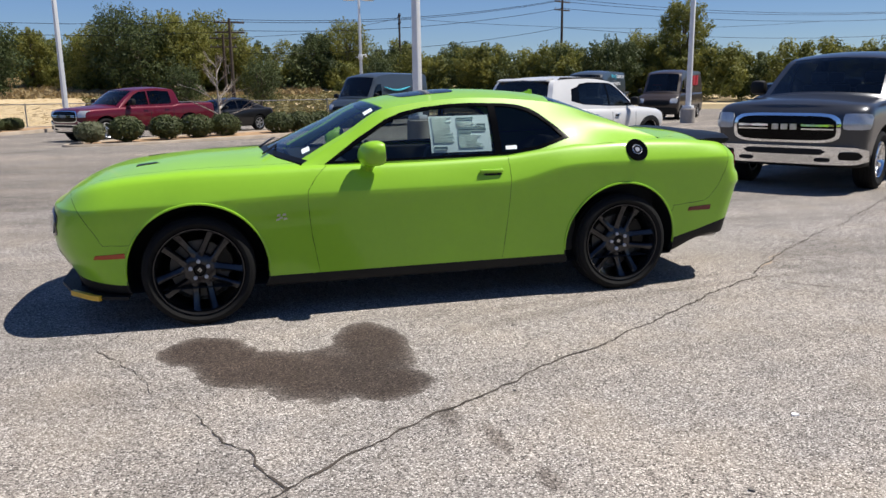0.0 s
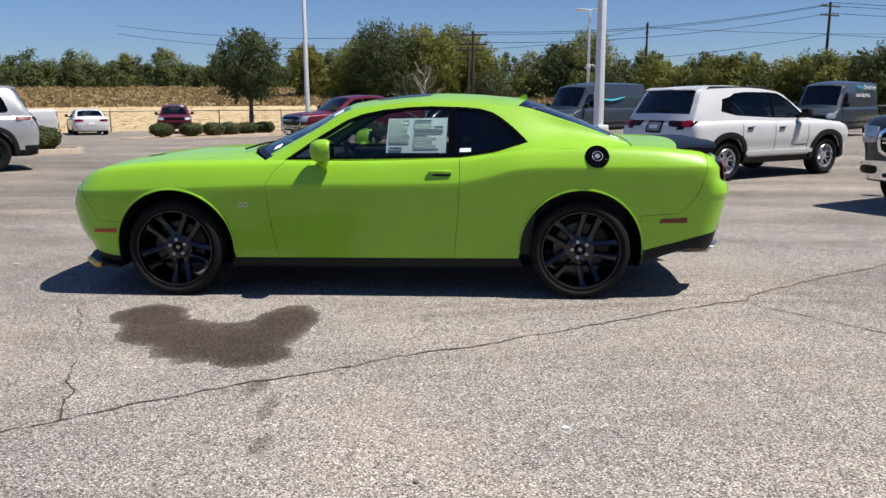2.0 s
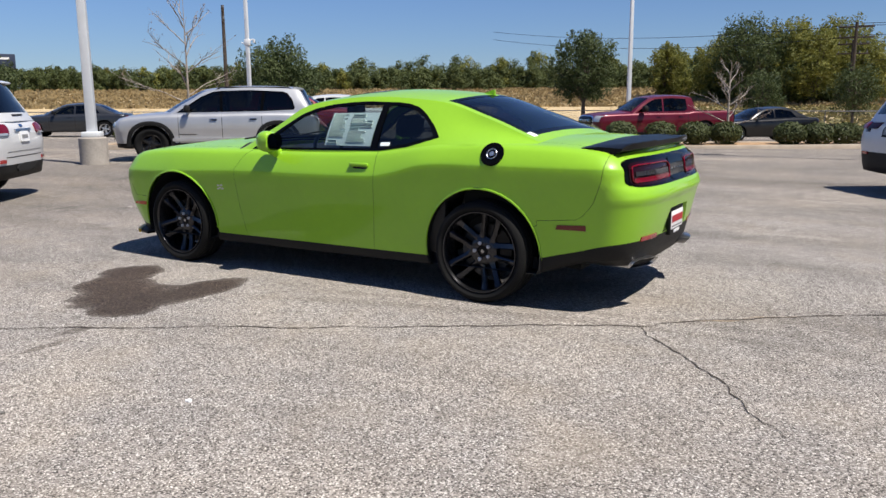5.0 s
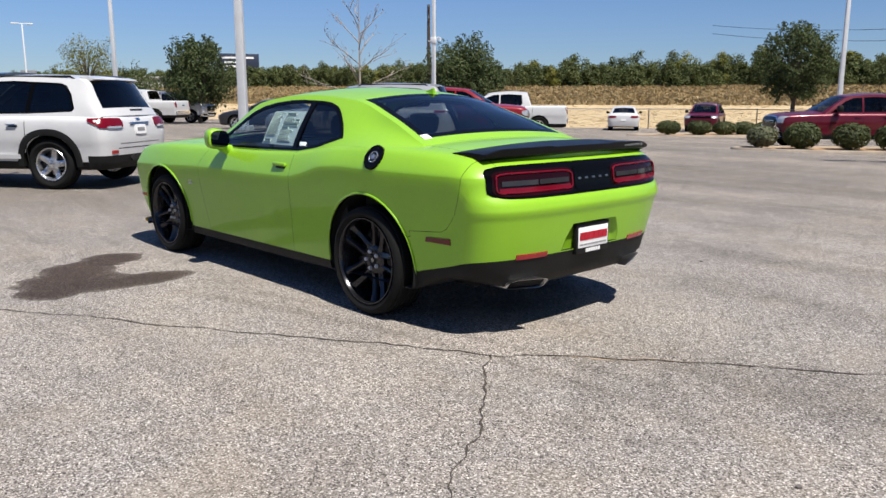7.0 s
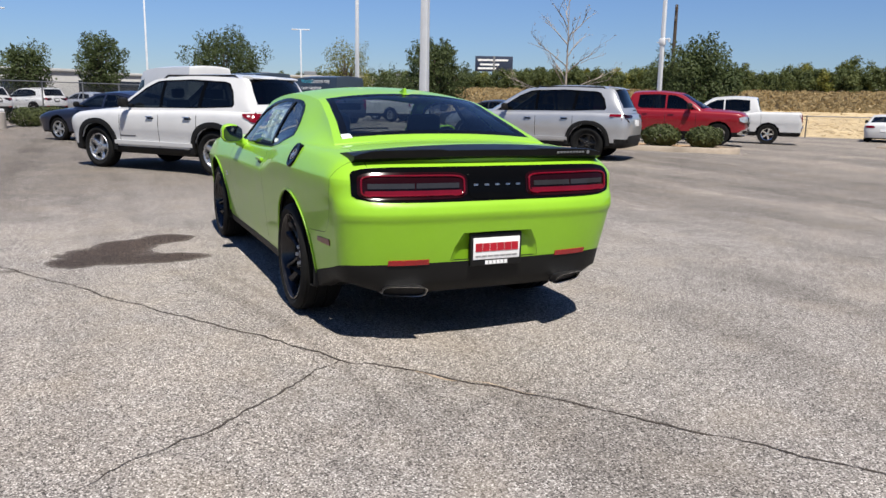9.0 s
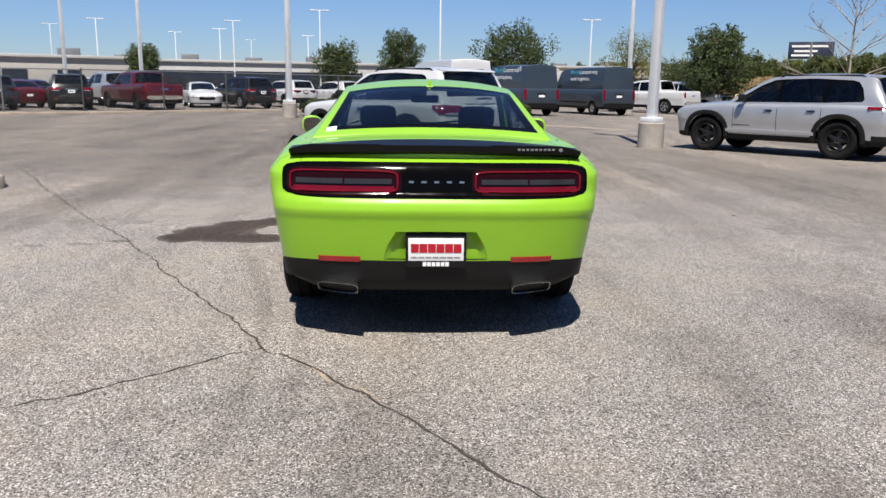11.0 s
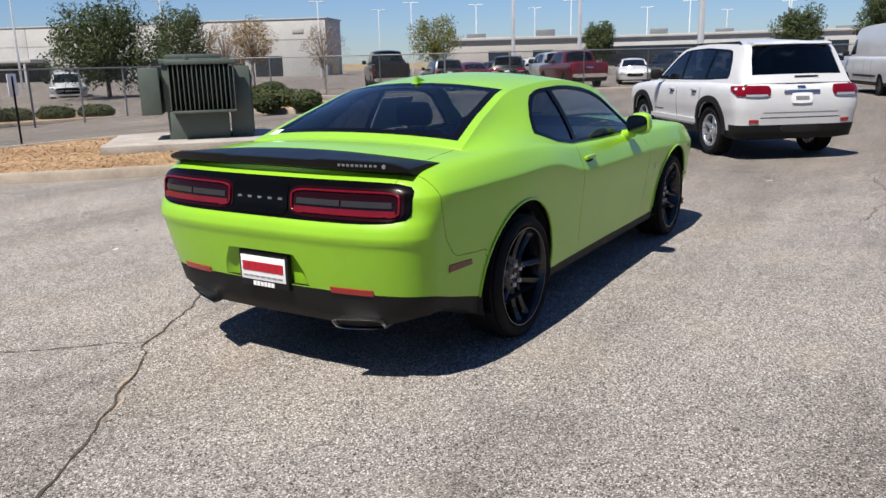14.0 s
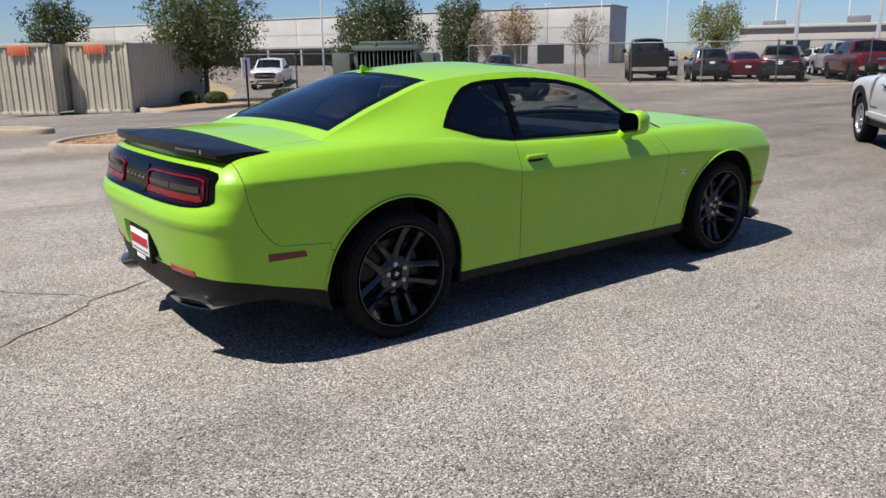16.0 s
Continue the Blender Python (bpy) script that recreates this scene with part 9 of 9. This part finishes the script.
tube(b, [(x, -0.985, 1.86 - 0.16 * math.sin((x + 1.1) / 2.2 * math.pi)) for x in np.linspace(-1.1, 1.1, 16)], [0.02 + 0.03 * math.sin(k / 15 * math.pi) for k in range(16)], 6)
part("curved_stripe", b, TEAL, van_c, "pale blue curved stripe")
for s in (-1, 1):
    for x0, x1 in ((-0.2, 0.35), (0.5, 1.1), (1.25, 1.7)):
        b = bmesh.new()
        box(b, x0, x1, s * 0.955 - 0.02, s * 0.955 + 0.02, 1.72, 2.22)
        part("side_panel_print", b, PRINT_RED, van_e, "red print block")

SEDAN = dict(
    front=-2.42, rear=2.42, half=0.92, sill=0.22, mid=0.62, wheel=0.335, rim=0.23, axles=[-1.45, 1.42], clad_z=0.28, cf=0.5, cr=0.35,
    shoulder=[(-2.4, 0.66), (-2.1, 0.78), (-1.2, 0.90), (0, 0.94), (1.2, 0.98), (2.4, 0.98)], crown=[(-2.3, 0.70), (-2.0, 0.85), (-1.0, 0.98), (0, 1.0), (1.6, 1.03), (2.3, 1.0)],
    keys=[((-0.95, 0.82, 0.91), (-0.92, 0.79, 0.93), (-1.15, 0, 0.99)), ((-0.5, 0.83, 0.92), (-0.5, 0.71, 1.18), (-0.66, 0, 1.21)), ((-0.1, 0.83, 0.93), (-0.05, 0.63, 1.36), (-0.16, 0, 1.40)), ((0.6, 0.83, 0.95), (0.6, 0.61, 1.40), (0.6, 0, 1.46)), ((1.15, 0.83, 0.97), (1.15, 0.62, 1.33), (1.2, 0, 1.38)), ((1.6, 0.82, 0.98), (1.55, 0.70, 1.14), (1.65, 0, 1.17)), ((1.95, 0.80, 0.98), (1.92, 0.76, 0.99), (1.95, 0, 1.02))],
    windows=[[(-0.72, 0.97), (0.22, 0.99), (0.22, 1.33), (-0.05, 1.31), (-0.35, 1.20)], [(0.28, 0.99), (1.25, 1.02), (1.05, 1.27), (0.6, 1.345), (0.28, 1.335)]],
    glass=(0.12, 1.86, 4.12, 5.7), seats=[0.1, 0.95], seams=[-0.8, 0.25], mirror=(-0.55, 0.98, 0.9), side_parts=[("door_handle", 0.12, -0.04, 0.84, 0.87, None, 0.02)],
    rear_parts=[("tail_lamp", rect(-0.62, 0.83, 0.22, 0.06, 4), RED_LENS, 0.015, "red tail lamp", 5, 3), ("tail_lamp", rect(0.62, 0.83, 0.22, 0.06, 4), RED_LENS, 0.015, "red tail lamp", 5, 3), ("number_plate", rect(0, 0.66, 0.16, 0.06, 9), WHITE, 0.015, "plate", 2, 1)],
    front_parts=[("grille", rect(0, 0.55, 0.45, 0.09, 5), GLOSS_BLACK, 0.01, "black grille", 8, 3), ("headlight", rect(-0.66, 0.64, 0.17, 0.055, 4), LAMP_CLEAR, 0.012, "headlight", 4, 3), ("headlight", rect(0.66, 0.64, 0.17, 0.055, 4), LAMP_CLEAR, 0.012, "headlight", 4, 3)],
)
vehicle("sedan", "dark blue sedan beside the white SUV", "car", BLUE_PAINT, SEDAN, (-18.5, -1.2, HX, HY), rim=ALLOY, group="parked vehicles", detail=False)
vehicle("sedan", "white coupe with a black window band near the field fence", "car", WHITE_PAINT, SEDAN, (-22.0, 37.0, -0.55, 0.83), rim=BLACK_ALLOY, group="parked vehicles", detail=False)
vehicle("suv", "dark red SUV near the field fence", "car", RED_PAINT, SUV_C, (-17.6, 38.8, 0.36, -0.93), rim=ALLOY, group="parked vehicles", detail=False)
vehicle("sedan", "dark grey sedan under the live oak", "car", GREY_PAINT, SEDAN, (-27.5, 15.8, HX, HY), rim=ALLOY, group="parked vehicles", detail=False)
vehicle("sedan", "dark sedan behind the red pickup", "car", BLACK_PAINT, SEDAN, (-1.6, 30.0, -0.74, -0.67), rim=ALLOY, group="parked vehicles", detail=False)
vehicle("suv", "black SUV at the thicket's edge", "car", BLACK_PAINT, SUV, (25.5, 28.0, -0.70, -0.71), rim=BLACK_ALLOY, group="parked vehicles", detail=False)
vehicle("pickup_truck", "black pickup at the thicket's edge", "truck", BLACK_PAINT, PICKUP, (29.0, 27.5, -0.70, -0.71), rim=ALLOY, group="parked vehicles", detail=False)
# yard behind the fence
vehicle("suv", "grey SUV behind the yard fence", "car", GREY_PAINT, SUV_C, (-32.4, -20.4, HX, HY), rim=ALLOY, group="vehicles behind the fence", detail=False)
vehicle("minivan", "black minivan behind the yard fence", "car", BLACK_PAINT, scaled(SUV, 1.06, 1.02, 1.0), (-34.6, -17.4, -0.9, -0.43), rim=ALLOY, group="vehicles behind the fence", detail=False)
vehicle("sedan", "white sedan behind the yard fence", "car", WHITE_PAINT, SEDAN, (-40.5, -12.2, 0.9, 0.35), rim=ALLOY, group="vehicles behind the fence", detail=False)
vehicle("suv", "dark SUV behind the yard fence", "car", BLACK_PAINT, SUV, (-39.6, -9.7, HX, HY), rim=ALLOY, group="vehicles behind the fence", detail=False)
vehicle("suv", "old white SUV behind the yard fence", "car", WHITE_PAINT, SUV_C, (-42.6, -7.6, HX, HY), rim=ALLOY, group="vehicles behind the fence", detail=False)
vehicle("sedan", "dark red sedan behind the yard fence", "car", MAROON_PAINT, SEDAN, (-36.5, -21.0, HX, HY), rim=ALLOY, group="vehicles behind the fence", detail=False)
for k, (x, y, m) in enumerate(((-47.0, -5.0, WHITE_PAINT), (-50.0, -2.0, SILVER_PAINT), (-53.0, 1.5, GREY_PAINT), (-47.5, -12.0, WHITE_PAINT), (-45.0, -21.0, WHITE_PAINT), (-47.0, -25.0, BLACK_PAINT), (-40.0, -29.0, SILVER_PAINT))):
    vehicle("sedan" if k % 2 else "suv", "parked car in the far storage rows", "car", m, SEDAN if k % 2 else SUV_C, (x, y, HX, HY), rim=ALLOY, group="vehicles behind the fence", detail=False)
